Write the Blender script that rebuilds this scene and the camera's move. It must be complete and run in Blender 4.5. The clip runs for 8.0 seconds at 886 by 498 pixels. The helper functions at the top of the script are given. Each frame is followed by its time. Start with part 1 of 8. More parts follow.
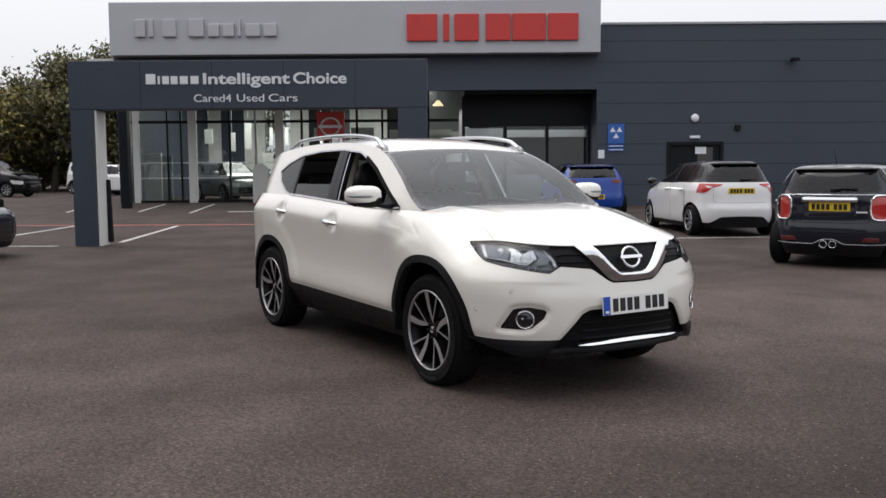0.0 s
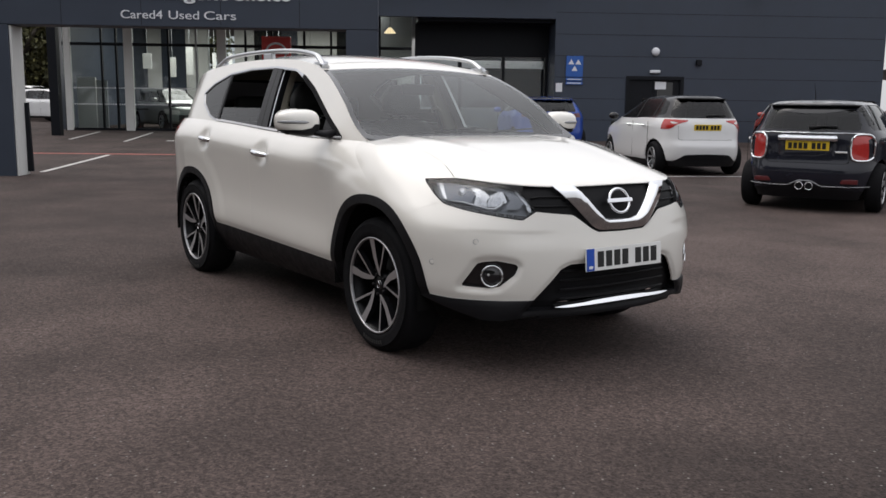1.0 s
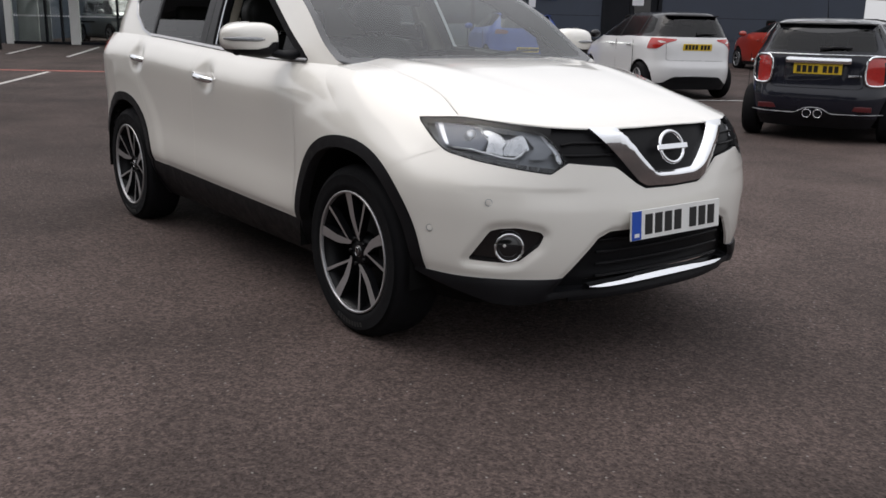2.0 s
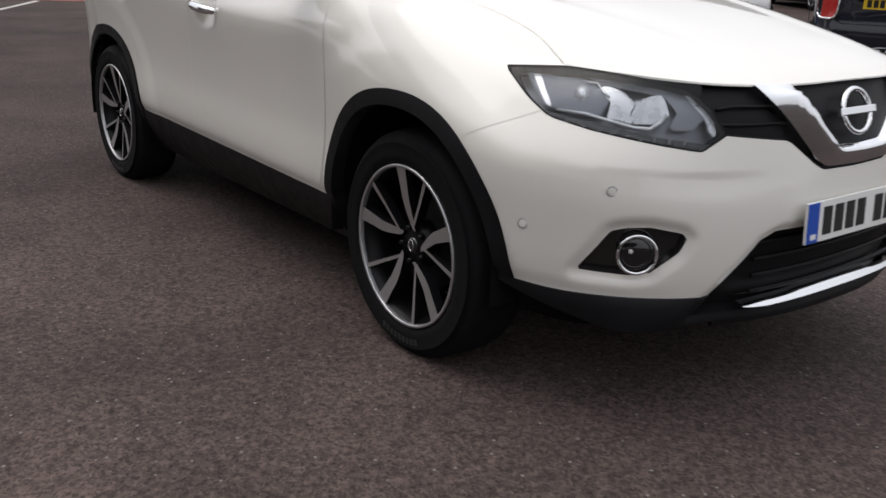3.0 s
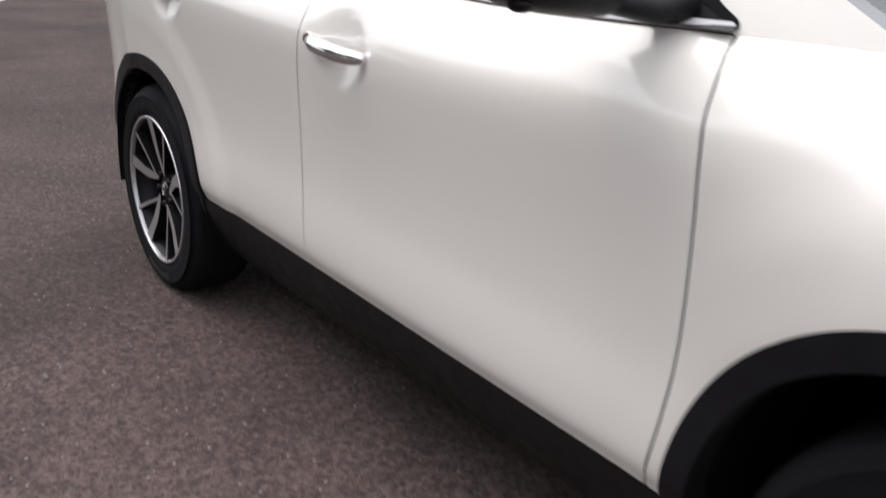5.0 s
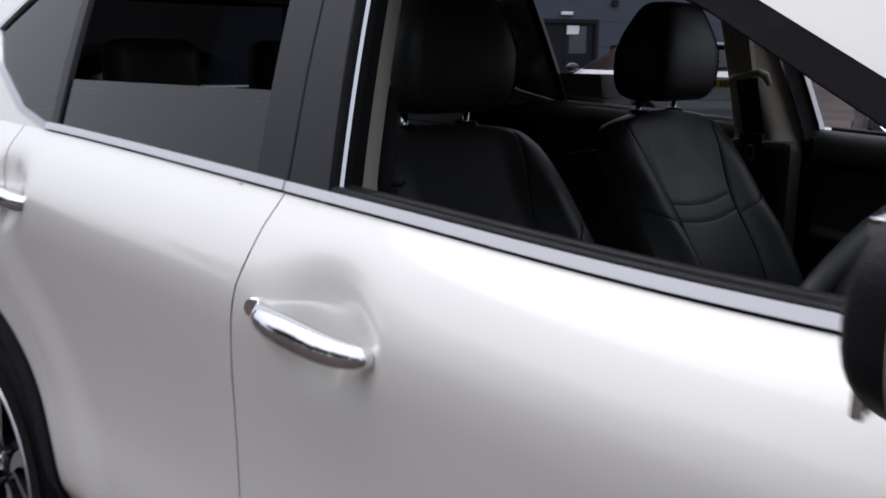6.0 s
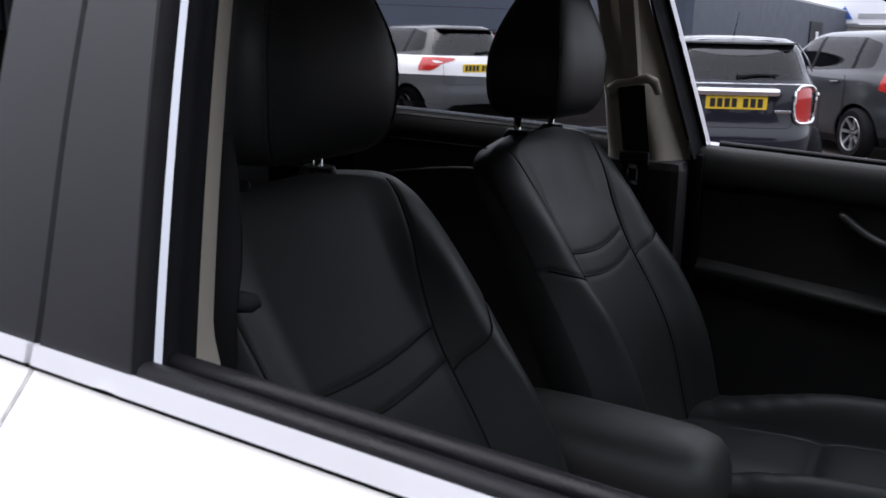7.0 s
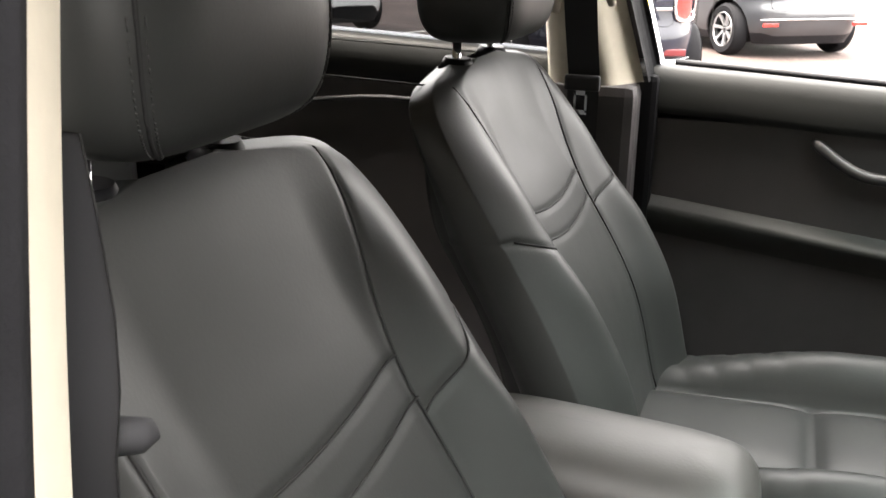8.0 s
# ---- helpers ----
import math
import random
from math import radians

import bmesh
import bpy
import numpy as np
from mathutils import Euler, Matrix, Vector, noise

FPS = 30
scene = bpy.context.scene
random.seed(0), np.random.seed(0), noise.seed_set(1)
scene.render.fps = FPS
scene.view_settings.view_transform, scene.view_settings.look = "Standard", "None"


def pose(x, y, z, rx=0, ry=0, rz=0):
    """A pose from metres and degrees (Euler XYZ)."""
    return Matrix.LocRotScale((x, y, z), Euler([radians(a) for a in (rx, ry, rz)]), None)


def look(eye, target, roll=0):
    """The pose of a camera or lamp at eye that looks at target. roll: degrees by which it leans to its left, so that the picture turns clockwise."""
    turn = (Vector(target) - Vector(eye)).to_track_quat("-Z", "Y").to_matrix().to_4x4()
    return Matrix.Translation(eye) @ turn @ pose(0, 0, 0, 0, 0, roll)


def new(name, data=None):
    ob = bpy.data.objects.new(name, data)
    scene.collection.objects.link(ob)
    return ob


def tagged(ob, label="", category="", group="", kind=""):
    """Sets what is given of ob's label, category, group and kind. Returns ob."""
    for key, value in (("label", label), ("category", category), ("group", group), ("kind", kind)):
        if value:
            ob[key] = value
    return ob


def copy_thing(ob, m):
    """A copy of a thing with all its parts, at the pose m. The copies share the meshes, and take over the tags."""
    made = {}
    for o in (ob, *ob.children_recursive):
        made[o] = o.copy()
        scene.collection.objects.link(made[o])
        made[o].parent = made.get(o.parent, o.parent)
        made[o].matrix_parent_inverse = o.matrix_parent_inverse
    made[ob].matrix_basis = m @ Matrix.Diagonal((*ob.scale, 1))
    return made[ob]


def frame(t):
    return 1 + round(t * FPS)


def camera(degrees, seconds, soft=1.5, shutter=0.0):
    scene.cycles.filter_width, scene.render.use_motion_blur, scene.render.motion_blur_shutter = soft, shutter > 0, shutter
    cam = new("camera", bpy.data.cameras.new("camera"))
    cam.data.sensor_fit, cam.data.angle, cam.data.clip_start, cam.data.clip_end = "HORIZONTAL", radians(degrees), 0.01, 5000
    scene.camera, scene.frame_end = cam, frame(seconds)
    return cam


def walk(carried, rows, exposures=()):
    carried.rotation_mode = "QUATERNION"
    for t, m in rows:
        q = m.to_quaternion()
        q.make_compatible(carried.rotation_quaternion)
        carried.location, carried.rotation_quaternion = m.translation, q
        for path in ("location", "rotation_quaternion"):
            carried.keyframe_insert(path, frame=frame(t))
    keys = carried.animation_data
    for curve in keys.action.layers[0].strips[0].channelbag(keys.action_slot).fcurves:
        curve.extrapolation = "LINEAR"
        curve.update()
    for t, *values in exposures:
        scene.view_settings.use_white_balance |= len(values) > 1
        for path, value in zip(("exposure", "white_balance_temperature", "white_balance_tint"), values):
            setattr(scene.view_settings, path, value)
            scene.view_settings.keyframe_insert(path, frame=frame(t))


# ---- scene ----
cam = camera(52.2, 8.0, shutter=0.25)
PATH = [
    (0, (4.904, -3.792, 1.357), (3.208, -2.744, 1.189), -0.4),
    (0.5, (4.518, -3.525, 1.324), (2.849, -2.451, 1.077), 0.8),
    (1, (4.079, -3.275, 1.3), (2.458, -2.145, 0.988), 0.7),
    (1.2, (3.894, -3.17, 1.301), (2.277, -2.044, 0.959), 0.5),
    (2.3, (2.852, -2.668, 1.272), (1.335, -1.472, 0.753), 1.8),
    (2.5, (2.676, -2.596, 1.239), (1.16, -1.407, 0.703), 2.2),
    (3, (2.2, -2.403, 1.222), (0.69, -1.248, 0.602), 1.8),
    (3.3, (1.918, -2.287, 1.203), (0.43, -1.139, 0.52), 1.75),
    (3.5, (1.735, -2.206, 1.191), (0.277, -1.082, 0.41), 1.7),
    (3.8, (1.462, -2.085, 1.185), (0.037, -0.956, 0.353), 1.75),
    (4, (1.28, -2.035, 1.173), (-0.073, -0.846, 0.303), 1.8),
    (4.2, (1.093, -2.007, 1.147), (-0.217, -0.771, 0.276), 2.2),
    (4.5, (0.789, -1.903, 1.187), (-0.596, -0.739, 0.335), 0.1),
    (4.8, (0.504, -1.889, 1.246), (-0.966, -0.774, 0.474), 0.6),
    (5, (0.298, -1.865, 1.23), (-1.221, -0.746, 0.566), 1.6),
    (5.2, (0.103, -1.811, 1.251), (-1.425, -0.665, 0.659), 1.5),
    (6.3, (-0.717, -1.447, 1.348), (-1.975, 0.063, 0.982), -0.1),
    (6.5, (-0.818, -1.375, 1.36), (-1.981, 0.213, 1.006), -0.6),
    (7, (-1.041, -1.197, 1.36), (-1.984, 0.508, 0.907), 1.1),
    (7.5, (-1.186, -1.039, 1.377), (-1.976, 0.717, 0.834), 0.8),
    (8, (-1.273, -0.934, 1.366), (-1.937, 0.836, 0.712), 0.6),
]
LIGHTING = [
    (0.0, 0.24, 6500, 11), (0.5, 0.06, 6500, 11), (1.0, 0.06, 6500, 11), (2.5, 0.02, 6500, 11), (3.5, 0.16, 6500, 11), (4.0, 0.70, 6500, 12), (4.5, 1.03, 6500, 12), (5.0, 0.74, 6400, 13),
    (5.2, 0.30, 6000, 11), (6.5, 0.20, 6000, 15), (6.95, 0.70, 6000, 15), (7.15, 1.55, 6300, 16), (7.35, 3.0, 7100, 24), (7.5, 3.68, 7350, 26), (8.0, 4.12, 7150, 11),
]
walk(cam, [(t, look(eye, target, roll)) for t, eye, target, roll in PATH], LIGHTING)

# ---- light ----
world = bpy.data.worlds.new("sky")
scene.world = world
world.use_nodes = True
wn = world.node_tree
sky = wn.nodes.new("ShaderNodeTexSky")
sky.sky_type = "NISHITA"
sky.sun_disc = False
sky.sun_elevation = radians(65)
sky.sun_rotation = radians(243)
sky.air_density, sky.dust_density, sky.ozone_density = 1.0, 6.0, 1.0
mixs = wn.nodes.new("ShaderNodeMixRGB")
mixs.inputs[0].default_value = 0.22
mixs.inputs[1].default_value = (10.5, 10.6, 10.9, 1)
wn.links.new(sky.outputs[0], mixs.inputs[2])
# an overcast sky: twice as bright overhead as at the horizon
way_up = wn.nodes.new("ShaderNodeTexCoord")
split_up = wn.nodes.new("ShaderNodeSeparateXYZ")
wn.links.new(way_up.outputs["Generated"], split_up.inputs[0])
brighter = wn.nodes.new("ShaderNodeMapRange")
brighter.inputs[1].default_value, brighter.inputs[2].default_value = 0.0, 1.0
brighter.inputs[3].default_value, brighter.inputs[4].default_value = 0.57, 1.20
wn.links.new(split_up.outputs[2], brighter.inputs[0])
cloud = wn.nodes.new("ShaderNodeVectorMath")
cloud.operation = "SCALE"
wn.links.new(mixs.outputs[0], cloud.inputs[0])
wn.links.new(brighter.outputs[0], cloud.inputs["Scale"])
wn.links.new(cloud.outputs[0], wn.nodes["Background"].inputs[0])
wn.nodes["Background"].inputs[1].default_value = 0.130
sun_data = bpy.data.lights.new("sun", "SUN")
sun_data.energy, sun_data.angle, sun_data.color = 0.68, radians(45), (1.0, 0.97, 0.93)
sun = new("sun", sun_data)
sun.matrix_basis = look((-3.5, -1.8, 8), (0, 0, 0))
scene.view_settings.exposure = 0.0

# ---- materials ----
def material(name, base, rough=0.6, metal=0.0, vary=0.0, scale=8.0, bump=0.0, bump_scale=60.0, coat=0.0, spec=0.5, tint=None):
    """A principled surface with variation at two scales and a fine relief."""
    m = bpy.data.materials.new(name)
    m.use_nodes = True
    nt = m.node_tree
    p = nt.nodes["Principled BSDF"]
    p.inputs["Base Color"].default_value = (*base, 1)
    p.inputs["Roughness"].default_value = rough
    p.inputs["Metallic"].default_value = metal
    p.inputs["Coat Weight"].default_value = coat
    p.inputs["Coat Roughness"].default_value = 0.03
    p.inputs["Specular IOR Level"].default_value = spec
    tc = nt.nodes.new("ShaderNodeTexCoord")
    if vary > 0:
        a = nt.nodes.new("ShaderNodeTexNoise")
        a.inputs["Scale"].default_value, a.inputs["Detail"].default_value = scale, 6
        b = nt.nodes.new("ShaderNodeTexNoise")
        b.inputs["Scale"].default_value, b.inputs["Detail"].default_value = scale * 0.13, 3
        add = nt.nodes.new("ShaderNodeMath")
        add.operation = "ADD"
        ramp = nt.nodes.new("ShaderNodeMapRange")
        ramp.inputs[1].default_value, ramp.inputs[2].default_value = 0.7, 1.3
        ramp.inputs[3].default_value, ramp.inputs[4].default_value = 1 - vary, 1 + vary
        mul = nt.nodes.new("ShaderNodeVectorMath")
        mul.operation = "SCALE"
        mul.inputs[0].default_value = base
        for n in (a, b):
            nt.links.new(tc.outputs["Object"], n.inputs["Vector"])
        nt.links.new(a.outputs[0], add.inputs[0])
        nt.links.new(b.outputs[0], add.inputs[1])
        nt.links.new(add.outputs[0], ramp.inputs[0])
        nt.links.new(ramp.outputs[0], mul.inputs["Scale"])
        nt.links.new(mul.outputs[0], p.inputs["Base Color"])
        rr = nt.nodes.new("ShaderNodeMapRange")
        rr.inputs[1].default_value, rr.inputs[2].default_value = 0.3, 0.7
        rr.inputs[3].default_value, rr.inputs[4].default_value = max(rough - 0.12 * vary * 4, 0.02), min(rough + 0.12 * vary * 4, 1)
        nt.links.new(a.outputs[0], rr.inputs[0])
        nt.links.new(rr.outputs[0], p.inputs["Roughness"])
    if bump > 0:
        g = nt.nodes.new("ShaderNodeTexNoise")
        g.inputs["Scale"].default_value, g.inputs["Detail"].default_value = bump_scale, 3
        nt.links.new(tc.outputs["Object"], g.inputs["Vector"])
        bp = nt.nodes.new("ShaderNodeBump")
        bp.inputs["Strength"].default_value, bp.inputs["Distance"].default_value = bump, 0.01
        nt.links.new(g.outputs[0], bp.inputs["Height"])
        nt.links.new(bp.outputs[0], p.inputs["Normal"])
    return m


def glass_material(name, tint, rough=0.0, ior=1.5):
    """Clear or tinted sheet glass: a mix of see-through tint and a mirror by Fresnel."""
    m = bpy.data.materials.new(name)
    m.use_nodes = True
    nt = m.node_tree
    nt.nodes.remove(nt.nodes["Principled BSDF"])
    tr = nt.nodes.new("ShaderNodeBsdfTransparent")
    tr.inputs[0].default_value = (*tint, 1)
    gl = nt.nodes.new("ShaderNodeBsdfGlossy")
    gl.inputs["Roughness"].default_value = rough
    fr = nt.nodes.new("ShaderNodeFresnel")
    fr.inputs[0].default_value = ior
    mx = nt.nodes.new("ShaderNodeMixShader")
    nt.links.new(fr.outputs[0], mx.inputs[0])
    nt.links.new(tr.outputs[0], mx.inputs[1])
    nt.links.new(gl.outputs[0], mx.inputs[2])
    nt.links.new(mx.outputs[0], nt.nodes["Material Output"].inputs[0])
    return m


def asphalt_material():
    """Worn tarmac: pale chippings in a dark binder, with broad stains."""
    m = material("asphalt", (0.075, 0.066, 0.062), rough=0.88, spec=0.25)
    nt = m.node_tree
    p = nt.nodes["Principled BSDF"]
    tc = nt.nodes["Texture Coordinate"]
    v = nt.nodes.new("ShaderNodeTexVoronoi")
    v.inputs["Scale"].default_value = 140
    pale = nt.nodes.new("ShaderNodeTexVoronoi")
    pale.inputs["Scale"].default_value = 42
    fine = nt.nodes.new("ShaderNodeTexNoise")
    fine.inputs["Scale"].default_value, fine.inputs["Detail"].default_value = 260, 4
    big = nt.nodes.new("ShaderNodeTexNoise")
    big.inputs["Scale"].default_value, big.inputs["Detail"].default_value = 0.9, 7
    mid = nt.nodes.new("ShaderNodeTexNoise")
    mid.inputs["Scale"].default_value, mid.inputs["Detail"].default_value = 46, 6
    for n in (v, pale, fine, big, mid):
        nt.links.new(tc.outputs["Object"], n.inputs["Vector"])
    hsv = nt.nodes.new("ShaderNodeRGBToBW")
    nt.links.new(v.outputs["Color"], hsv.inputs[0])
    chip = nt.nodes.new("ShaderNodeValToRGB")
    e = chip.color_ramp.elements
    e[0].position, e[0].color = 0.10, (0.030, 0.0215, 0.0193, 1)
    e[1].position, e[1].color = 0.95, (0.104, 0.0775, 0.070, 1)
    k = chip.color_ramp.elements.new(0.42)
    k.color = (0.067, 0.0487, 0.0437, 1)
    nt.links.new(hsv.outputs[0], chip.inputs[0])
    s1 = nt.nodes.new("ShaderNodeMapRange")
    s1.inputs[1].default_value, s1.inputs[2].default_value, s1.inputs[3].default_value, s1.inputs[4].default_value = 0.3, 0.7, 0.66, 1.34
    nt.links.new(big.outputs[0], s1.inputs[0])
    s2 = nt.nodes.new("ShaderNodeMapRange")
    s2.inputs[1].default_value, s2.inputs[2].default_value, s2.inputs[3].default_value, s2.inputs[4].default_value = 0.3, 0.7, 0.56, 1.38
    nt.links.new(mid.outputs[0], s2.inputs[0])
    mm = nt.nodes.new("ShaderNodeMath")
    mm.operation = "MULTIPLY"
    nt.links.new(s1.outputs[0], mm.inputs[0])
    nt.links.new(s2.outputs[0], mm.inputs[1])
    sc = nt.nodes.new("ShaderNodeVectorMath")
    sc.operation = "SCALE"
    nt.links.new(chip.outputs[0], sc.inputs[0])
    nt.links.new(mm.outputs[0], sc.inputs["Scale"])
    # paler, older tarmac beyond a joint behind the white car
    place = nt.nodes.new("ShaderNodeSeparateXYZ")
    nt.links.new(tc.outputs["Object"], place.inputs[0])
    wob = nt.nodes.new("ShaderNodeMath")
    wob.operation, wob.inputs[1].default_value = "MULTIPLY_ADD", 0.12
    nt.links.new(big.outputs[0], wob.inputs[0])
    nt.links.new(place.outputs[0], wob.inputs[2])
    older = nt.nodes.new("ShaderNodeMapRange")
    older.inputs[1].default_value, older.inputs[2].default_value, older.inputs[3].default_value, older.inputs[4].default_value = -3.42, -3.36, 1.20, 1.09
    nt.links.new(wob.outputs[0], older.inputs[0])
    # light and shade put into the colour: brightest beside the car, darker past both ends
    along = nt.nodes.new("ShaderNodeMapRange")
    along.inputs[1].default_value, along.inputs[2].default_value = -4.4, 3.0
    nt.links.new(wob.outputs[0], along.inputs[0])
    shade_ramp = nt.nodes.new("ShaderNodeValToRGB")
    shade_stops = shade_ramp.color_ramp.elements
    shade_stops[0].position, shade_stops[0].color = 0.12, (0.62, 0.62, 0.62, 1)
    shade_stops[1].position, shade_stops[1].color = 0.97, (0.50, 0.50, 0.50, 1)
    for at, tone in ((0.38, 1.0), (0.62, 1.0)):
        shade_stops.new(at).color = (tone, tone, tone, 1)
    nt.links.new(along.outputs[0], shade_ramp.inputs[0])
    age_and_shade = nt.nodes.new("ShaderNodeMath")
    age_and_shade.operation = "MULTIPLY"
    nt.links.new(older.outputs[0], age_and_shade.inputs[0])
    nt.links.new(shade_ramp.outputs[0], age_and_shade.inputs[1])
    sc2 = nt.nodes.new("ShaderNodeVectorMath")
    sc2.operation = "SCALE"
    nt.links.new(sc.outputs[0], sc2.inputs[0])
    nt.links.new(age_and_shade.outputs[0], sc2.inputs["Scale"])
    sc = sc2
    # a few pale stones
    bw = nt.nodes.new("ShaderNodeRGBToBW")
    nt.links.new(pale.outputs["Color"], bw.inputs[0])
    rare = nt.nodes.new("ShaderNodeMath")
    rare.operation, rare.inputs[1].default_value = "GREATER_THAN", 0.79
    nt.links.new(bw.outputs[0], rare.inputs[0])
    near = nt.nodes.new("ShaderNodeMath")
    near.operation, near.inputs[1].default_value = "LESS_THAN", 0.20
    nt.links.new(pale.outputs["Distance"], near.inputs[0])
    both = nt.nodes.new("ShaderNodeMath")
    both.operation = "MULTIPLY"
    nt.links.new(rare.outputs[0], both.inputs[0])
    nt.links.new(near.outputs[0], both.inputs[1])
    stone = nt.nodes.new("ShaderNodeMixRGB")
    stone.inputs[2].default_value = (0.19, 0.175, 0.165, 1)
    nt.links.new(both.outputs[0], stone.inputs[0])
    nt.links.new(sc.outputs[0], stone.inputs[1])
    nt.links.new(stone.outputs[0], p.inputs["Base Color"])
    bp = nt.nodes.new("ShaderNodeBump")
    bp.inputs["Strength"].default_value, bp.inputs["Distance"].default_value = 0.7, 0.004
    ad = nt.nodes.new("ShaderNodeMath")
    ad.operation = "ADD"
    nt.links.new(v.outputs["Distance"], ad.inputs[0])
    nt.links.new(fine.outputs[0], ad.inputs[1])
    nt.links.new(ad.outputs[0], bp.inputs["Height"])
    nt.links.new(bp.outputs[0], p.inputs["Normal"])
    return m


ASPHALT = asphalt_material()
WHITE_PAINT = material("pearl_white_paint", (0.77, 0.748, 0.695), rough=0.30, coat=1.0, vary=0.015, scale=3)
BLACK_PLASTIC = material("black_grained_plastic", (0.0075, 0.0075, 0.009), spec=0.20, rough=0.5, vary=0.2, scale=20, bump=0.12, bump_scale=400)
GLOSS_BLACK = material("gloss_black", (0.008, 0.008, 0.009), rough=0.12, coat=0.6)
DARK_VOID = material("dark_underbody", (0.006, 0.006, 0.006), rough=0.9, spec=0.1)
CHROME = material("chrome", (0.82, 0.83, 0.85), rough=0.07, metal=1.0)
SATIN_SILVER = material("satin_silver", (0.52, 0.53, 0.55), rough=0.32, metal=0.9)
RUBBER = material("tyre_rubber", (0.0075, 0.0075, 0.0085), spec=0.11, rough=0.8, vary=0.25, scale=25, bump=0.1, bump_scale=300)
BELT_SILVER = material("bright_silver_trim", (0.74, 0.74, 0.76), rough=0.5, metal=0.3, vary=0.02, scale=20)
GRILLE_BLACK = material("matt_grille_black", (0.006, 0.006, 0.007), spec=0.15, rough=0.5)
MACHINED = material("machined_alloy", (0.52, 0.52, 0.53), rough=0.36, metal=0.85, vary=0.06, scale=30)
WHEEL_DARK = material("dark_wheel_paint", (0.005, 0.005, 0.006), spec=0.16, rough=0.35)
WINDSCREEN_GLASS = glass_material("laminated_windscreen", (0.60, 0.69, 0.67), ior=1.8)
GLASS_DARK = glass_material("privacy_glass", (0.10, 0.105, 0.11), rough=0.07)
GLASS_BUILDING = glass_material("showroom_glass", (0.78, 0.82, 0.82))
GLASS_BAY = glass_material("clear_workshop_glass", (0.94, 0.96, 0.96))
LAMP_GLASS = glass_material("headlamp_lens", (0.90, 0.92, 0.94), ior=1.38)
PLATE_WHITE = material("white_plate", (0.78, 0.78, 0.76), rough=0.4, vary=0.03)
PLATE_YELLOW = material("yellow_plate", (0.72, 0.50, 0.03), rough=0.4, vary=0.03)
PLATE_BLUE = material("blue_plate_band", (0.01, 0.07, 0.42), rough=0.4)
INK = material("black_ink", (0.01, 0.01, 0.01), rough=0.5)
RED_LENS = material("red_lamp_lens", (0.40, 0.02, 0.016), rough=0.12, coat=0.8, vary=0.15, scale=30)
CLEAR_LENS = material("pale_lamp_lens", (0.6, 0.58, 0.56), rough=0.15, coat=0.8, vary=0.1, scale=40)
INDICATOR = material("grey_indicator_lens", (0.24, 0.25, 0.26), rough=0.15, coat=0.8, vary=0.2, scale=60)
CLADDING_WALL = material("charcoal_wall_cladding", (0.033, 0.043, 0.064), rough=0.55, vary=0.1, scale=2.0)
SIGN_GREY = material("pale_grey_fascia", (0.42, 0.42, 0.45), rough=0.5, vary=0.04, scale=1.2)
SIGN_RED = material("red_sign", (0.52, 0.03, 0.025), rough=0.4, vary=0.05)
SIGN_WHITE = material("white_sign_letters", (0.72, 0.73, 0.76), rough=0.5, vary=0.02)
SIGN_STEEL = material("steel_sign_letters", (0.45, 0.45, 0.47), rough=0.4, metal=0.4)
SIGN_BLUE = material("blue_sign", (0.02, 0.10, 0.38), rough=0.45, vary=0.04)
BLIND_WHITE = material("white_blind", (0.82, 0.82, 0.82), rough=0.6, vary=0.03, scale=6)
WHITE_WALL = material("white_interior", (0.62, 0.62, 0.60), rough=0.7, vary=0.06, scale=2)
FRAME_GREY = material("grey_window_frame", (0.30, 0.31, 0.32), rough=0.45, vary=0.05)
RED_DARK = material("dark_red_reflector", (0.085, 0.008, 0.010), rough=0.35, coat=0.1)
FRAME_DARK = material("dark_window_frame", (0.009, 0.010, 0.013), rough=0.5, spec=0.15, vary=0.05)
ROAD_PAINT = material("worn_white_road_paint", (0.50, 0.49, 0.47), rough=0.8, vary=0.25, scale=14)
LINE_RED = material("worn_red_road_paint", (0.36, 0.11, 0.085), rough=0.85, vary=0.25, scale=14)
BLACK_SATIN = material("satin_black_film", (0.016, 0.016, 0.018), spec=0.28, rough=0.45, vary=0.08, scale=20)
CLOTH_BEIGE = material("beige_trim", (0.52, 0.475, 0.385), rough=0.85, vary=0.05, scale=60, bump=0.05, bump_scale=500)
LAMP_PALE = material("pale_lamp_reflector", (0.62, 0.63, 0.65), rough=0.32, metal=0.55, vary=0.35, scale=32)
LAMP_BLUE = material("blue_grey_lamp_panel", (0.17, 0.185, 0.225), rough=0.35, vary=0.05, scale=12)
LAMP_DARK = material("lamp_housing", (0.22, 0.23, 0.25), rough=0.45, metal=0.4, vary=0.3, scale=14)
LAMP_SMOKE = material("smoked_lamp_plastic", (0.022, 0.023, 0.025), rough=0.3, vary=0.2, scale=40)
LAMP_BRIGHT = material("bright_light_guide", (0.85, 0.86, 0.88), rough=0.18, metal=0.3)
BRAKE_STEEL = material("brake_steel", (0.018, 0.018, 0.018), rough=0.5, metal=0.8, vary=0.2, scale=40)
TYRE_MARK = material("raised_tyre_marks", (0.016, 0.016, 0.016), rough=0.6)
CABIN_SHADE = material("black_load_bay_cloth", (0.012, 0.012, 0.012), rough=0.9, spec=0.1)
LAMP_GLOW = material("warm_lamp_shade", (0.9, 0.75, 0.5), rough=0.6)
LAMP_GLOW.node_tree.nodes["Principled BSDF"].inputs["Emission Color"].default_value = (1.0, 0.75, 0.45, 1)
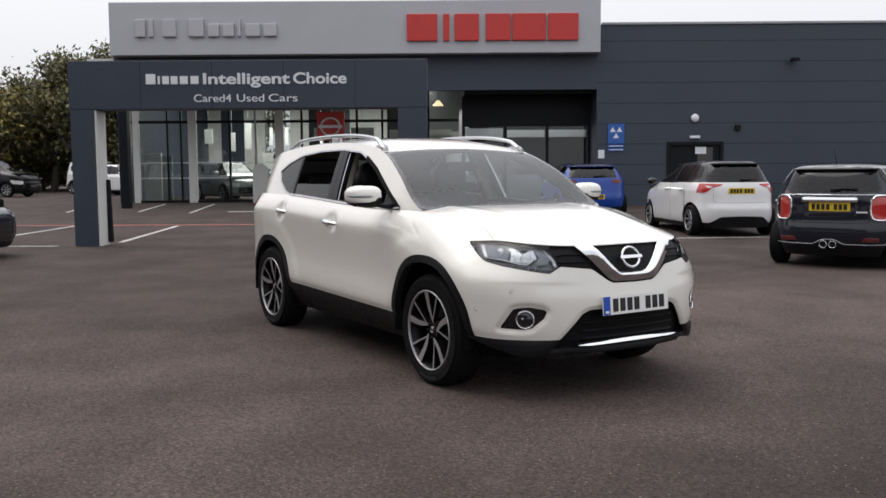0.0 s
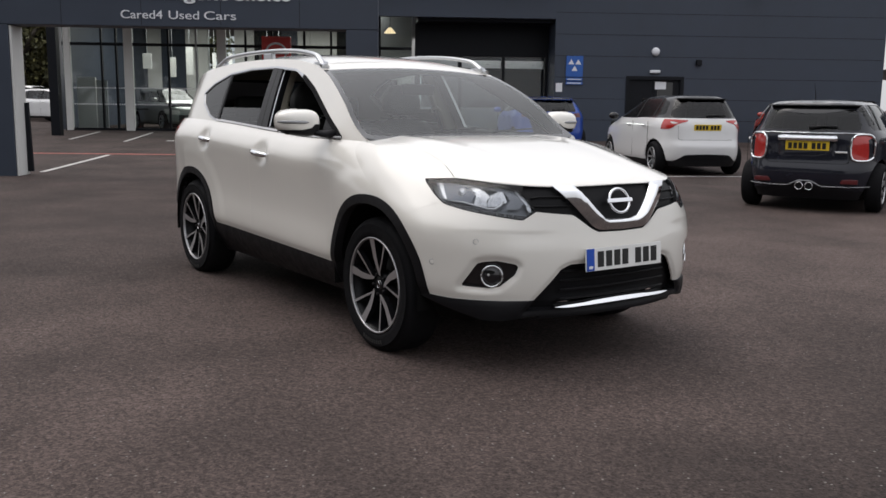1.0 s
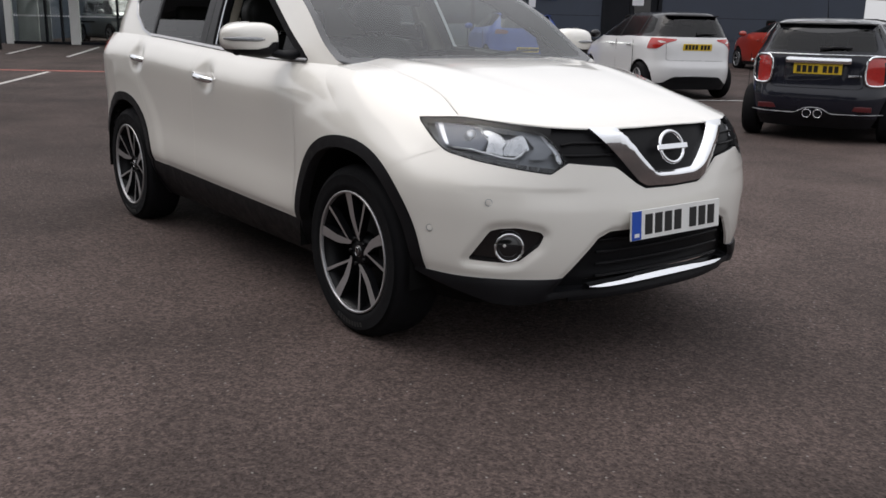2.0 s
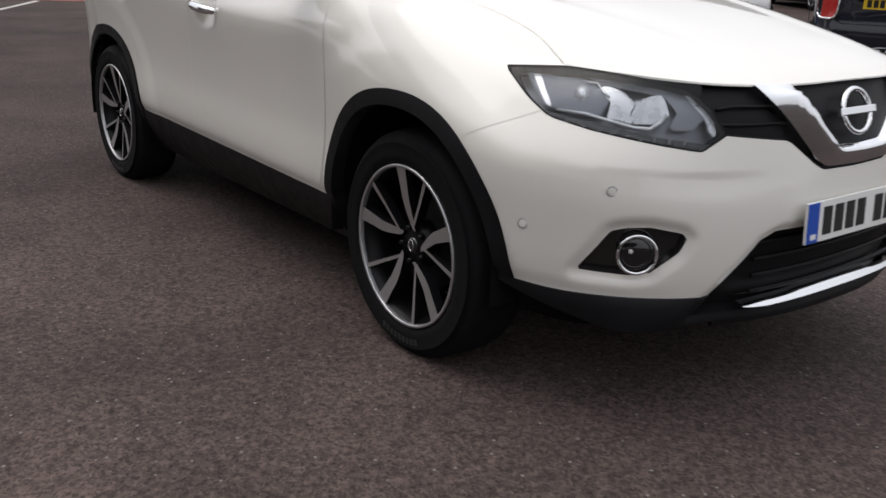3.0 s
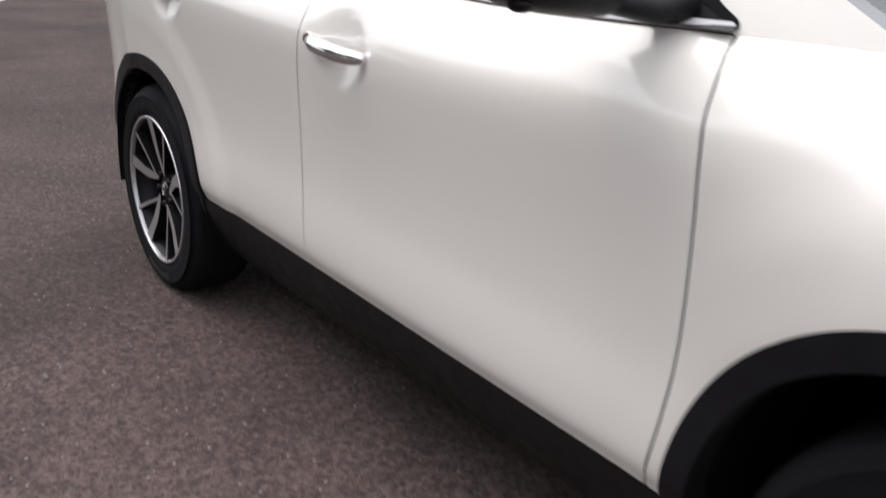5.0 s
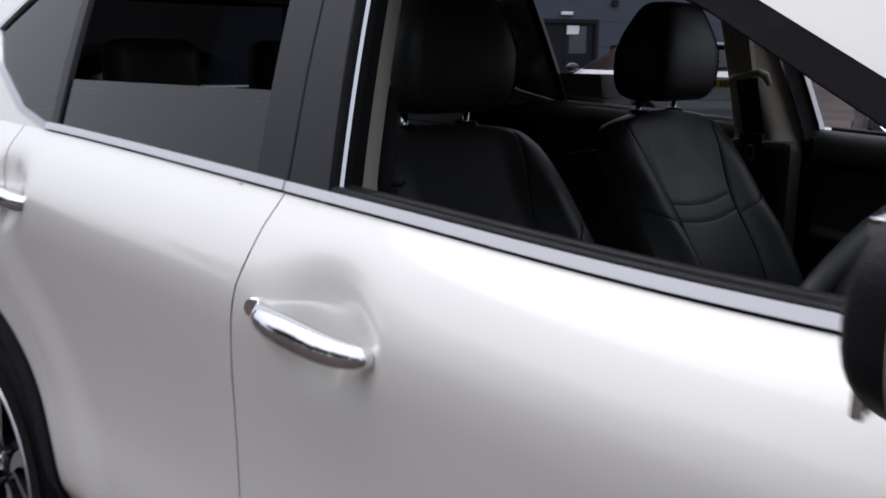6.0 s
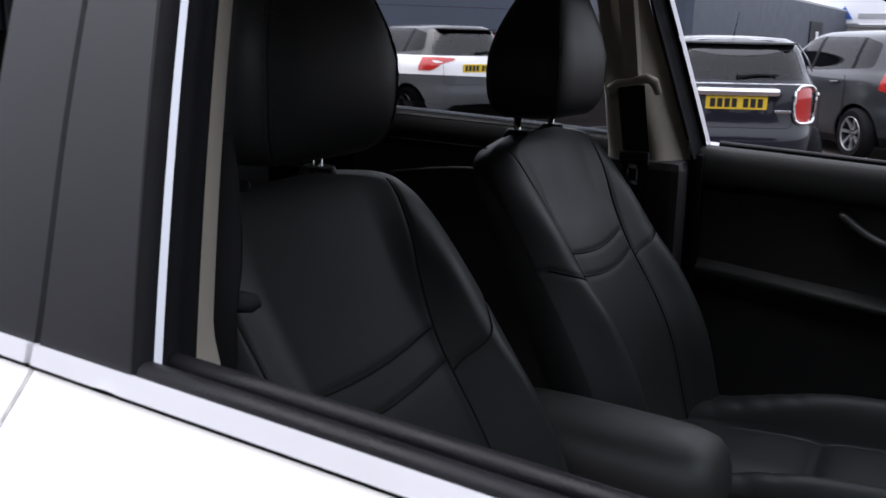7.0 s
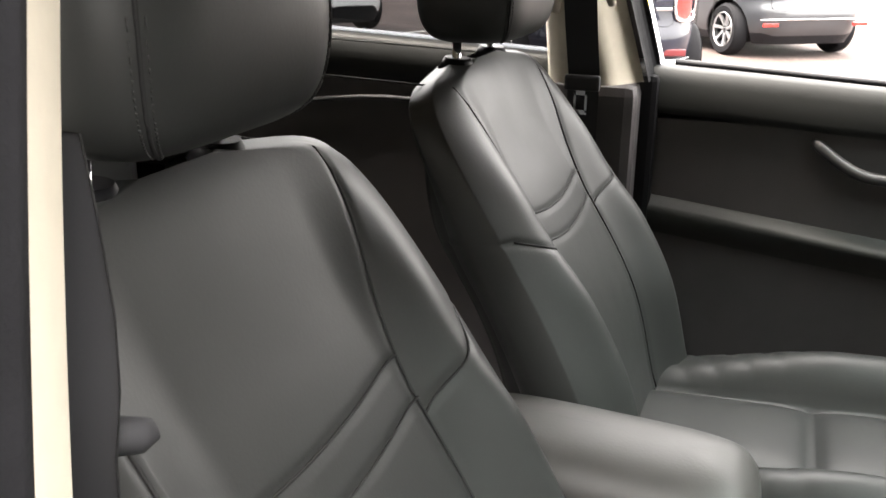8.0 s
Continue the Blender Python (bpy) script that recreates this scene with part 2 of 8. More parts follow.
LAMP_GLOW.node_tree.nodes["Principled BSDF"].inputs["Emission Strength"].default_value = 1.5


# ---- building helpers ----
def part(name, bm, mat, parent=None, label="", smooth=False):
    """Links a bmesh as one mesh object under a thing or a part."""
    me = bpy.data.meshes.new(name)
    bm.to_mesh(me)
    bm.free()
    if smooth:
        me.polygons.foreach_set("use_smooth", [True] * len(me.polygons))
    for mm in mat if isinstance(mat, (list, tuple)) else [mat]:
        me.materials.append(mm)
    ob = new(name, me)
    if parent:
        ob.parent = parent
    if label:
        tagged(ob, label)
    return ob


def thing(name, label, category, m=None, group="", kind=""):
    ob = new(name)
    ob.empty_display_size = 0.2
    if m is not None:
        ob.matrix_basis = m
    return tagged(ob, label, category, group, kind)


def box(bm, x0, x1, y0, y1, z0, z1, bevel=0.0, mat=0, m=None):
    """A box between two corners, with its edges rounded."""
    r = bmesh.ops.create_cube(bm, size=1.0)
    vs = r["verts"]
    bmesh.ops.scale(bm, vec=(x1 - x0, y1 - y0, z1 - z0), verts=vs)
    bmesh.ops.translate(bm, vec=((x0 + x1) / 2, (y0 + y1) / 2, (z0 + z1) / 2), verts=vs)
    if m is not None:
        bmesh.ops.transform(bm, matrix=m, verts=vs)
    fs = {f for v in vs for f in v.link_faces}
    if bevel > 0:
        es = {e for v in vs for e in v.link_edges}
        out = bmesh.ops.bevel(bm, geom=list(es), offset=bevel, segments=2, affect="EDGES", profile=0.6)
        fs = set(out["faces"]) | {f for f in fs if f.is_valid}
    for f in fs:
        f.material_index = mat
    return bm


def rod(bm, a, b, r0, r1=None, n=12, mat=0):
    """A round bar from a to b, tapered from r0 to r1."""
    r1 = r0 if r1 is None else r1
    a, b = Vector(a), Vector(b)
    q = (b - a).to_track_quat("Z", "Y").to_matrix().to_4x4()
    out = bmesh.ops.create_cone(bm, cap_ends=True, segments=n, radius1=r0, radius2=r1, depth=(b - a).length,
                                matrix=Matrix.Translation((a + b) / 2) @ q)
    for f in {f for v in out["verts"] for f in v.link_faces}:
        f.material_index = mat
        f.smooth = len(f.verts) == 4
    return bm


def tube(bm, pts, r, n=8, mat=0, closed=False, squash=1.0):
    """A tube along a line of points; r may be a number or one for every point."""
    pts = [Vector(p) for p in pts]
    rings = []
    count = len(pts)
    for k, p in enumerate(pts):
        if closed:
            d = pts[(k + 1) % count] - pts[k - 1]
        else:
            d = pts[min(k + 1, count - 1)] - pts[max(k - 1, 0)]
        d.normalize()
        up = Vector((0, 0, 1)) if abs(d.z) < 0.9 else Vector((1, 0, 0))
        s = d.cross(up).normalized()
        u = s.cross(d)
        rr = r[k] if isinstance(r, (list, tuple)) else r
        rings.append([bm.verts.new(p + (s * math.cos(2 * math.pi * j / n) + u * math.sin(2 * math.pi * j / n) * squash) * rr) for j in range(n)])
    last = count if closed else count - 1
    for k in range(last):
        a, b = rings[k], rings[(k + 1) % count]
        for j in range(n):
            f = bm.faces.new((a[j], a[(j + 1) % n], b[(j + 1) % n], b[j]))
            f.material_index, f.smooth = mat, True
    if not closed:
        for ring, flip in ((rings[0], False), (rings[-1], True)):
            f = bm.faces.new(ring if flip else ring[::-1])
            f.material_index = mat
    return bm


def prism(bm, outline, depth, m, mat=0, bevel=0.0):
    """A flat outline (a, b) pushed to a depth along its normal, placed by m."""
    front = [bm.verts.new(m @ Vector((a, b, depth))) for a, b in outline]
    back = [bm.verts.new(m @ Vector((a, b, 0))) for a, b in outline]
    fs = [bm.faces.new(front), bm.faces.new(back[::-1])]
    n = len(outline)
    for k in range(n):
        fs.append(bm.faces.new((front[k], back[k], back[(k + 1) % n], front[(k + 1) % n])))
    if bevel > 0:
        out = bmesh.ops.bevel(bm, geom=list(fs[0].edges), offset=bevel, segments=2, affect="EDGES", profile=0.6)
        fs = [f for f in fs if f.is_valid] + list(out["faces"])
    for f in fs:
        f.material_index = mat
    return bm


def curve(keys, x):
    """A smooth line through (place, value) keys, held at its ends."""
    xs, ys = zip(*keys)
    if x <= xs[0]:
        return ys[0]
    if x >= xs[-1]:
        return ys[-1]
    k = max(i for i in range(len(xs) - 1) if xs[i] <= x)
    slope = [(ys[min(i + 1, len(xs) - 1)] - ys[max(i - 1, 0)]) / (xs[min(i + 1, len(xs) - 1)] - xs[max(i - 1, 0)]) for i in (k, k + 1)]
    h = xs[k + 1] - xs[k]
    u = (x - xs[k]) / h
    return ((1 + 2 * u) * (1 - u) ** 2 * ys[k] + u * (1 - u) ** 2 * h * slope[0] + u * u * (3 - 2 * u) * ys[k + 1] + u * u * (u - 1) * h * slope[1])


def smoothstep(a, b, x):
    u = min(max((x - a) / (b - a), 0.0), 1.0)
    return u * u * (3 - 2 * u)


def in_outline(poly, a, b):
    """Signed distance to an outline: negative inside."""
    best, inside = 1e9, False
    n = len(poly)
    for k in range(n):
        (x0, y0), (x1, y1) = poly[k], poly[(k + 1) % n]
        dx, dy = x1 - x0, y1 - y0
        u = min(max(((a - x0) * dx + (b - y0) * dy) / (dx * dx + dy * dy + 1e-12), 0.0), 1.0)
        d = (a - x0 - u * dx) ** 2 + (b - y0 - u * dy) ** 2
        best = min(best, d)
        if (y0 > b) != (y1 > b) and a < x0 + (b - y0) / (y1 - y0) * dx:
            inside = not inside
    return -math.sqrt(best) if inside else math.sqrt(best)


def rounded(poly, times=2):
    """Corner-cutting, so that an outline bends softly."""
    for _ in range(times):
        out = []
        for k in range(len(poly)):
            (x0, y0), (x1, y1) = poly[k], poly[(k + 1) % len(poly)]
            out += [(0.75 * x0 + 0.25 * x1, 0.75 * y0 + 0.25 * y1), (0.25 * x0 + 0.75 * x1, 0.25 * y0 + 0.75 * y1)]
        poly = out
    return poly


class Skin:
    """A surface of quads that can be cut into panels along any field, with its normals kept."""

    def __init__(self):
        self.v, self.faces, self.n, self.cut = [], [], None, {}

    def grid(self, rows):
        """Rows of points to quads, added to the faces; rows of equal length."""
        base, w = len(self.v), len(rows[0])
        for row in rows:
            self.v += [Vector(p) for p in row]
        new_faces = []
        for i in range(len(rows) - 1):
            for j in range(w - 1):
                a = base + i * w + j
                new_faces.append((a, a + 1, a + w + 1, a + w))
        self.faces += new_faces
        return new_faces

    def normals(self):
        self.n = [Vector((0, 0, 0)) for _ in self.v]
        where = {}
        for k, p in enumerate(self.v):
            where.setdefault((round(p.x, 4), round(p.y, 4), round(p.z, 4)), []).append(k)
        for f in self.faces:
            a, b, c, d = (self.v[k] for k in (f[0], f[1], f[2], f[-1]))
            nn = (c - a).cross(d - b)
            for k in f:
                self.n[k] += nn
        for group in where.values():
            if len(group) > 1:
                total = sum((self.n[k].normalized() for k in group), Vector((0, 0, 0)))
                for k in group:
                    self.n[k] = total.copy()
        for k in range(len(self.n)):
            if self.n[k].length > 1e-12:
                self.n[k].normalize()

    def split(self, faces, field):
        """Faces where the field is negative, and the rest, cut along its zero line."""
        val, cuts, neg, pos = {}, {}, [], []
        for f in faces:
            for k in f:
                if k not in val:
                    d = field(self.v[k])
                    val[k] = d if abs(d) > 1e-7 else 1e-7
        for f in faces:
            s = [val[k] < 0 for k in f]
            if all(s):
                neg.append(f)
            elif not any(s):
                pos.append(f)
            else:
                a_poly, b_poly = [], []
                for i, k in enumerate(f):
                    j = f[(i + 1) % len(f)]
                    (a_poly if s[i] else b_poly).append(k)
                    if s[i] != s[(i + 1) % len(f)]:
                        key = (min(k, j), max(k, j))
                        if key not in cuts:
                            u = val[key[0]] / (val[key[0]] - val[key[1]])
                            cuts[key] = len(self.v)
                            self.v.append(self.v[key[0]].lerp(self.v[key[1]], u))
                            self.n.append(self.n[key[0]].lerp(self.n[key[1]], u).normalized())
                        a_poly.append(cuts[key])
                        b_poly.append(cuts[key])
                if len(a_poly) > 2:
                    neg.append(tuple(a_poly))
                if len(b_poly) > 2:
                    pos.append(tuple(b_poly))
        return neg, pos

    def panel(self, name, faces, mat, parent, label="", push=0.0, thick=0.012, sides=(1,), own_normals=False):
        """One mesh from faces: pushed out along the normals, with edges turned inwards. sides: 1 as it is, -1 mirrored in y."""
        vs, ns, fs = [], [], []
        lift = push if callable(push) else (lambda p: push)
        for side in sides:
            ids = {}
            for f in faces:
                for k in f:
                    if k not in ids:
                        p, n = self.v[k] + self.n[k] * lift(self.v[k]), self.n[k]
                        ids[k] = len(vs)
                        vs.append((p.x, p.y * side, p.z))
                        ns.append((n.x, n.y * side, n.z))
                g = [ids[k] for k in f]
                fs.append(g if side > 0 else g[::-1])
            if thick > 0:
                edges = {}
                for f in faces:
                    for i, k in enumerate(f):
                        j = f[(i + 1) % len(f)]
                        edges[(k, j)] = edges.get((k, j), 0) + 1
                rim = {}
                for (k, j) in [e for e in edges if (e[1], e[0]) not in edges]:
                    if abs(self.v[k].y) < 1e-4 and abs(self.v[j].y) < 1e-4:
                        continue
                    ring = []
                    for q in (k, j):
                        if q not in rim:
                            p, n = self.v[q] + self.n[q] * lift(self.v[q]), self.n[q]
                            p2 = p - n * thick
                            rim[q] = (len(vs), len(vs) + 1)
                            vs += [(p.x, p.y * side, p.z), (p2.x, p2.y * side, p2.z)]
                            ns += [(n.x, n.y * side, n.z)] * 2
                        ring.append(rim[q])
                    g = [ring[1][0], ring[0][0], ring[0][1], ring[1][1]]
                    fs.append(g if side > 0 else g[::-1])
        me = bpy.data.meshes.new(name)
        me.from_pydata(vs, [], fs)
        me.materials.append(mat)
        me.polygons.foreach_set("use_smooth", [True] * len(me.polygons))
        if not own_normals:
            me.normals_split_custom_set_from_vertices(ns)
        ob = new(name, me)
        ob.parent = parent
        if label:
            tagged(ob, label)
        return ob


# ---- the forecourt, in its own axes: r along the building, d away from the start of the walk ----
SITE = Matrix(((0.526, -0.821, 0, 4.904), (0.851, 0.508, 0, -3.792), (0, 0.0014, 1, 0), (0, 0, 0, 1)))


def rise(d):
    """The forecourt climbs gently towards the building."""
    return 0.22 * max(0.0, (min(d, 36.0) - 9.0) / 21.7) ** 1.5


def ground():
    bm = bmesh.new()
    rs = [-900, -300, -120, -60, -30, -20, -14, -9, -5, -2, 1, 4, 7, 10, 14, 20, 30, 60, 120, 300, 900]
    ds = [-900, -300, -100, -40, -20, -10, -4, 0, 4, 7] + [9 + 0.9 * k for k in range(31)] + [38, 50, 80, 150, 300, 1200]
    grid = [[bm.verts.new(SITE @ Vector((r, d, rise(d)))) for r in rs] for d in ds]
    for i in range(len(ds) - 1):
        for j in range(len(rs) - 1):
            bm.faces.new((grid[i][j], grid[i][j + 1], grid[i + 1][j + 1], grid[i + 1][j])).smooth = True
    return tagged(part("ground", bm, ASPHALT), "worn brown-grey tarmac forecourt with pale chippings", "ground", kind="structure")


def site_box(bm, r0, r1, d0, d1, z0, z1, bevel=0.0, mat=0):
    return box(bm, r0, r1, d0, d1, z0, z1, bevel, mat, SITE)


def painted_line(name, mat, a, b, width=0.10):
    """A strip of road paint between two places of the forecourt, lying on its slope."""
    a, b = Vector(a), Vector(b)
    t = (b - a).normalized()
    s = Vector((-t.y, t.x)) * width / 2
    bm = bmesh.new()
    n = 12
    rows = []
    for k in range(n + 1):
        p = a.lerp(b, k / n)
        rows.append([bm.verts.new(SITE @ Vector((q.x, q.y, rise(q.y) + 0.006))) for q in (p + s, p - s)])
    for p, q in zip(rows, rows[1:]):
        bm.faces.new((p[0], p[1], q[1], q[0]))
    return tagged(part(name, bm, mat), "worn painted bay line on the tarmac", "line", "bay lines", kind="structure")


def lettering(text, size, mat, parent, m, name="letters", label="", depth=0.012, width=None, weight=0.0):
    """Raised letters, centred, read from -d; the width may be set."""
    cu = bpy.data.curves.new(name, "FONT")
    cu.body, cu.size, cu.align_x, cu.extrude, cu.offset = text, size, "LEFT", depth, weight
    tmp = new(name, cu)
    dg = bpy.context.evaluated_depsgraph_get()
    me = bpy.data.meshes.new_from_object(tmp.evaluated_get(dg))
    bpy.data.objects.remove(tmp)
    xs = [v.co.x for v in me.vertices]
    k = width / (max(xs) - min(xs)) if width else 1.0
    x0 = min(xs)
    for v in me.vertices:
        v.co.x = (v.co.x - x0) * k
    me.materials.clear()
    me.materials.append(mat)
    ob = new(name, me)
    ob.parent = parent
    ob.matrix_basis = m
    if label:
        tagged(ob, label)
    return ob


def facing(r, d, z):
    """A pose on a wall that faces -d: x along r, y up."""
    return SITE @ Matrix.Translation((r, d, z)) @ pose(0, 0, 0, 90, 0, 0)


ground()
painted_line("bay_line", ROAD_PAINT, (-6.12, 17.7), (-6.33, 22.3))
painted_line("bay_line", ROAD_PAINT, (-9.05, 18.9), (-8.84, 22.5))
painted_line("bay_line", LINE_RED, (-13.0, 22.75), (-2.5, 22.55), 0.20)
painted_line("bay_line", ROAD_PAINT, (-9.3, 28.6), (-9.9, 33.4))
painted_line("bay_line", ROAD_PAINT, (-7.5, 27.7), (-8.1, 33.2))
painted_line("bay_line", ROAD_PAINT, (-11.5, 28.6), (-12.3, 33.4))
painted_line("bay_line", ROAD_PAINT, (-6.5, 28.3), (-3.0, 28.4), 0.3)
painted_line("bay_line", ROAD_PAINT, (3.9, 17.75), (14.0, 18.4))
painted_line("bay_line", ROAD_PAINT, (-13.5, 17.3), (-7.0, 16.95))

# ---- the free-standing portal ----
portal = thing("sign_portal", "charcoal clad portal frame with white lettering over parking bays", "portal")
P0, P1, PD, PW = -6.66, -0.28, 16.9, 0.5
bm = bmesh.new()
site_box(bm, P0, P0 + 0.42, PD, PD + PW, 0.0, 2.5, 0.01)
part("column", bm, CLADDING_WALL, portal)
bm = bmesh.new()
site_box(bm, P0 + 0.424, P0 + 0.46, PD + 0.03, PD + PW - 0.02, 0.05, 2.49, 0.004)
part("inner_lining", bm, WHITE_WALL, portal, "pale grey inner lining")
bm = bmesh.new()
site_box(bm, P1 - 0.52, P1, PD, PD + PW, 0.0, 2.5, 0.01)
part("column", bm, CLADDING_WALL, portal)
bm = bmesh.new()
site_box(bm, P0 - 0.01, P1 + 0.01, PD - 0.005, PD + PW + 0.005, 2.503, 3.36, 0.012)
part("beam", bm, CLADDING_WALL, portal)
for k in range(1, 5):
    r = P0 + (P1 - P0) * k / 5
    bm = bmesh.new()
    site_box(bm, r - 0.004, r + 0.004, PD - 0.007, PD - 0.002, 2.52, 3.34)
    part("panel_joint", bm, FRAME_DARK, portal)


def at_px(px, d):
    return (px - 784) / 1674 * d


for word, a, b, size, z, weight in (("Intelligent", 362, 515, 0.27, 2.94, 0.006), ("Choice", 521, 615, 0.27, 2.94, 0.006), ("Cared4", 345, 411, 0.19, 2.625, 0), ("Used", 421, 469, 0.19, 2.625, 0), ("Cars", 477, 528, 0.19, 2.625, 0)):
    lettering(word, size, SIGN_WHITE, portal, facing(at_px(a, 16.9), 16.89, z), width=at_px(b, 16.9) - at_px(a, 16.9), weight=weight, label="white raised lettering")
for k, (a, b, h) in enumerate(((261, 278, 0.18), (282, 286, 0.14), (290, 302, 0.14), (305, 317, 0.14), (321, 335, 0.14), (340, 354, 0.14))):
    bm = bmesh.new()
    site_box(bm, at_px(a, 16.9), at_px(b, 16.9), 16.878, 16.892, 2.94, 2.94 + h, 0.003)
    part("name_bar", bm, SIGN_WHITE, portal, "plain white bar")
bm = bmesh.new()
prism(bm, [(-0.06, 0), (0.06, 0), (0.03, 1.15), (-0.03, 1.15)], 0.06, SITE @ Matrix.Translation((-6.17, 17.35, 0.1)) @ pose(0, 0, 0, 90, 0, 0))
tagged(part("bollard", bm, FRAME_DARK), "dark leaning post beside the portal column", "post")

# ---- the showroom and workshop building ----
WALL_D, TALL_R, WALL_TOP = 30.7, 15.6, 6.03
GZ = rise(30.7)
wall = thing("building_wall", "charcoal clad showroom and workshop building with flat roof", "building", kind="structure")


def wall_piece(name, r0, r1, d0, d1, z0, z1, mat=CLADDING_WALL, label="", parent=wall, bevel=0.0):
    bm = bmesh.new()
    site_box(bm, r0, r1, d0, d1, z0, z1, bevel)
    return part(name, bm, mat, parent, label)


BAY0, BAY1, BAY_TOP = at_px(757, 30.7), at_px(1057, 30.7), 3.98
DR0, DR1, DR_TOP = at_px(1185, 30.7), at_px(1279, 30.7), 2.21
wall_piece("upper_wall", -10.62, BAY1, WALL_D, WALL_D + 0.3, BAY_TOP, 5.15)
wall_piece("wall_pier", -10.54, -10.27, WALL_D + 0.002, WALL_D + 0.3, 0.0, BAY_TOP, FRAME_DARK)
wall_piece("wall_pier", at_px(709, 30.7), BAY0, WALL_D + 0.002, WALL_D + 0.3, 0.0, BAY_TOP)
wall_piece("wall_panel", BAY1, DR0, WALL_D, WALL_D + 0.3, 0.0, WALL_TOP)
wall_piece("wall_panel", DR0, DR1, WALL_D, WALL_D + 0.3, DR_TOP, WALL_TOP)
wall_piece("wall_panel", DR1, TALL_R, WALL_D, WALL_D + 0.3, 0.0, WALL_TOP)
wall_piece("end_wall", TALL_R - 0.3, TALL_R, WALL_D + 0.3, WALL_D + 24, 0.0, WALL_TOP)
wall_piece("left_wall", -11.9, -11.6, 34.6, WALL_D + 24, 0.0, 5.1)
wall_piece("rear_wall", 1.5, TALL_R, WALL_D + 24, WALL_D + 24.3, 0.0, WALL_TOP)
wall_piece("roof_slab", -10.6, TALL_R - 0.3, WALL_D + 0.3, WALL_D + 24, 5.2, 5.4, FRAME_GREY)
wall_piece("parapet_coping", BAY1 + 0.15, TALL_R + 0.05, WALL_D - 0.05, WALL_D + 0.35, WALL_TOP, WALL_TOP + 0.07, FRAME_GREY, "pale metal coping")
wall_piece("soffit", -11.6, at_px(709, 30.7), WALL_D + 0.3, WALL_D + 24, 4.9, 5.1, WHITE_WALL, "pale soffit")
for k in range(1, 9):
    z = GZ + 0.66 * k
    for r0, r1 in ((BAY1, DR0 - 0.1), (DR1 + 0.1, TALL_R)) if z < 2.4 else ((BAY1, TALL_R),):
        wall_piece("cladding_joint", r0, r1, WALL_D - 0.003, WALL_D + 0.01, z, z + 0.012, FRAME_DARK)
fascia = thing("sign_fascia", "pale grey sign fascia along the showroom roof edge", "sign")
bm = bmesh.new()
site_box(bm, at_px(199, 30.2), at_px(1063, 30.2), 30.2, 30.68, 5.1, 6.76, 0.02)
part("panel", bm, SIGN_GREY, fascia)
for a, b, z0, z1, shape in ((244, 262, 0, 1, 0), (268, 276, 0, 1, 0), (292, 316, 0, 1, 0), (338, 365, 0, 1, 0), (372, 392, 0, 0.72, 0), (398, 418, 0, 0.72, 0), (424, 430, 0, 1, 0), (438, 464, 0, 0.72, 0), (470, 493, 0, 0.72, 0)):
    bm = bmesh.new()
    site_box(bm, at_px(a, 30.1), at_px(b, 30.1), 30.10, 30.2, 5.66, 5.66 + 0.55 * z1, 0.02)
    part("name_bar", bm, SIGN_STEEL, fascia, "plain steel bar")
for a, b in ((722, 776), (786, 797), (806, 849), (861, 905), (908, 967), (971, 1024)):
    bm = bmesh.new()
    r0, r1 = at_px(a, 30.1), at_px(b, 30.1)
    site_box(bm, r0, r1, 30.10, 30.2, 5.48, 6.32, 0.02)
    part("name_bar", bm, SIGN_RED, fascia, "plain red bar")
# signs and lamps on the wall
mot = thing("service_sign", "blue wall sign with three white triangles above two strips", "sign")
r0, r1 = at_px(1077, 30.66), at_px(1106, 30.66)
bm = bmesh.new()
site_box(bm, r0, r1, 30.66, 30.69, 2.22, 2.86, 0.004)
part("panel", bm, SIGN_BLUE, mot)
for r, z in ((-0.11, 2.60), (0.11, 2.60), (0.0, 2.40)):
    bm = bmesh.new()
    prism(bm, [(-0.095, 0), (0.095, 0), (0, 0.16)], 0.006, facing((r0 + r1) / 2 + r, 30.662, z))
    part("triangle", bm, SIGN_WHITE, mot, "white triangle")
for z in (1.98, 2.10):
    bm = bmesh.new()
    site_box(bm, r0, r1, 30.66, 30.69, z, z + 0.09, 0.003)
    strip = part("strip", bm, SIGN_BLUE, mot)
    bm = bmesh.new()
    site_box(bm, r0 + 0.04, r1 - 0.04, 30.652, 30.66, z + 0.03, z + 0.055)
    part("text_bar", bm, SIGN_WHITE, strip)
wall_notice = thing("wall_notice", "small white printed notice fixed to the wall", "notice")
bm = bmesh.new()
site_box(bm, at_px(1060, 30.68), at_px(1071, 30.68), 30.675, 30.69, 1.75, 2.02)
part("sheet", bm, SIGN_WHITE, wall_notice)
lamp_round = thing("wall_lamp", "round white bulkhead lamp on the charcoal wall", "lamp")
bm = bmesh.new()
bmesh.ops.create_uvsphere(bm, u_segments=20, v_segments=10, radius=0.13, matrix=SITE @ Matrix.Translation((at_px(1232, 30.6), 30.66, 3.03)) @ Matrix.Diagonal((1, 0.6, 1, 1)))
part("dome", bm, SIGN_WHITE, lamp_round, smooth=True)
lamp_bar = thing("wall_lamp", "slim white lamp above the side door", "lamp")
bm = bmesh.new()
site_box(bm, at_px(1223, 30.6), at_px(1241, 30.6), 30.6, 30.69, 2.37, 2.46, 0.02)
part("diffuser", bm, SIGN_WHITE, lamp_bar)
cctv = thing("security_camera", "small dark security camera high on the wall", "camera")
bm = bmesh.new()
site_box(bm, at_px(1398, 30.5), at_px(1411, 30.5), 30.3, 30.55, 4.80, 4.92, 0.03)
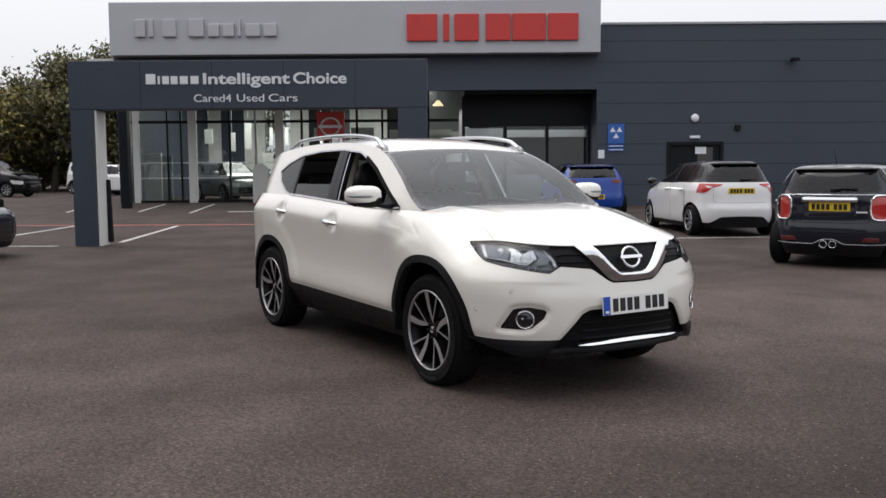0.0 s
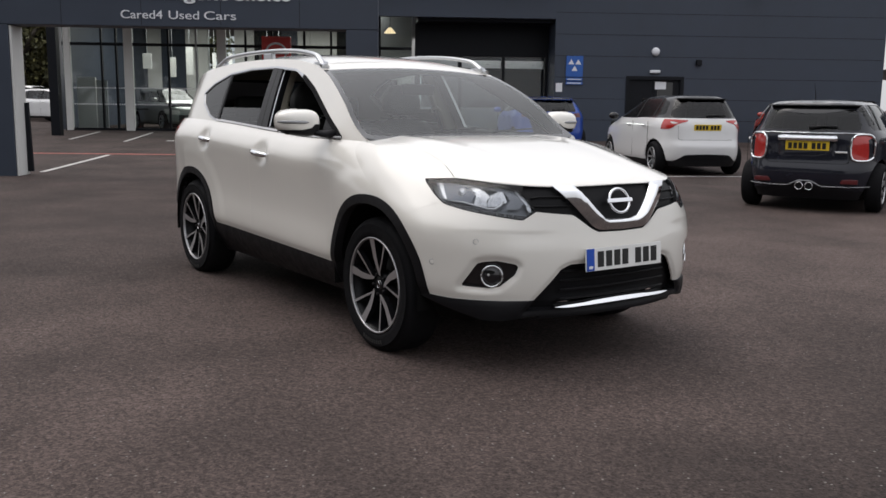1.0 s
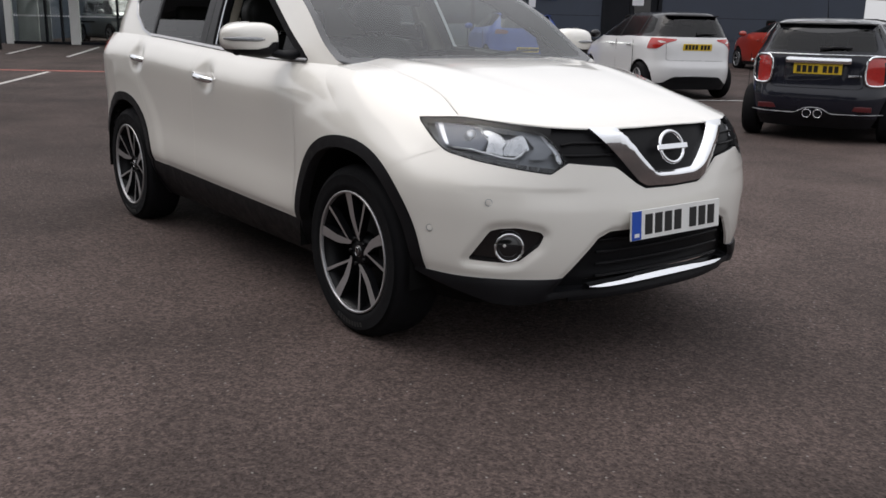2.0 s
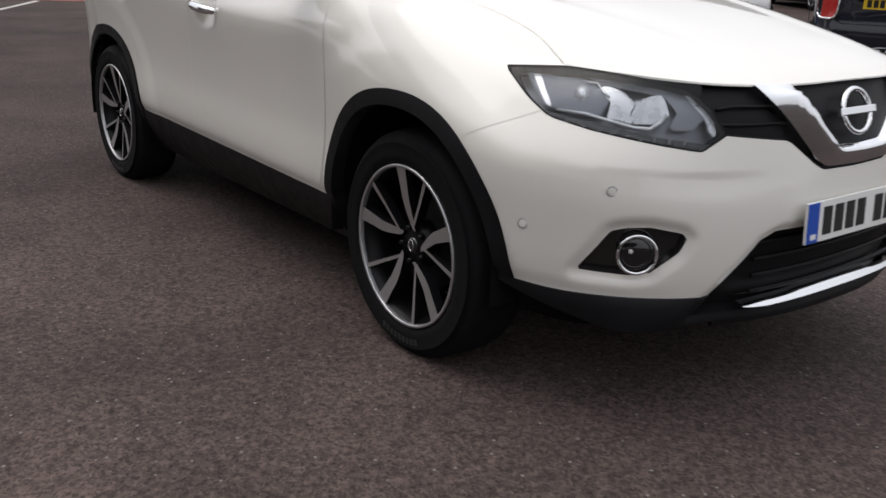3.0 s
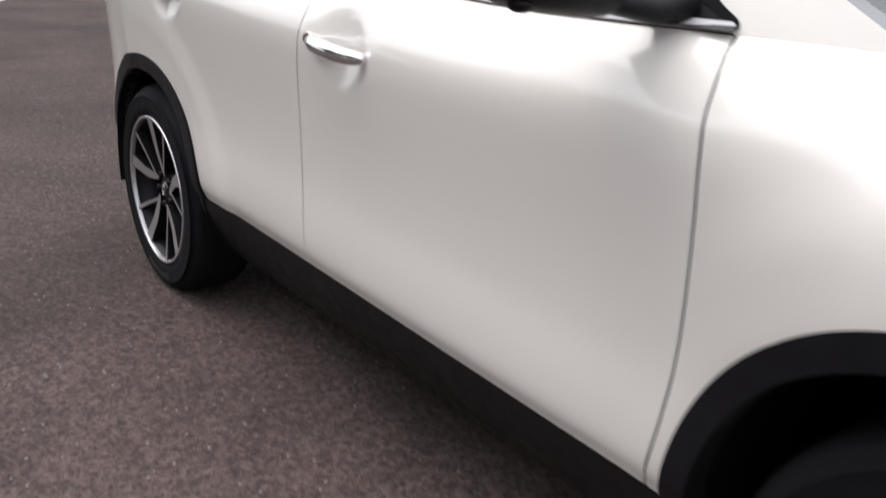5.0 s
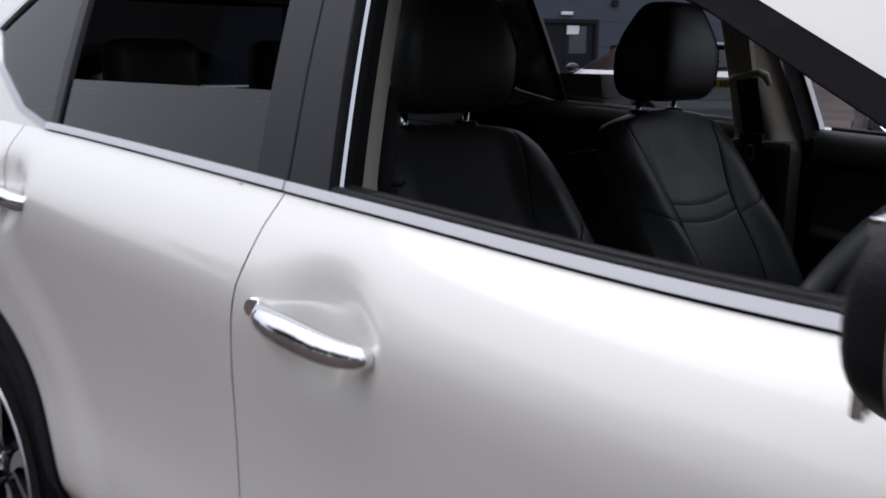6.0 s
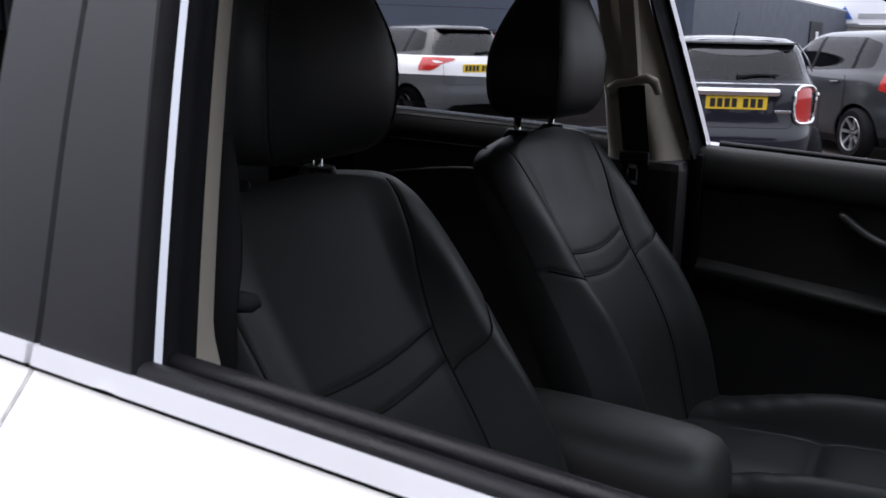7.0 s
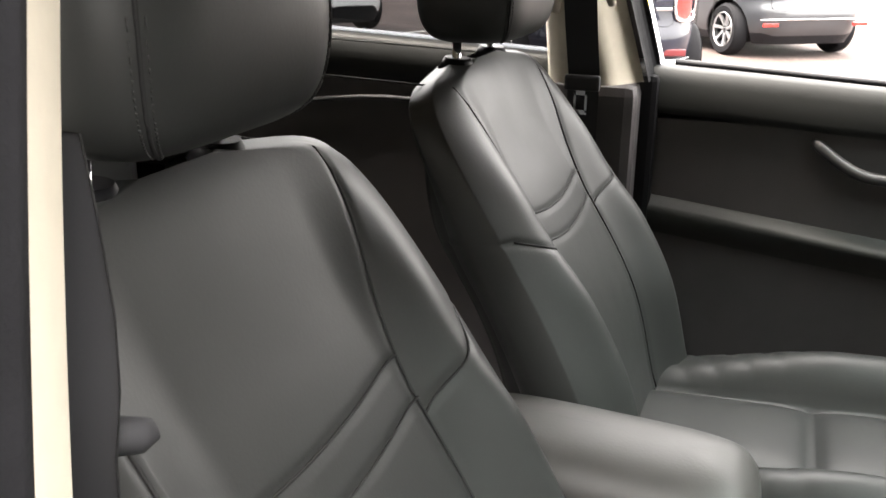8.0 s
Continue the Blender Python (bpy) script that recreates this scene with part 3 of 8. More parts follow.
site_box(bm, at_px(1402, 30.5), at_px(1406, 30.5), 30.5, 30.7, 4.84, 4.90, 0.01)
part("body", bm, FRAME_DARK, cctv)
alarm = thing("alarm_box", "small dark box on the wall", "box")
bm = bmesh.new()
site_box(bm, at_px(1303, 30.6), at_px(1313, 30.6), 30.6, 30.69, 2.62, 2.80, 0.02)
part("body", bm, FRAME_DARK, alarm)
# side door
door = tagged(new("door_1"), "charcoal double side door with a glazed leaf and a paper notice", "door", kind="structure")
for name, a, b, z0, z1, d0, mat in (("door_frame", DR0 - 0.06, DR0 + 0.05, GZ, DR_TOP + 0.06, 30.66, FRAME_DARK), ("door_frame", DR1 - 0.05, DR1 + 0.06, GZ, DR_TOP + 0.06, 30.66, FRAME_DARK),
                                   ("door_frame", DR0 + 0.05, DR1 - 0.05, DR_TOP - 0.05, DR_TOP + 0.06, 30.66, FRAME_DARK), ("leaf", DR0 + 0.05, DR0 + 0.80, GZ, DR_TOP - 0.05, 30.74, FRAME_DARK),
                                   ("leaf", DR0 + 0.81, DR1 - 0.05, GZ, DR_TOP - 0.05, 30.74, FRAME_DARK)):
    bm = bmesh.new()
    site_box(bm, a, b, d0, d0 + 0.1, z0, z1, 0.004)
    part(name, bm, mat, door)
bm = bmesh.new()
site_box(bm, at_px(1233, 30.7), at_px(1252, 30.7), 30.725, 30.738, 1.87, 2.10)
part("notice", bm, SIGN_WHITE, door, "white paper notice")
bm = bmesh.new()
site_box(bm, DR0 + 0.95, DR0 + 1.45, 30.73, 30.738, 1.35, 2.08)
part("door_pane", bm, GLOSS_BLACK, door)
# glazed entrance bay, set back under the wall
bay = tagged(new("window_1"), "recessed glazed workshop front with white roller blinds", "window", kind="structure")
wall_piece("bay_cheek", BAY1, BAY1 + 0.2, WALL_D + 0.3, 32.4, 0, BAY_TOP)
wall_piece("bay_ceiling", BAY0 + 1.2, BAY1, WALL_D + 0.3, 32.2, BAY_TOP - 0.1, BAY_TOP + 0.0, FRAME_DARK)
wall_piece("bay_band", BAY0 + 1.15, BAY1, 32.0, 32.2, 2.86, BAY_TOP - 0.1, FRAME_DARK)
for k in range(4):
    r = BAY0 + 1.2 + (BAY1 - BAY0 - 1.25) * k / 3
    wall_piece("mullion", r - 0.05, r + 0.05, 32.02, 32.14, GZ, 2.86, FRAME_DARK, parent=bay)
for k in range(3):
    r0 = BAY0 + 1.25 + (BAY1 - BAY0 - 1.25) * k / 3
    r1 = r0 + (BAY1 - BAY0 - 1.25) / 3 - 0.1
    wall_piece("window_pane", r0, r1, 32.07, 32.08, GZ, 2.86, GLASS_BAY, parent=bay)
    for q in range(5 - (k > 0)):
        z = 2.50 + 0.062 * q
        wall_piece("blind_slat", r0 + 0.02, r1 - 0.02, 32.13 + 0.012 * (q % 2), 32.15 + 0.012 * (q % 2), z, z + 0.060, BLIND_WHITE, "white blind slat", parent=bay, bevel=0.008)
    wall_piece("counter", r0, r1, 33.0, 33.6, GZ, GZ + 1.0, FRAME_GREY, parent=bay)
# showroom glazing
glazing = tagged(new("window_2"), "tall showroom glazing with grey frames and dotted bands", "window", kind="structure")
SG = 34.5
SGZ = rise(SG)
G0, G1 = at_px(232, SG), at_px(835, SG)
for px, w, mat in ((240, 0.22, WHITE_WALL), (296, 0.06, FRAME_DARK), (320, 0.06, FRAME_DARK), (340, 0.30, WHITE_WALL), (406, 0.06, FRAME_DARK), (452, 0.06, FRAME_GREY), (494, 0.30, WHITE_WALL), (534, 0.07, FRAME_DARK), (578, 0.07, FRAME_DARK), (632, 0.08, FRAME_DARK), (677, 0.07, FRAME_DARK), (758, 0.1, FRAME_DARK), (820, 0.3, FRAME_GREY)):
    r = at_px(px, SG)
    wall_piece("mullion", r - w / 2, r + w / 2, SG - 0.06, SG + 0.08, SGZ, 4.9, mat, parent=glazing)
for z in (3.22, 4.6, SGZ + 0.04):
    wall_piece("transom", G0, G1, SG - 0.04, SG + 0.05, z - 0.05, z + 0.05, FRAME_DARK, parent=glazing)
wall_piece("window_pane", G0, G1, SG + 0.006, SG + 0.016, SGZ + 0.1, 4.9, GLASS_BUILDING, parent=glazing)
for z in (1.18, 1.74):
    for k in range(64):
        r = G0 + 0.35 + (at_px(490, SG) - G0 - 0.5) * k / 63
        bm = bmesh.new()
        site_box(bm, r - 0.022, r + 0.022, SG + 0.0, SG + 0.004, z - 0.022, z + 0.022)
        part("manifestation_dot", bm, SIGN_WHITE, glazing)
# things seen inside the showroom
inside = tagged(new("interior_wall"), "pale showroom interior with dark openings", "wall", kind="structure")
wall_piece("floor_slab", -11.5, 3.5, SG + 0.1, 54, SGZ - 0.05, SGZ + 0.01, FRAME_GREY, parent=inside)
rng = random.Random(7)
r = -11.5
while r < 1.0:
    w = rng.uniform(0.35, 1.3)
    if rng.random() < 0.62:
        wall_piece("back_panel", r, r + w, 46 + rng.uniform(0, 0.4), 46.6, SGZ, 4.9, rng.choice((WHITE_WALL, WHITE_WALL, FRAME_DARK, FRAME_GREY, CLADDING_WALL)), parent=inside)
    r += w
for r, w, z0, z1, d in ((-10.1, 0.35, 2.6, 3.2, 40), (-9.3, 0.28, 2.3, 3.1, 41), (-8.6, 0.28, 2.4, 3.6, 41), (-7.7, 0.5, 1.5, 2.2, 40), (-7.9, 0.16, 2.6, 3.4, 43), (-7.2, 0.16, 2.6, 3.4, 43), (-5.6, 0.12, 1.2, 3.6, 43), (-5.1, 0.12, 1.2, 3.6, 43), (-5.05, 0.9, 2.6, 3.1, 37), (-3.6, 0.9, 2.5, 3.1, 37), (-2.1, 0.75, 2.5, 3.0, 37), (-0.5, 0.85, 2.5, 3.0, 37)):
    sheet = thing("hanging_banner", "white banner panel hanging inside the showroom", "banner", group="showroom banners")
    bm = bmesh.new()
    site_box(bm, r, r + w, d, d + 0.04, z0, z1, 0.005)
    part("panel", bm, WHITE_WALL, sheet)
    bm = bmesh.new()
    site_box(bm, r + w / 2 - 0.008, r + w / 2 + 0.008, d + 0.012, d + 0.028, z1, 4.9)
    part("hanger", bm, FRAME_GREY, sheet)
stand = thing("display_panel", "white free-standing display panel inside the showroom", "panel")
bm = bmesh.new()
site_box(bm, at_px(252, 36), at_px(283, 36), 36, 36.15, SGZ, SGZ + 1.85, 0.02)
part("panel", bm, WHITE_WALL, stand)
bm = bmesh.new()
site_box(bm, at_px(284, 36), at_px(302, 36), 36.02, 36.1, SGZ, SGZ + 1.75, 0.02)
part("shelf_side", bm, FRAME_GREY, stand)
desk = thing("desk", "dark showroom desk beside the display panel", "desk")
bm = bmesh.new()
site_box(bm, -10.0, -8.6, 37.0, 37.7, SGZ + 0.70, SGZ + 0.75, 0.01)
part("desk_top", bm, FRAME_DARK, desk)
for r in (-9.95, -8.72):
    bm = bmesh.new()
    site_box(bm, r, r + 0.07, 37.05, 37.65, SGZ, SGZ + 0.70, 0.005)
    part("desk_leg", bm, FRAME_DARK, desk)
totem = thing("information_totem", "white round-topped information totem outside the showroom", "totem")
bm = bmesh.new()
c = at_px(460, 34)
pts = [(-0.28, 0.0), (0.28, 0.0)] + [(0.28 * math.cos(a), 1.15 + 0.26 * math.sin(a)) for a in [k * math.pi / 12 for k in range(13)]]
prism(bm, pts, 0.12, SITE @ Matrix.Translation((c, 34.0, rise(34))) @ pose(0, 0, 0, 90, 0, 0))
part("slab", bm, WHITE_WALL, totem)
badge = thing("badge_sign", "red square sign with a plain white ring and bar", "sign")
r0, r1 = at_px(561, 33.5), at_px(609, 33.5)
bm = bmesh.new()
site_box(bm, r0, r1, 33.5, 33.75, 2.5, 3.5, 0.02)
part("panel", bm, SIGN_RED, badge)
bm = bmesh.new()
c = Vector(((r0 + r1) / 2, 33.47, 2.97))
tube(bm, [SITE @ (c + Vector((0.33 * math.cos(a), 0, 0.30 * math.sin(a)))) for a in [k * math.pi / 18 for k in range(36)]], 0.035, n=8, closed=True)
part("ring", bm, SIGN_WHITE, badge)
bm = bmesh.new()
site_box(bm, c.x - 0.42, c.x + 0.42, 33.43, 33.5, c.z - 0.05, c.z + 0.05, 0.01)
part("bar", bm, SIGN_WHITE, badge)
bm = bmesh.new()
site_box(bm, c.x - 0.06, c.x + 0.06, 33.55, 33.7, rise(33.5), 2.5)
part("post", bm, FRAME_GREY, badge)
pendant = thing("pendant_lamp", "lit warm pendant lamp behind the entrance glass", "lamp")
bm = bmesh.new()
bmesh.ops.create_cone(bm, cap_ends=True, segments=20, radius1=0.22, radius2=0.05, depth=0.2, matrix=SITE @ Matrix.Translation((at_px(776, 36), 36, 3.95)))
part("shade", bm, LAMP_GLOW, pendant)
bm = bmesh.new()
rod(bm, SITE @ Vector((at_px(776, 36), 36, 4.04)), SITE @ Vector((at_px(776, 36), 36, 4.92)), 0.01)
part("cord", bm, FRAME_DARK, pendant)
wall_piece("inner_screen", at_px(752, 38), at_px(826, 38), 38, 38.1, 2.95, 4.8, FRAME_GREY, parent=inside)
wall_piece("inner_screen", at_px(752, 37), at_px(802, 37), 37, 37.1, 2.2, 2.8, WHITE_WALL, parent=inside)

# the showroom's ceiling light
lit = bpy.data.lights.new("showroom_light", "AREA")
lit.shape, lit.size, lit.size_y, lit.energy, lit.color = "RECTANGLE", 9.0, 5.0, 1100, (1.0, 0.96, 0.90)
ob = new("showroom_light", lit)
ob.matrix_basis = Matrix.Translation(SITE @ Vector((-5.0, 40.0, 4.85))) @ pose(0, 0, 0, 0, 0, 58)

lit = bpy.data.lights.new("workshop_light", "AREA")
lit.shape, lit.size, lit.size_y, lit.energy, lit.color = "RECTANGLE", 4.0, 2.0, 160, (1.0, 0.97, 0.92)
ob = new("workshop_light", lit)
ob.matrix_basis = Matrix.Translation(SITE @ Vector(((BAY0 + BAY1) / 2 + 0.5, 34.2, 3.6))) @ pose(0, 0, 0, 0, 0, 58)

# ---- the low workshop wing and what stands behind it ----
low = thing("workshop_wing", "low dark clad workshop wing with a flat roof", "building", kind="structure")


def wall_run(parent, name, a, b, z0, z1, mat, thick=0.3):
    a, b = Vector((*a, 0)), Vector((*b, 0))
    bm = bmesh.new()
    ang = math.degrees(math.atan2(b.y - a.y, b.x - a.x))
    box(bm, 0, (b - a).length, 0, thick, z0, z1, 0.0, 0, Matrix.Translation(a) @ pose(0, 0, 0, 0, 0, ang))
    return part(name, bm, mat, parent)


W1, W2, W3 = (-14.3, 34.6), (-8.95, 29.0), (-7.2, 67.0)
wall_run(low, "front_wall", W2, W1, 0, 3.45, CLADDING_WALL, -0.3)
wall_run(low, "side_wall", W2, W3, 0, 3.45, CLADDING_WALL, 0.3)
wall_run(low, "coping", W2, W3, 3.45, 3.55, FRAME_GREY, 0.34)
wall_run(low, "coping", W2, W1, 3.45, 3.55, FRAME_GREY, -0.34)
bm = bmesh.new()
vs = [bm.verts.new((x, y, 3.40)) for x, y in (W2, W3, (-30, 67.0), (-30, 50), W1)]
bm.faces.new(vs)
part("roof", bm, FRAME_GREY, low)
bm = bmesh.new()
box(bm, 0, 3.4, -0.06, 0.02, 0.0, 2.6, 0.01, 0, Matrix.Translation((-7.98, 50.0, 0)) @ pose(0, 0, 0, 0, 0, 87.4))
side_door = part("door", bm, FRAME_DARK, low, "dark workshop door")
bm = bmesh.new()
box(bm, 1.5, 2.1, -0.10, -0.05, 1.5, 2.1, 0.0, 0, Matrix.Translation((-7.98, 50.0, 0)) @ pose(0, 0, 0, 0, 0, 87.4))
part("door_notice", bm, SIGN_WHITE, side_door)
bm = bmesh.new()
box(bm, -0.10, 0.10, -0.12, 0.0, 2.75, 3.0, 0.03, 0, Matrix.Translation((-9.25, 29.4, 0)) @ pose(0, 0, 0, 0, 0, 134))
tagged(part("wall_lamp", bm, SIGN_WHITE), "small white lamp on the workshop corner", "lamp")
shed = thing("white_building", "white low building with a sign board on its roof edge", "building")
bm = bmesh.new()
box(bm, -9.0, 8.0, 62, 72, 0, 2.5, 0.02)
part("walls", bm, WHITE_WALL, shed)
bm = bmesh.new()
box(bm, -9.2, 8.2, 61.7, 72.2, 2.52, 2.7, 0.02)
part("roof", bm, FRAME_GREY, shed)
bm = bmesh.new()
box(bm, -8.6, -2.0, 61.5, 61.66, 2.75, 4.3, 0.02)
board = part("sign_board", bm, SIGN_WHITE, shed, "white sign board")
bm = bmesh.new()
prism(bm, [(-0.5, 0), (0.5, 0), (0, 0.8)], 0.03, Matrix.Translation((-7.6, 61.48, 3.0)) @ pose(0, 0, 0, 90, 0, 0))
part("triangle", bm, SIGN_BLUE, board, "blue triangle")
bm = bmesh.new()
box(bm, -6.8, -3.0, 61.46, 61.5, 3.05, 3.35)
part("text_bar", bm, FRAME_GREY, board, "plain grey bar")


# ---- the white sport utility vehicle: x forward from the front axle, y to its left ----
R_ARCH_F, R_ARCH_R, AXLE_F, AXLE_R, HUB_Z = 0.480, 0.462, 0.005, -2.705, 0.362
TOP_Z = [(-3.7, 1.14), (-3.2, 1.18), (-2.4, 1.174), (-1.4, 1.129), (-0.95, 1.108), (-0.46, 1.106), (-0.25, 1.101), (0.0, 1.068), (0.27, 0.998), (0.45, 0.958), (0.65, 0.944), (0.86, 0.928)]
DOOR_Y = [(0, 0.872), (0.05, 0.886), (0.14, 0.889), (0.32, 0.884), (0.5, 0.889), (0.68, 0.900), (0.78, 0.905), (0.85, 0.899), (0.93, 0.868), (1.0, 0.826)]
FENDER_Y = [(0, 0.868), (0.08, 0.882), (0.3, 0.893), (0.5, 0.902), (0.66, 0.897), (0.78, 0.877), (0.88, 0.838), (0.95, 0.792), (1.0, 0.742)]
NOSE_X = [(0.18, 0.80), (0.24, 0.87), (0.33, 0.92), (0.42, 0.94), (0.52, 0.95), (0.62, 0.948), (0.70, 0.936), (0.78, 0.918), (0.86, 0.895), (0.93, 0.862)]
TAIL_X = [(0.18, -3.50), (0.35, -3.62), (0.6, -3.68), (0.8, -3.66), (1.0, -3.60), (1.2, -3.53)]


def sill_z(x):
    return 0.414 - 0.0175 * (x + 0.45)


def white_low(x):
    """Height of the white paint's lower edge, which drops a little under the nose."""
    return sill_z(x) if x < 0.1 else sill_z(0.1) + (0.385 - sill_z(0.1)) * smoothstep(0.3, 0.62, x) * 0.9


def flank(x, t):
    """Half width of the body side at a share t of its height (under 0: the dark sill)."""
    if t < 0:
        return curve(DOOR_Y, 0) - 0.10 * (min(-t, 1) ** 1.7)
    k = smoothstep(-0.75, 0.15, x)
    y = curve(DOOR_Y, t) * (1 - k) + curve(FENDER_Y, t) * k
    return y


def low_point(x, y_scale, t, xs):
    zl, zt = white_low(x), curve(TOP_Z, x)
    low = 0.235 + 0.062 * smoothstep(0.55, 0.88, x)
    z = zl + (zt - zl) * t if t >= 0 else zl + (zl - low) * t
    y = flank(xs, t) * y_scale
    return y, z


FOG = [(-0.135, 0.452), (-0.075, 0.510), (-0.02, 0.566), (0.03, 0.576), (0.117, 0.581), (0.235, 0.566), (0.256, 0.552), (0.235, 0.515), (0.135, 0.456), (0.06, 0.447), (-0.005, 0.449)]
INTAKE = [(0.53, 0.335), (0.445, 0.445), (0.37, 0.535), (0.32, 0.556), (-0.1, 0.556), (-0.1, 0.335)]


def sculpt(x, y, z):
    """Hollows in the bodywork: round the door handles, the fog lamps and the lower grille (right half, y under 0)."""
    for hx, hz in ((-1.395, 0.992), (-2.42, 1.048)):
        d = (((x - hx) / 0.088) ** 2 + ((z - hz) / 0.066) ** 2) ** 1.5
        y += 0.027 * math.exp(-d)
    if x > 0.45 and z < 0.72:
        a = smoothstep(0.035, 0.0, in_outline(FOG, x + y, z)) * 0.015
        x, y = x - 0.7 * a, y + 0.7 * a
        b = smoothstep(0.025, 0.0, in_outline(INTAKE, -y, z)) * 0.013
        x -= b
        x -= 0.003 * math.exp(-((z - 0.700) / 0.040) ** 2) * smoothstep(0.35, 0.55, -y) * smoothstep(0.9, 0.75, -y)
    return x, y, z


def arch_swell(x, z, t):
    """The body swells a little round the wheel openings."""
    s = 0.0
    for ax, ra in ((AXLE_F, R_ARCH_F), (AXLE_R, R_ARCH_R)):
        r = math.hypot(x - ax, z - HUB_Z)
        s += 0.002 * math.exp(-((r - ra) / 0.06) ** 2) * smoothstep(1.0, 0.6, t) * smoothstep(0.2, 0.45, z)
        s += (0.015 if ax == AXLE_F else 0.009) * smoothstep(ra + 0.22, ra + 0.10, r) * smoothstep(1.0, 0.66, t) * smoothstep(0.2, 0.5, z) * smoothstep(ax - 0.56, ax - 0.12, x)
    return s


def build_lower_skin(sk, n_front=90, n_side=290, n_rear=26):
    """The body below the windows, wrapped from the middle of the nose round to the middle of the tail (right half)."""
    ts = [-1 + k / 9 for k in range(9)] + [k / 60 for k in range(61)]
    rows = []
    for t in ts:
        row = []
        k = smoothstep(0.55, 1.0, t)
        x0, m, n = 0.2 - 0.5 * k, 2.6 - 0.4 * k, 2.5 + 1.5 * k
        zf = 0.385 + (0.928 - 0.385) * t if t >= 0 else 0.385 + 0.065 * t
        nose = curve(NOSE_X, zf)
        for i in range(n_front + 1):
            a = math.pi / 2 * i / n_front
            a = a * 0.6 + 0.4 * math.pi / 2 * (i / n_front) ** 1.6
            x = x0 + (nose - x0) * math.cos(a) ** (2 / m)
            s = math.sin(a) ** (2 / n)
            y, z = low_point(x, s, t, min(x, x0))
            y += arch_swell(x, z, t) * smoothstep(0.70, 0.35, x) * smoothstep(0.9, 0.99, s)
            row.append(sculpt(x, -y, z))
        zr = sill_z(-3) + (1.17 - sill_z(-3)) * t if t >= 0 else sill_z(-3) * (1 + t) - 0.19 * t
        tail = curve(TAIL_X, zr)
        x1 = -2.85
        for i in range(1, n_side + 1):
            x = x0 + (x1 - x0) * i / n_side
            y, z = low_point(x, 1.0, t, x)
            y += arch_swell(x, z, t)
            row.append(sculpt(x, -y, z))
        for i in range(1, n_rear + 1):
            a = math.pi / 2 * i / n_rear
            x = x1 + (tail - x1) * math.sin(a) ** (2 / 2.6)
            y, z = low_point(x, math.cos(a) ** (2 / 2.8) if i < n_rear else 0.0, t, x1)
            row.append((x, -y, z))
        rows.append(row)
    return sk.grid([r[::-1] for r in rows]), rows[-1]


CANT = [(-3.3, 1.475), (-2.95, 1.548), (-2.4, 1.595), (-1.9, 1.605), (-1.5, 1.593), (-1.2, 1.560), (-1.0, 1.515), (-0.8, 1.437), (-0.587, 1.322), (-0.40, 1.19), (-0.26, 1.112)]


def house_y(x, z):
    """Half width of the glasshouse at a height."""
    zt = curve(TOP_Z, x)
    k = smoothstep(-0.75, 0.15, x)
    base = 0.826 * (1 - k) + 0.742 * k
    h = max(z - zt, 0)
    y = base - 0.36 * h - 0.16 * h * h
    if x < -2.68:
        y *= (1 - min((-2.68 - x) / 0.98, 1.0) ** 2.3) ** (1 / 2.6)
    return y


def build_house_skin(sk, n=230, m=34):
    """Side of the glasshouse, from the belt line up to the edge of the roof (right half)."""
    rows = []
    for j in range(m + 1):
        s = j / m
        row = []
        for i in range(n + 1):
            x = -0.26 + (-3.2 + 0.26) * i / n
            zt = curve(TOP_Z, x)
            z = zt + (curve(CANT, x) - zt) * s
            row.append((x, -house_y(x, z), z))
        rows.append(row)
    return sk.grid([r[::-1] for r in rows]), rows[-1]


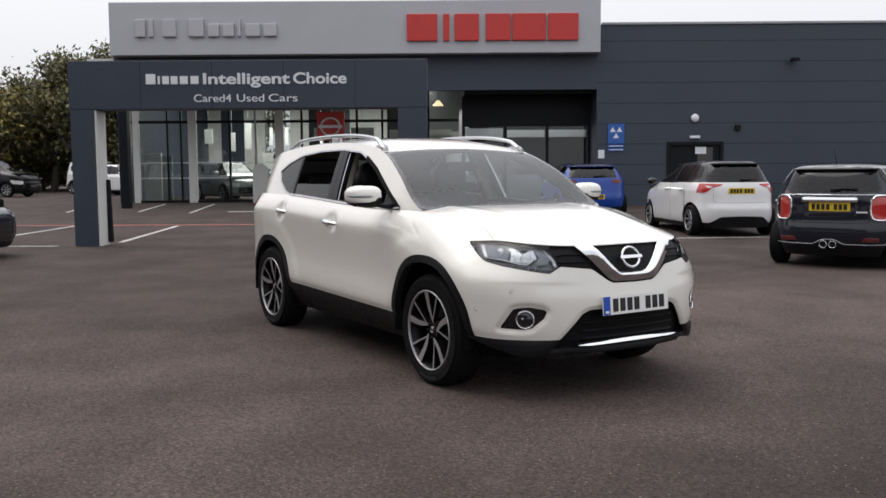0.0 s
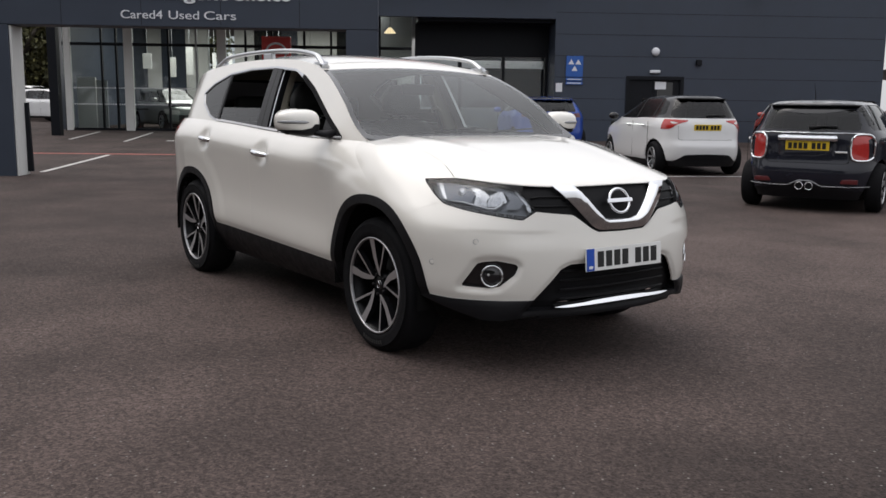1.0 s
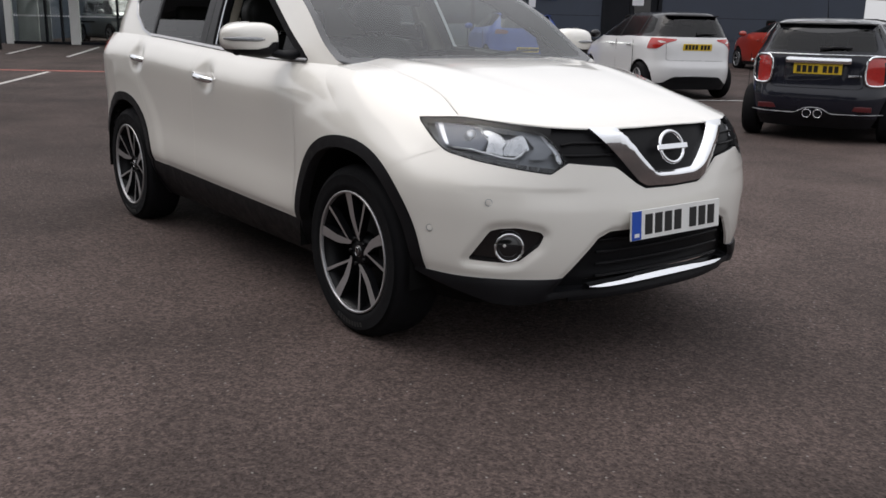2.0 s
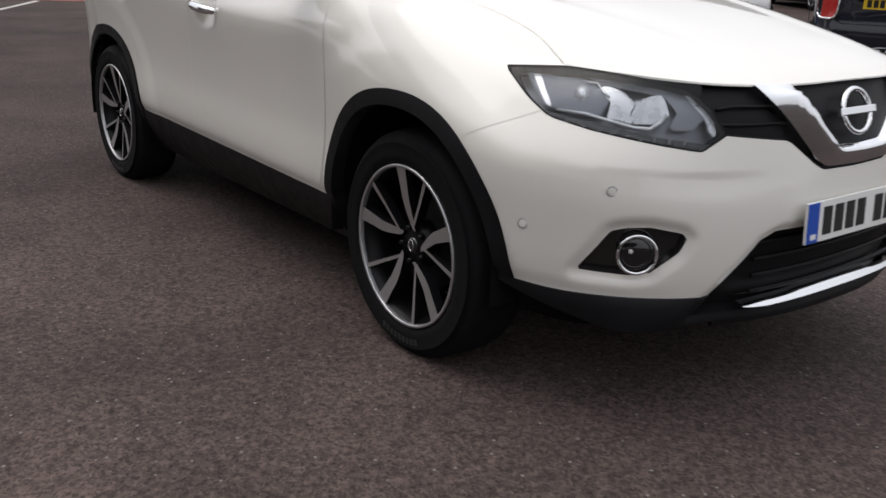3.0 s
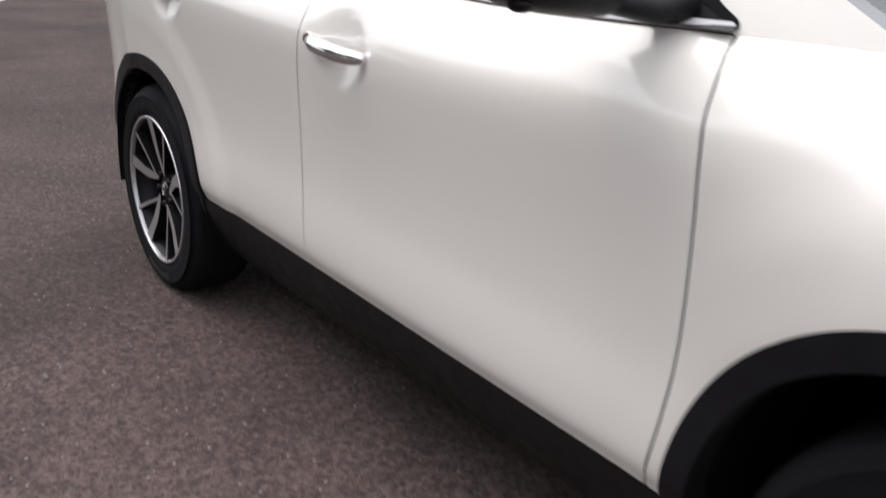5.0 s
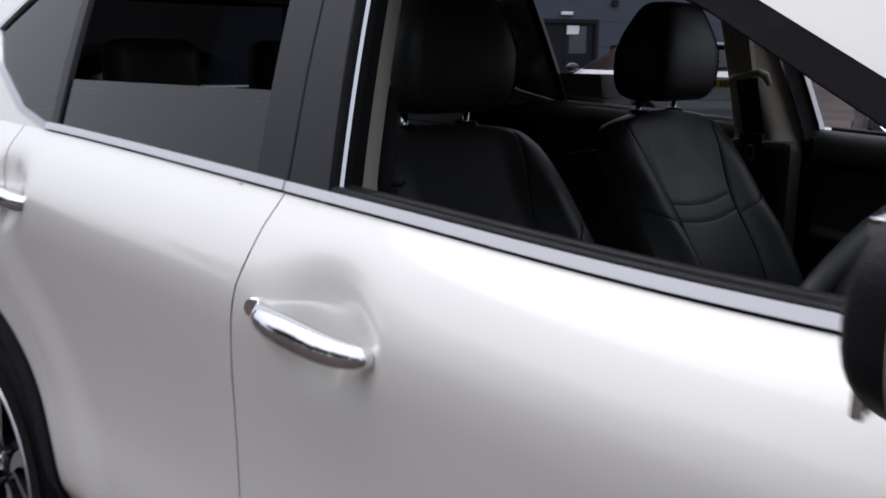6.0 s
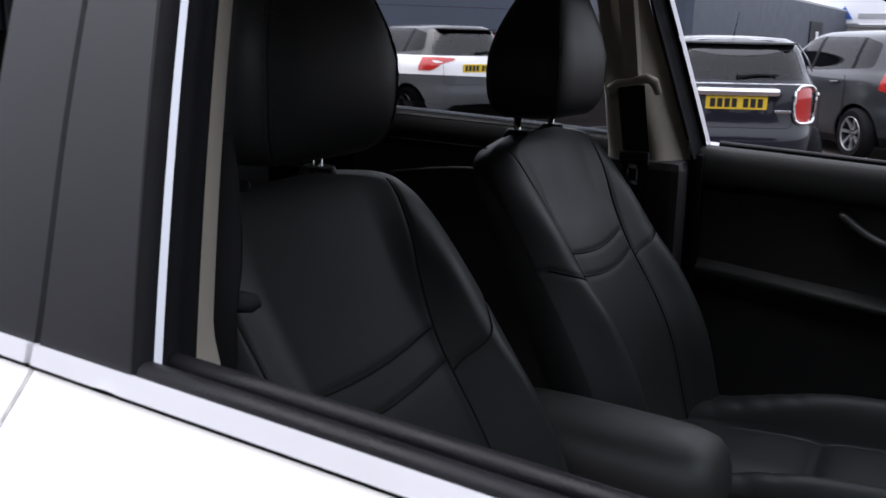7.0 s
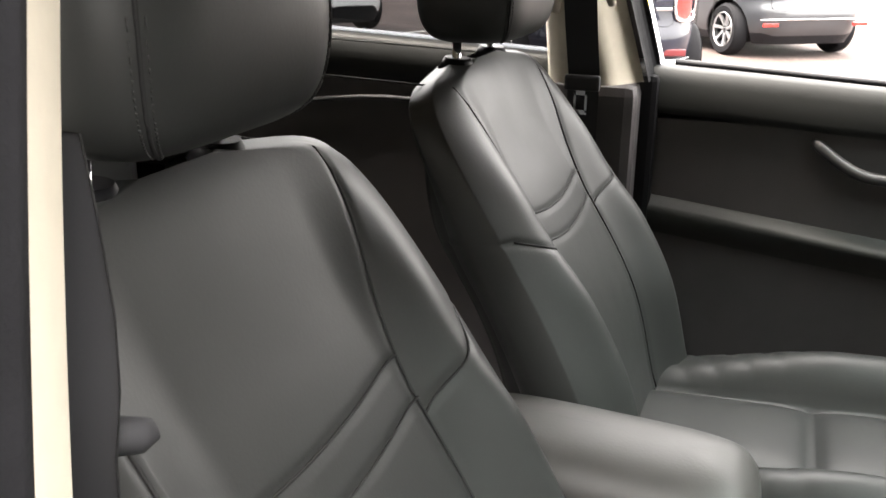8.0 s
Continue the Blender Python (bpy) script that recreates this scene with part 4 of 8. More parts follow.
def build_top_skins(sk, n=24):
    """Hood, windscreen and roof, each as faces of the same skin (right half: from the middle out)."""
    def sheet(points_edge, crown, bow, power):
        rows = []
        for x, y, z, c, b in points_edge:
            rows.append([(x + b * (1 - (i / n) ** 2), y * i / n, z + c * (1 - (i / n) ** power)) for i in range(n + 1)])
        return rows

    hood_rows = []
    for k in range(71):
        a = math.pi / 2 * k / 70
        a = a * 0.6 + 0.4 * math.pi / 2 * (k / 70) ** 1.6
        x = -0.3 + (0.862 + 0.3) * math.cos(a) ** (2 / 2.2)
        w = flank(-0.3, 1.0) * math.sin(a) ** (2 / 4)
        hood_rows.append((x, w))
    for k in range(1, 9):
        hood_rows.append((-0.3 - 0.012 * k, flank(-0.3, 1.0)))
    rows = []
    for x, w in hood_rows:
        ze = curve(TOP_Z, x)
        zc = curve([(-0.4, 1.132), (0.0, 1.120), (0.3, 1.080), (0.6, 1.018), (0.75, 0.976), (0.82, 0.950), (0.862, 0.928)], x)
        row = []
        for i in range(n * 2 + 1):
            u = i / (n * 2)
            y = w * u
            ridge = 0.40 + 0.12 * smoothstep(0.8, -0.3, x)
            z = ze + (zc - ze) * (1 - u ** 3.4) + 0.008 * math.exp(-((y - ridge) / 0.07) ** 2) * smoothstep(0.80, 0.45, x) * smoothstep(1.0, 0.8, u)
            row.append((x, -y, z))
        rows.append(row[::-1])
    hood = sk.grid(rows)
    ws = []
    for k in range(31):
        u = k / 30
        x = -0.285 + (-1.12 + 0.285) * u
        z = curve(CANT, x)
        ws.append((x, -house_y(x, z), z, -0.097 * (1 - u) + 0.035 * u, 0.163 * (1 - u) + 0.02 * u))
    screen = sk.grid([r[::-1] for r in sheet(ws, 0, 0, 2)])
    rf = []
    for k in range(61):
        u = k / 60
        x = -1.12 + (-3.2 + 1.12) * u
        z = curve(CANT, x)
        rf.append((x, -house_y(x, z), z, 0.035 + 0.012 * math.sin(math.pi * u), 0.02 - 0.06 * u))
    roof = sk.grid([r[::-1] for r in sheet(rf, 0, 0, 2.6)])
    tg = []
    for k in range(21):
        u = k / 20
        z = curve(CANT, -3.2) + (1.17 - curve(CANT, -3.2)) * u
        tg.append((-3.2, -house_y(-3.2, z), z, 0.035 * (1 - u), -0.05 - 0.28 * u))
    tail = sk.grid([r[::-1] for r in sheet(tg, 0, 0, 2.6)])
    return hood, screen, roof, tail


SIDE_GLASS = [(-0.49, 1.118), (-0.76, 1.264), (-1.0, 1.39), (-1.2, 1.472), (-1.36, 1.518), (-1.67, 1.543), (-2.05, 1.540), (-2.4, 1.512), (-2.64, 1.445), (-2.775, 1.375), (-2.70, 1.30), (-2.52, 1.215), (-2.35, 1.180), (-1.95, 1.160), (-1.4, 1.135), (-0.95, 1.114)]


def r_arch(p, ax):
    """Distance from an axle in side view, a little squared."""
    dx = (p.x - ax) * (1.04 if ax == AXLE_F and p.x < ax else 1.0)
    return (abs(dx) ** 2.2 + abs(p.z - HUB_Z) ** 2.2) ** (1 / 2.2)


HEADLAMP = [(-0.455, 0.944), (-0.335, 0.949), (-0.222, 0.953), (-0.12, 0.950), (0.0, 0.943), (0.12, 0.934), (0.225, 0.918), (0.29, 0.88), (0.365, 0.815), (0.275, 0.772), (0.131, 0.786), (-0.116, 0.812), (-0.273, 0.834), (-0.355, 0.874)]
GRILLE = [(0.585, 1.0), (0.552, 0.915), (0.503, 0.813), (0.30, 0.791), (0.20, 0.722), (0.16, 0.704), (-0.1, 0.698), (-0.1, 1.0)]
V_OUT = [(0.40, 0.96), (0.385, 0.93), (0.195, 0.733), (0.155, 0.714), (-0.1, 0.706), (-0.1, 0.96)]
V_IN = [(0.275, 0.96), (0.265, 0.93), (0.14, 0.797), (0.105, 0.766), (-0.1, 0.757), (-0.1, 0.96)]
FRONT_GAP = [(0.2, -0.50), (0.415, -0.493), (0.54, -0.468), (0.68, -0.450), (0.83, -0.444), (0.95, -0.448), (1.0, -0.456), (1.06, -0.469), (1.085, -0.478), (1.2, -0.50)]
MID_GAP = [(0.2, -1.604), (0.445, -1.604), (0.572, -1.610), (0.697, -1.616), (0.889, -1.601), (0.997, -1.580), (1.046, -1.567), (1.095, -1.564), (1.145, -1.563), (1.2, -1.570), (1.3, -1.588), (1.45, -1.612), (1.6, -1.635)]
REAR_GAP = [(0.2, -2.24), (0.45, -2.24), (0.62, -2.27), (0.8, -2.36), (0.95, -2.44), (1.19, -2.47), (1.3, -2.42), (1.6, -2.40)]
BUMPER = [(0.33, 0.765), (0.40, 0.800), (0.475, 0.836), (0.7, 0.97), (1.4, 1.2), (1.4, -0.2), (0.2, -0.2), (0.2, 0.6)]
BOTH, RIGHT, LEFT = (1, -1), (1,), (-1,)

suv = thing("sport_utility_vehicle", "pearl white five-door sport utility vehicle with its driver's window open", "car")
sk = Skin()
lower, top_row = build_lower_skin(sk)
house, cant_row = build_house_skin(sk)
hood, screen, roof, tail = build_top_skins(sk)
sk.normals()

# wheel openings, then the dark cladding along their rims and along the sills
for ax, ra in ((AXLE_F, R_ARCH_F), (AXLE_R, R_ARCH_R)):
    _, lower = sk.split(lower, lambda p: max(r_arch(p, ax) - (ra - 0.048), p.x - ax - 0.6, ax - 0.6 - p.x) if p.y < -0.5 else 1.0)
low_band, paint = sk.split(lower, lambda p: p.z - white_low(p.x))
rims = []
for ax, ra in ((AXLE_F, R_ARCH_F), (AXLE_R, R_ARCH_R)):
    rim, paint = sk.split(paint, lambda p: r_arch(p, ax) - ra if p.y < -0.5 else 1.0)
    rims.append(rim)
front_low, rest = sk.split(low_band, lambda p: 0.40 - p.x)
sill, rear_low = sk.split(rest, lambda p: -2.5 - p.x)
arch_front_foot, sill = sk.split(sill, lambda p: -0.43 - p.x)
sill, arch_rear_foot = sk.split(sill, lambda p: -2.27 - p.x)
chrome_lip, front_low = sk.split(front_low, lambda p: max(abs(p.z - 0.349 - 0.013 * (1 - (p.y / 0.5) ** 2)) - 0.0075 * (1 - (p.y / 0.5) ** 2), abs(p.y) - 0.49))
tray, front_low = sk.split(front_low, lambda p: p.z - white_low(p.x) + 0.006 + 0.070 * min(1.0, max(0.0, (p.x - 0.40) / 0.30)) if abs(p.y) > 0.45 else 1.0)
lamp, paint = sk.split(paint, lambda p: in_outline(HEADLAMP, p.x + p.y, p.z) if p.x > 0.1 else 1.0)
LAMP_GAP = [(-0.27, 1.02), (-0.222, 0.953), (-0.12, 0.950), (0.0, 0.943), (0.12, 0.934), (0.225, 0.918), (0.26, 0.90), (0.27, 1.02)]
lamp_gap, paint = sk.split(paint, lambda p: in_outline(LAMP_GAP, p.x + p.y, p.z) if p.x > 0.1 and p.y < -0.3 else 1.0)
grille, paint = sk.split(paint, lambda p: in_outline(GRILLE, -p.y, p.z) if p.x > 0.6 else 1.0)
intake, paint = sk.split(paint, lambda p: in_outline(INTAKE, -p.y, p.z) if p.x > 0.6 else 1.0)
intake_low, front_low = sk.split(front_low, lambda p: in_outline(INTAKE, -p.y, p.z) if p.x > 0.6 else 1.0)
fog, paint = sk.split(paint, lambda p: in_outline(FOG, p.x + p.y, p.z) if p.x > 0.45 else 1.0)
v_all, grille = sk.split(grille, lambda p: in_outline(V_OUT, -p.y, p.z))
v_hole, vee = sk.split(v_all, lambda p: in_outline(V_IN, -p.y, p.z))


def cut_gap(faces, field, width=0.004):
    """Two sides of a shut line, with the strip between them taken away."""
    a, b = sk.split(faces, lambda p: field(p) + width / 2)
    _, b = sk.split(b, lambda p: field(p) - width / 2)
    return a, b


bumper, paint = cut_gap(paint, lambda p: in_outline(BUMPER, p.x, p.z) if p.x > 0 else 1.0, 0.0016)
fender, paint = cut_gap(paint, lambda p: curve(FRONT_GAP, p.z) - p.x, 0.006)
door_a, paint = cut_gap(paint, lambda p: curve(MID_GAP, p.z) - p.x, 0.005)
door_b, quarter = cut_gap(paint, lambda p: curve(REAR_GAP, p.z) - p.x, 0.005)
quarter, tail_low = cut_gap(quarter, lambda p: -3.33 - p.x, 0.005)
tail_lamp, quarter = sk.split(quarter, lambda p: in_outline([(-3.36, 0.92), (-3.1, 1.06), (-3.02, 1.10), (-3.2, 1.3), (-3.5, 1.3)], p.x, p.z))

HOOD_EDGE = [(-0.5, 0.664), (-0.19, 0.662), (0.106, 0.650), (0.214, 0.647), (0.314, 0.654), (0.416, 0.678), (0.475, 0.697), (0.52, 0.73), (0.6, 0.90)]
hood, wing_top = cut_gap(hood, lambda p: -p.y - curve(HOOD_EDGE, p.x), 0.005)

sk.panel("front_bumper", bumper, WHITE_PAINT, suv, "white bumper with hollows for two fog lamps", sides=BOTH)
grill = sk.panel("upper_grille", grille + v_hole, GRILLE_BLACK, suv, "gloss black grille", push=-0.022, thick=0, sides=BOTH)
def vee_push(p):
    outer, inner = abs(in_outline(V_OUT, -p.y, p.z)), abs(in_outline(V_IN, -p.y, p.z))
    return 0.004 + min(0.55 * outer, 1.3 * inner, 0.030) * smoothstep(0.928, 0.895, p.z)


trim = sk.panel("vee_trim", vee, CHROME, suv, "chrome vee-shaped grille trim", push=vee_push, thick=0.03, sides=BOTH, own_normals=True)
sk.panel("lower_grille", intake + intake_low, GRILLE_BLACK, suv, "black lower air intake", push=-0.035, thick=0, sides=BOTH)
for side in (RIGHT, LEFT):
    sk.panel("undertray", tray, DARK_VOID, suv, "black panel under the bumper lip", push=-0.03, thick=0, sides=side)
sk.panel("bumper_lip", front_low, BLACK_PLASTIC, suv, "dark grey bumper lip", push=lambda p: 0.006 + 0.45 * max(0.0, white_low(p.x) - p.z) * math.exp(-((abs(p.y) - 0.64) / 0.13) ** 2) * smoothstep(0.25, 0.5, p.x), thick=0.05, sides=BOTH, own_normals=True)
sk.panel("lip_trim", chrome_lip, CHROME, suv, "chrome strip", push=lambda p: 0.007 + (1.1 * max(0.0, 0.372 - p.z)) * smoothstep(0.49, 0.38, abs(p.y)), thick=0.03, sides=BOTH, own_normals=True)
sk.panel("bonnet", hood, WHITE_PAINT, suv, sides=BOTH, thick=0.006)
rear_screen, tail = sk.split(tail, lambda p: max(abs(p.y) - 0.62, 1.21 - p.z, p.z - 1.50))
sk.panel("rear_window", rear_screen, GLASS_DARK, suv, "dark rear window", push=-0.003, thick=0, sides=BOTH)
sk.panel("tailgate", tail, WHITE_PAINT, suv, sides=BOTH)
sk.panel("tailgate_lining", tail + tail_low + quarter, CABIN_SHADE, suv, "black load bay lining", push=-0.035, thick=0, sides=BOTH)
sk.panel("tailgate_skin", tail_low, WHITE_PAINT, suv, sides=BOTH)
for side in (RIGHT, LEFT):
    s = side[0]
    sk.panel("front_wing", fender + wing_top, WHITE_PAINT, suv, sides=side, thick=0.004)
    sk.panel("front_door_skin", door_a, WHITE_PAINT, suv, sides=side, thick=0.004)
    sk.panel("rear_door_skin", door_b, WHITE_PAINT, suv, sides=side, thick=0.004)
    sk.panel("rear_wing", quarter, WHITE_PAINT, suv, sides=side, thick=0.004)
    sk.panel("tail_lamp", tail_lamp, RED_LENS, suv, "red tail lamp", sides=side)
    sk.panel("sill_cladding", sill, BLACK_PLASTIC, suv, "black sill cladding", push=0.004, sides=side)
    sk.panel("rear_bumper_cladding", rear_low, BLACK_PLASTIC, suv, "black rear cladding", push=0.004, sides=side)
    sk.panel("wheel_arch_trim", rims[0] + arch_front_foot, BLACK_PLASTIC, suv, "black wheel arch trim", push=0.009, thick=0.05, sides=side)
    sk.panel("wheel_arch_trim", rims[1] + arch_rear_foot, BLACK_PLASTIC, suv, "black wheel arch trim", push=0.009, thick=0.05, sides=side)

# side windows
def slope_edge(p):
    """1 along the sloping front edge of the side window, 0 elsewhere."""
    return smoothstep(-1.32, -1.12, p.x) * smoothstep(0.03, 0.06, p.z - curve(TOP_Z, p.x))


ring, frame_side = sk.split(house, lambda p: in_outline(SIDE_GLASS, p.x, p.z) - 0.010 - 0.004 * slope_edge(p))
belt, frame_side = sk.split(frame_side, lambda p: max(p.z - curve(TOP_Z, p.x) - 0.016, p.x + 0.485, -2.36 - p.x))
win, ring = sk.split(ring, lambda p: in_outline(SIDE_GLASS, p.x, p.z) + 0.002 + 0.014 * slope_edge(p))
belt2, win = sk.split(win, lambda p: max(p.z - curve(TOP_Z, p.x) - 0.016, p.x + 0.485, -2.36 - p.x))
belt3, ring = sk.split(ring, lambda p: max(p.z - curve(TOP_Z, p.x) - 0.016, p.x + 0.485, -2.36 - p.x))
belt_foot, belt = sk.split(belt + belt2 + belt3, lambda p: p.z - curve(TOP_Z, p.x) - 0.0032)
belt_a, belt_b = cut_gap(belt, lambda p: curve(MID_GAP, p.z) - p.x, 0.006)


def lean(x_belt, slope):
    return lambda p: p.x - x_belt + slope * (p.z - 1.15)


front_open, rest = sk.split(win, lambda p: -lean(-1.475, 0.24)(p))
sail, front_open = sk.split(front_open, lambda p: -0.70 - 0.12 * (p.z - 1.12) - p.x)
pillar_b, rest = sk.split(rest, lambda p: -lean(-1.638, 0.18)(p))
applique_f, applique_r = cut_gap(pillar_b, lambda p: curve(MID_GAP, p.z) - p.x, 0.006)
rear_glass, rest = sk.split(rest, lambda p: -lean(-2.315, 0.14)(p))
divider, quarter_glass = sk.split(rest, lambda p: -lean(-2.345, 0.14)(p))
roof_metal, roof_glass = sk.split(roof, lambda p: max(abs(p.y) - 0.44, p.x + 1.52, -2.45 - p.x) * -1)
header, screen = sk.split(screen, lambda p: p.x + 0.985)
frit, screen = sk.split(screen, lambda p: min(house_y(min(p.x, -0.4), curve(CANT, min(p.x, -0.4))) + p.y - 0.035, 0.965 + p.x, -0.30 - p.x))
dark_ring, ring = sk.split(ring, lambda p: -1.22 - p.x)
rear_glass, _ = sk.split(rear_glass, lambda p: p.z - 1.275)
_, applique_in = sk.split(applique_f, lambda p: -lean(-1.511, 0.24)(p))
for side in (RIGHT, LEFT):
    sk.panel("window_seal", dark_ring, RUBBER, suv, "dark window seal", push=0.002, sides=side)
    sk.panel("body_pillar", frame_side, WHITE_PAINT, suv, sides=side, thick=0.03)
    sk.panel("window_surround", ring, SATIN_SILVER, suv, "thin silver window surround", push=0.002, sides=side)
    sk.panel("belt_trim", belt_a, BELT_SILVER, suv, "bright silver belt trim", push=0.005, thick=0.02, sides=side)
    sk.panel("belt_trim", belt_b, BELT_SILVER, suv, "bright silver belt trim", push=0.005, thick=0.02, sides=side)
    sk.panel("belt_joint", belt_foot, RUBBER, suv, "dark joint under the belt trim", push=-0.004, thick=0, sides=side)
    sk.panel("mirror_sail", sail, BLACK_PLASTIC, suv, "black mirror base panel", sides=side)
    sk.panel("pillar_panel", applique_f if side is RIGHT else applique_in, BLACK_SATIN, suv, "satin black door pillar", sides=side)
    sk.panel("pillar_panel", applique_r, BLACK_SATIN, suv, "satin black door pillar", sides=side)
    sk.panel("pillar_panel", divider, BLACK_SATIN, suv, "narrow black window bar", sides=side)
    sk.panel("rear_door_glass", rear_glass, GLASS_DARK, suv, "dark privacy glass, half lowered", push=-0.006, thick=0, sides=side)
    sk.panel("quarter_glass", quarter_glass, GLASS_DARK, suv, "dark privacy glass", push=-0.006, thick=0, sides=side)
sk.panel("windscreen", screen, WINDSCREEN_GLASS, suv, "clear windscreen", thick=0, sides=BOTH)
sk.panel("windscreen_border", frit, GLOSS_BLACK, suv, "black glass border", thick=0.01, sides=BOTH)
sk.panel("roof_panel", roof_metal + header, WHITE_PAINT, suv, sides=BOTH, thick=0.02)
sk.panel("sunroof", roof_glass, GLOSS_BLACK, suv, "dark glass panoramic sunroof", push=0.003, sides=BOTH)

# the dark backing behind the shut lines, and the trimmed inside of the shell
sk.panel("inner_shell", fender + wing_top + bumper + quarter + sill, DARK_VOID, suv, push=-0.022, thick=0, sides=BOTH)
for side in (RIGHT, LEFT):
    sk.panel("door_backing", door_a + door_b, DARK_VOID, suv, push=-0.03, thick=0, sides=side)
sk.panel("headlining", roof_metal + roof_glass + header, CLOTH_BEIGE, suv, "pale cloth headlining", push=-0.035, thick=0, sides=BOTH)


def at_skin(faces, a, z, push=0.0, key=None):
    """The point of the faces nearest to (x + y, z), pushed along the normal."""
    key = key or (lambda p: p.x + p.y)
    k = min({k for f in faces for k in f}, key=lambda k: (key(sk.v[k]) - a) ** 2 + (sk.v[k].z - z) ** 2)
    return sk.v[k] + sk.n[k] * push


def mirrored(p, s):
    return Vector((p[0], p[1] * s, p[2]))


def head_lamp(s):
    """Clear lens over a dark housing with two projectors, a bright bent light guide and a row of small lamps."""
    side = (s,)
    lens = sk.panel("headlamp", lamp, LAMP_GLASS, suv, "clear headlamp with bright light guide", thick=0, sides=side)
    lens.visible_shadow = False
    sk.panel("housing", lamp, LAMP_DARK, lens, push=-0.055, thick=0, sides=side)
    sk.panel("bonnet_gap", lamp_gap, GRILLE_BLACK, suv, "black gap under the bonnet edge", push=-0.006, thick=0.01, sides=side)
    edge, _ = sk.split(lamp, lambda p: -(in_outline(HEADLAMP, p.x + p.y, p.z) + 0.005))
    sk.panel("surround", edge, GRILLE_BLACK, lens, "black lamp edge", push=0.0005, thick=0.03, sides=side)

    def inlay(name, outline, mat, push, thick=0.02, label=""):
        piece, _ = sk.split(lamp, lambda p: in_outline(outline, p.x + p.y, p.z))
        return sk.panel(name, piece, mat, lens, label, push=push, thick=thick, sides=side)

    inlay("lamp_strip", [(-0.33, 0.80), (-0.29, 0.848), (-0.10, 0.832), (0.10, 0.808), (0.26, 0.795), (0.33, 0.79), (0.28, 0.74), (0.0, 0.76)], LAMP_SMOKE, -0.006, label="smoked lower light strip")
    inlay("lamp_corner", [(-0.47, 0.96), (-0.415, 0.944), (-0.335, 0.866), (-0.30, 0.80), (-0.40, 0.82)], GRILLE_BLACK, -0.010, label="dark outer corner")
    inlay("pale_frame", [(-0.345, 0.938), (-0.322, 0.942), (-0.268, 0.868), (-0.290, 0.862)], LAMP_BRIGHT, -0.018, 0.01)
    inlay("projector_panel", [(-0.375, 0.944), (-0.13, 0.938), (-0.065, 0.892), (-0.095, 0.856), (-0.305, 0.868)], LAMP_BLUE, -0.022, label="blue-grey projector panel")
    inlay("reflector", [(-0.115, 0.925), (0.0, 0.925), (0.03, 0.905), (0.012, 0.872), (0.03, 0.842), (-0.07, 0.850), (-0.055, 0.888)], LAMP_PALE, lambda p: -0.036 - 0.018 * math.sin(26 * (p.x + p.y) + 14 * p.z), 0.006, label="bright reflector")
    inlay("reflector", [(0.028, 0.918), (0.13, 0.908), (0.162, 0.872), (0.092, 0.838), (0.03, 0.842), (0.015, 0.872), (0.034, 0.900)], LAMP_PALE, lambda p: -0.032 - 0.018 * math.sin(34 * (p.x + p.y) - 20 * p.z), 0.006, label="bright reflector")
    inlay("bezel", [(-0.15, 0.958), (0.10, 0.940), (0.205, 0.922), (0.29, 0.862), (0.25, 0.828), (0.155, 0.826), (0.185, 0.872), (0.135, 0.912), (0.02, 0.926), (-0.13, 0.936)], LAMP_DARK, -0.024, 0.006, label="grey inner bezel")
    inlay("pale_frame", [(0.19, 0.930), (0.235, 0.925), (0.315, 0.860), (0.335, 0.815), (0.316, 0.805), (0.292, 0.852)], LAMP_PALE, -0.020, 0.01)
    guide = [(-0.252, 0.864), (-0.15, 0.852), (-0.054, 0.842), (0.03, 0.834), (0.089, 0.831), (0.120, 0.845), (0.149, 0.864)]
    bm = bmesh.new()
    tube(bm, [mirrored(at_skin(lamp, a, z, -0.014), s) for a, z in guide], [0.003, 0.0042, 0.0048, 0.005, 0.0058, 0.0058, 0.004], n=8)
    part("light_guide", bm, LAMP_BRIGHT, lens, "bright silver light guide")
    guide2 = [(-0.145, 0.934), (-0.11, 0.928), (-0.08, 0.914), (-0.06, 0.895)]
    bm = bmesh.new()
    tube(bm, [mirrored(at_skin(lamp, a, z, -0.016), s) for a, z in guide2], 0.003, n=6)
    part("light_guide", bm, LAMP_BRIGHT, lens)
    for a, z, r in ((-0.17, 0.900, 0.034),):
        c = mirrored(at_skin(lamp, a, z, -0.040), s)
        bm = bmesh.new()
        bmesh.ops.create_uvsphere(bm, u_segments=20, v_segments=12, radius=r, matrix=Matrix.Translation(c) @ Matrix.Diagonal((0.8, 0.8, 1, 1)))
        part("projector", bm, LAMP_PALE, lens, smooth=True)
    for k in range(9):
        a = -0.20 + 0.052 * k
        c = mirrored(at_skin(lamp, a, 0.806 - 0.06 * (a + 0.1) * 0.6, -0.003), s)
        bm = bmesh.new()
        box(bm, -0.0035, 0.0035, -0.002, 0.002, -0.007, 0.007, 0.001, m=Matrix.Translation(c) @ pose(0, 0, 0, 0, 0, 40 * s))
        part("small_lamp", bm, INDICATOR, lens)


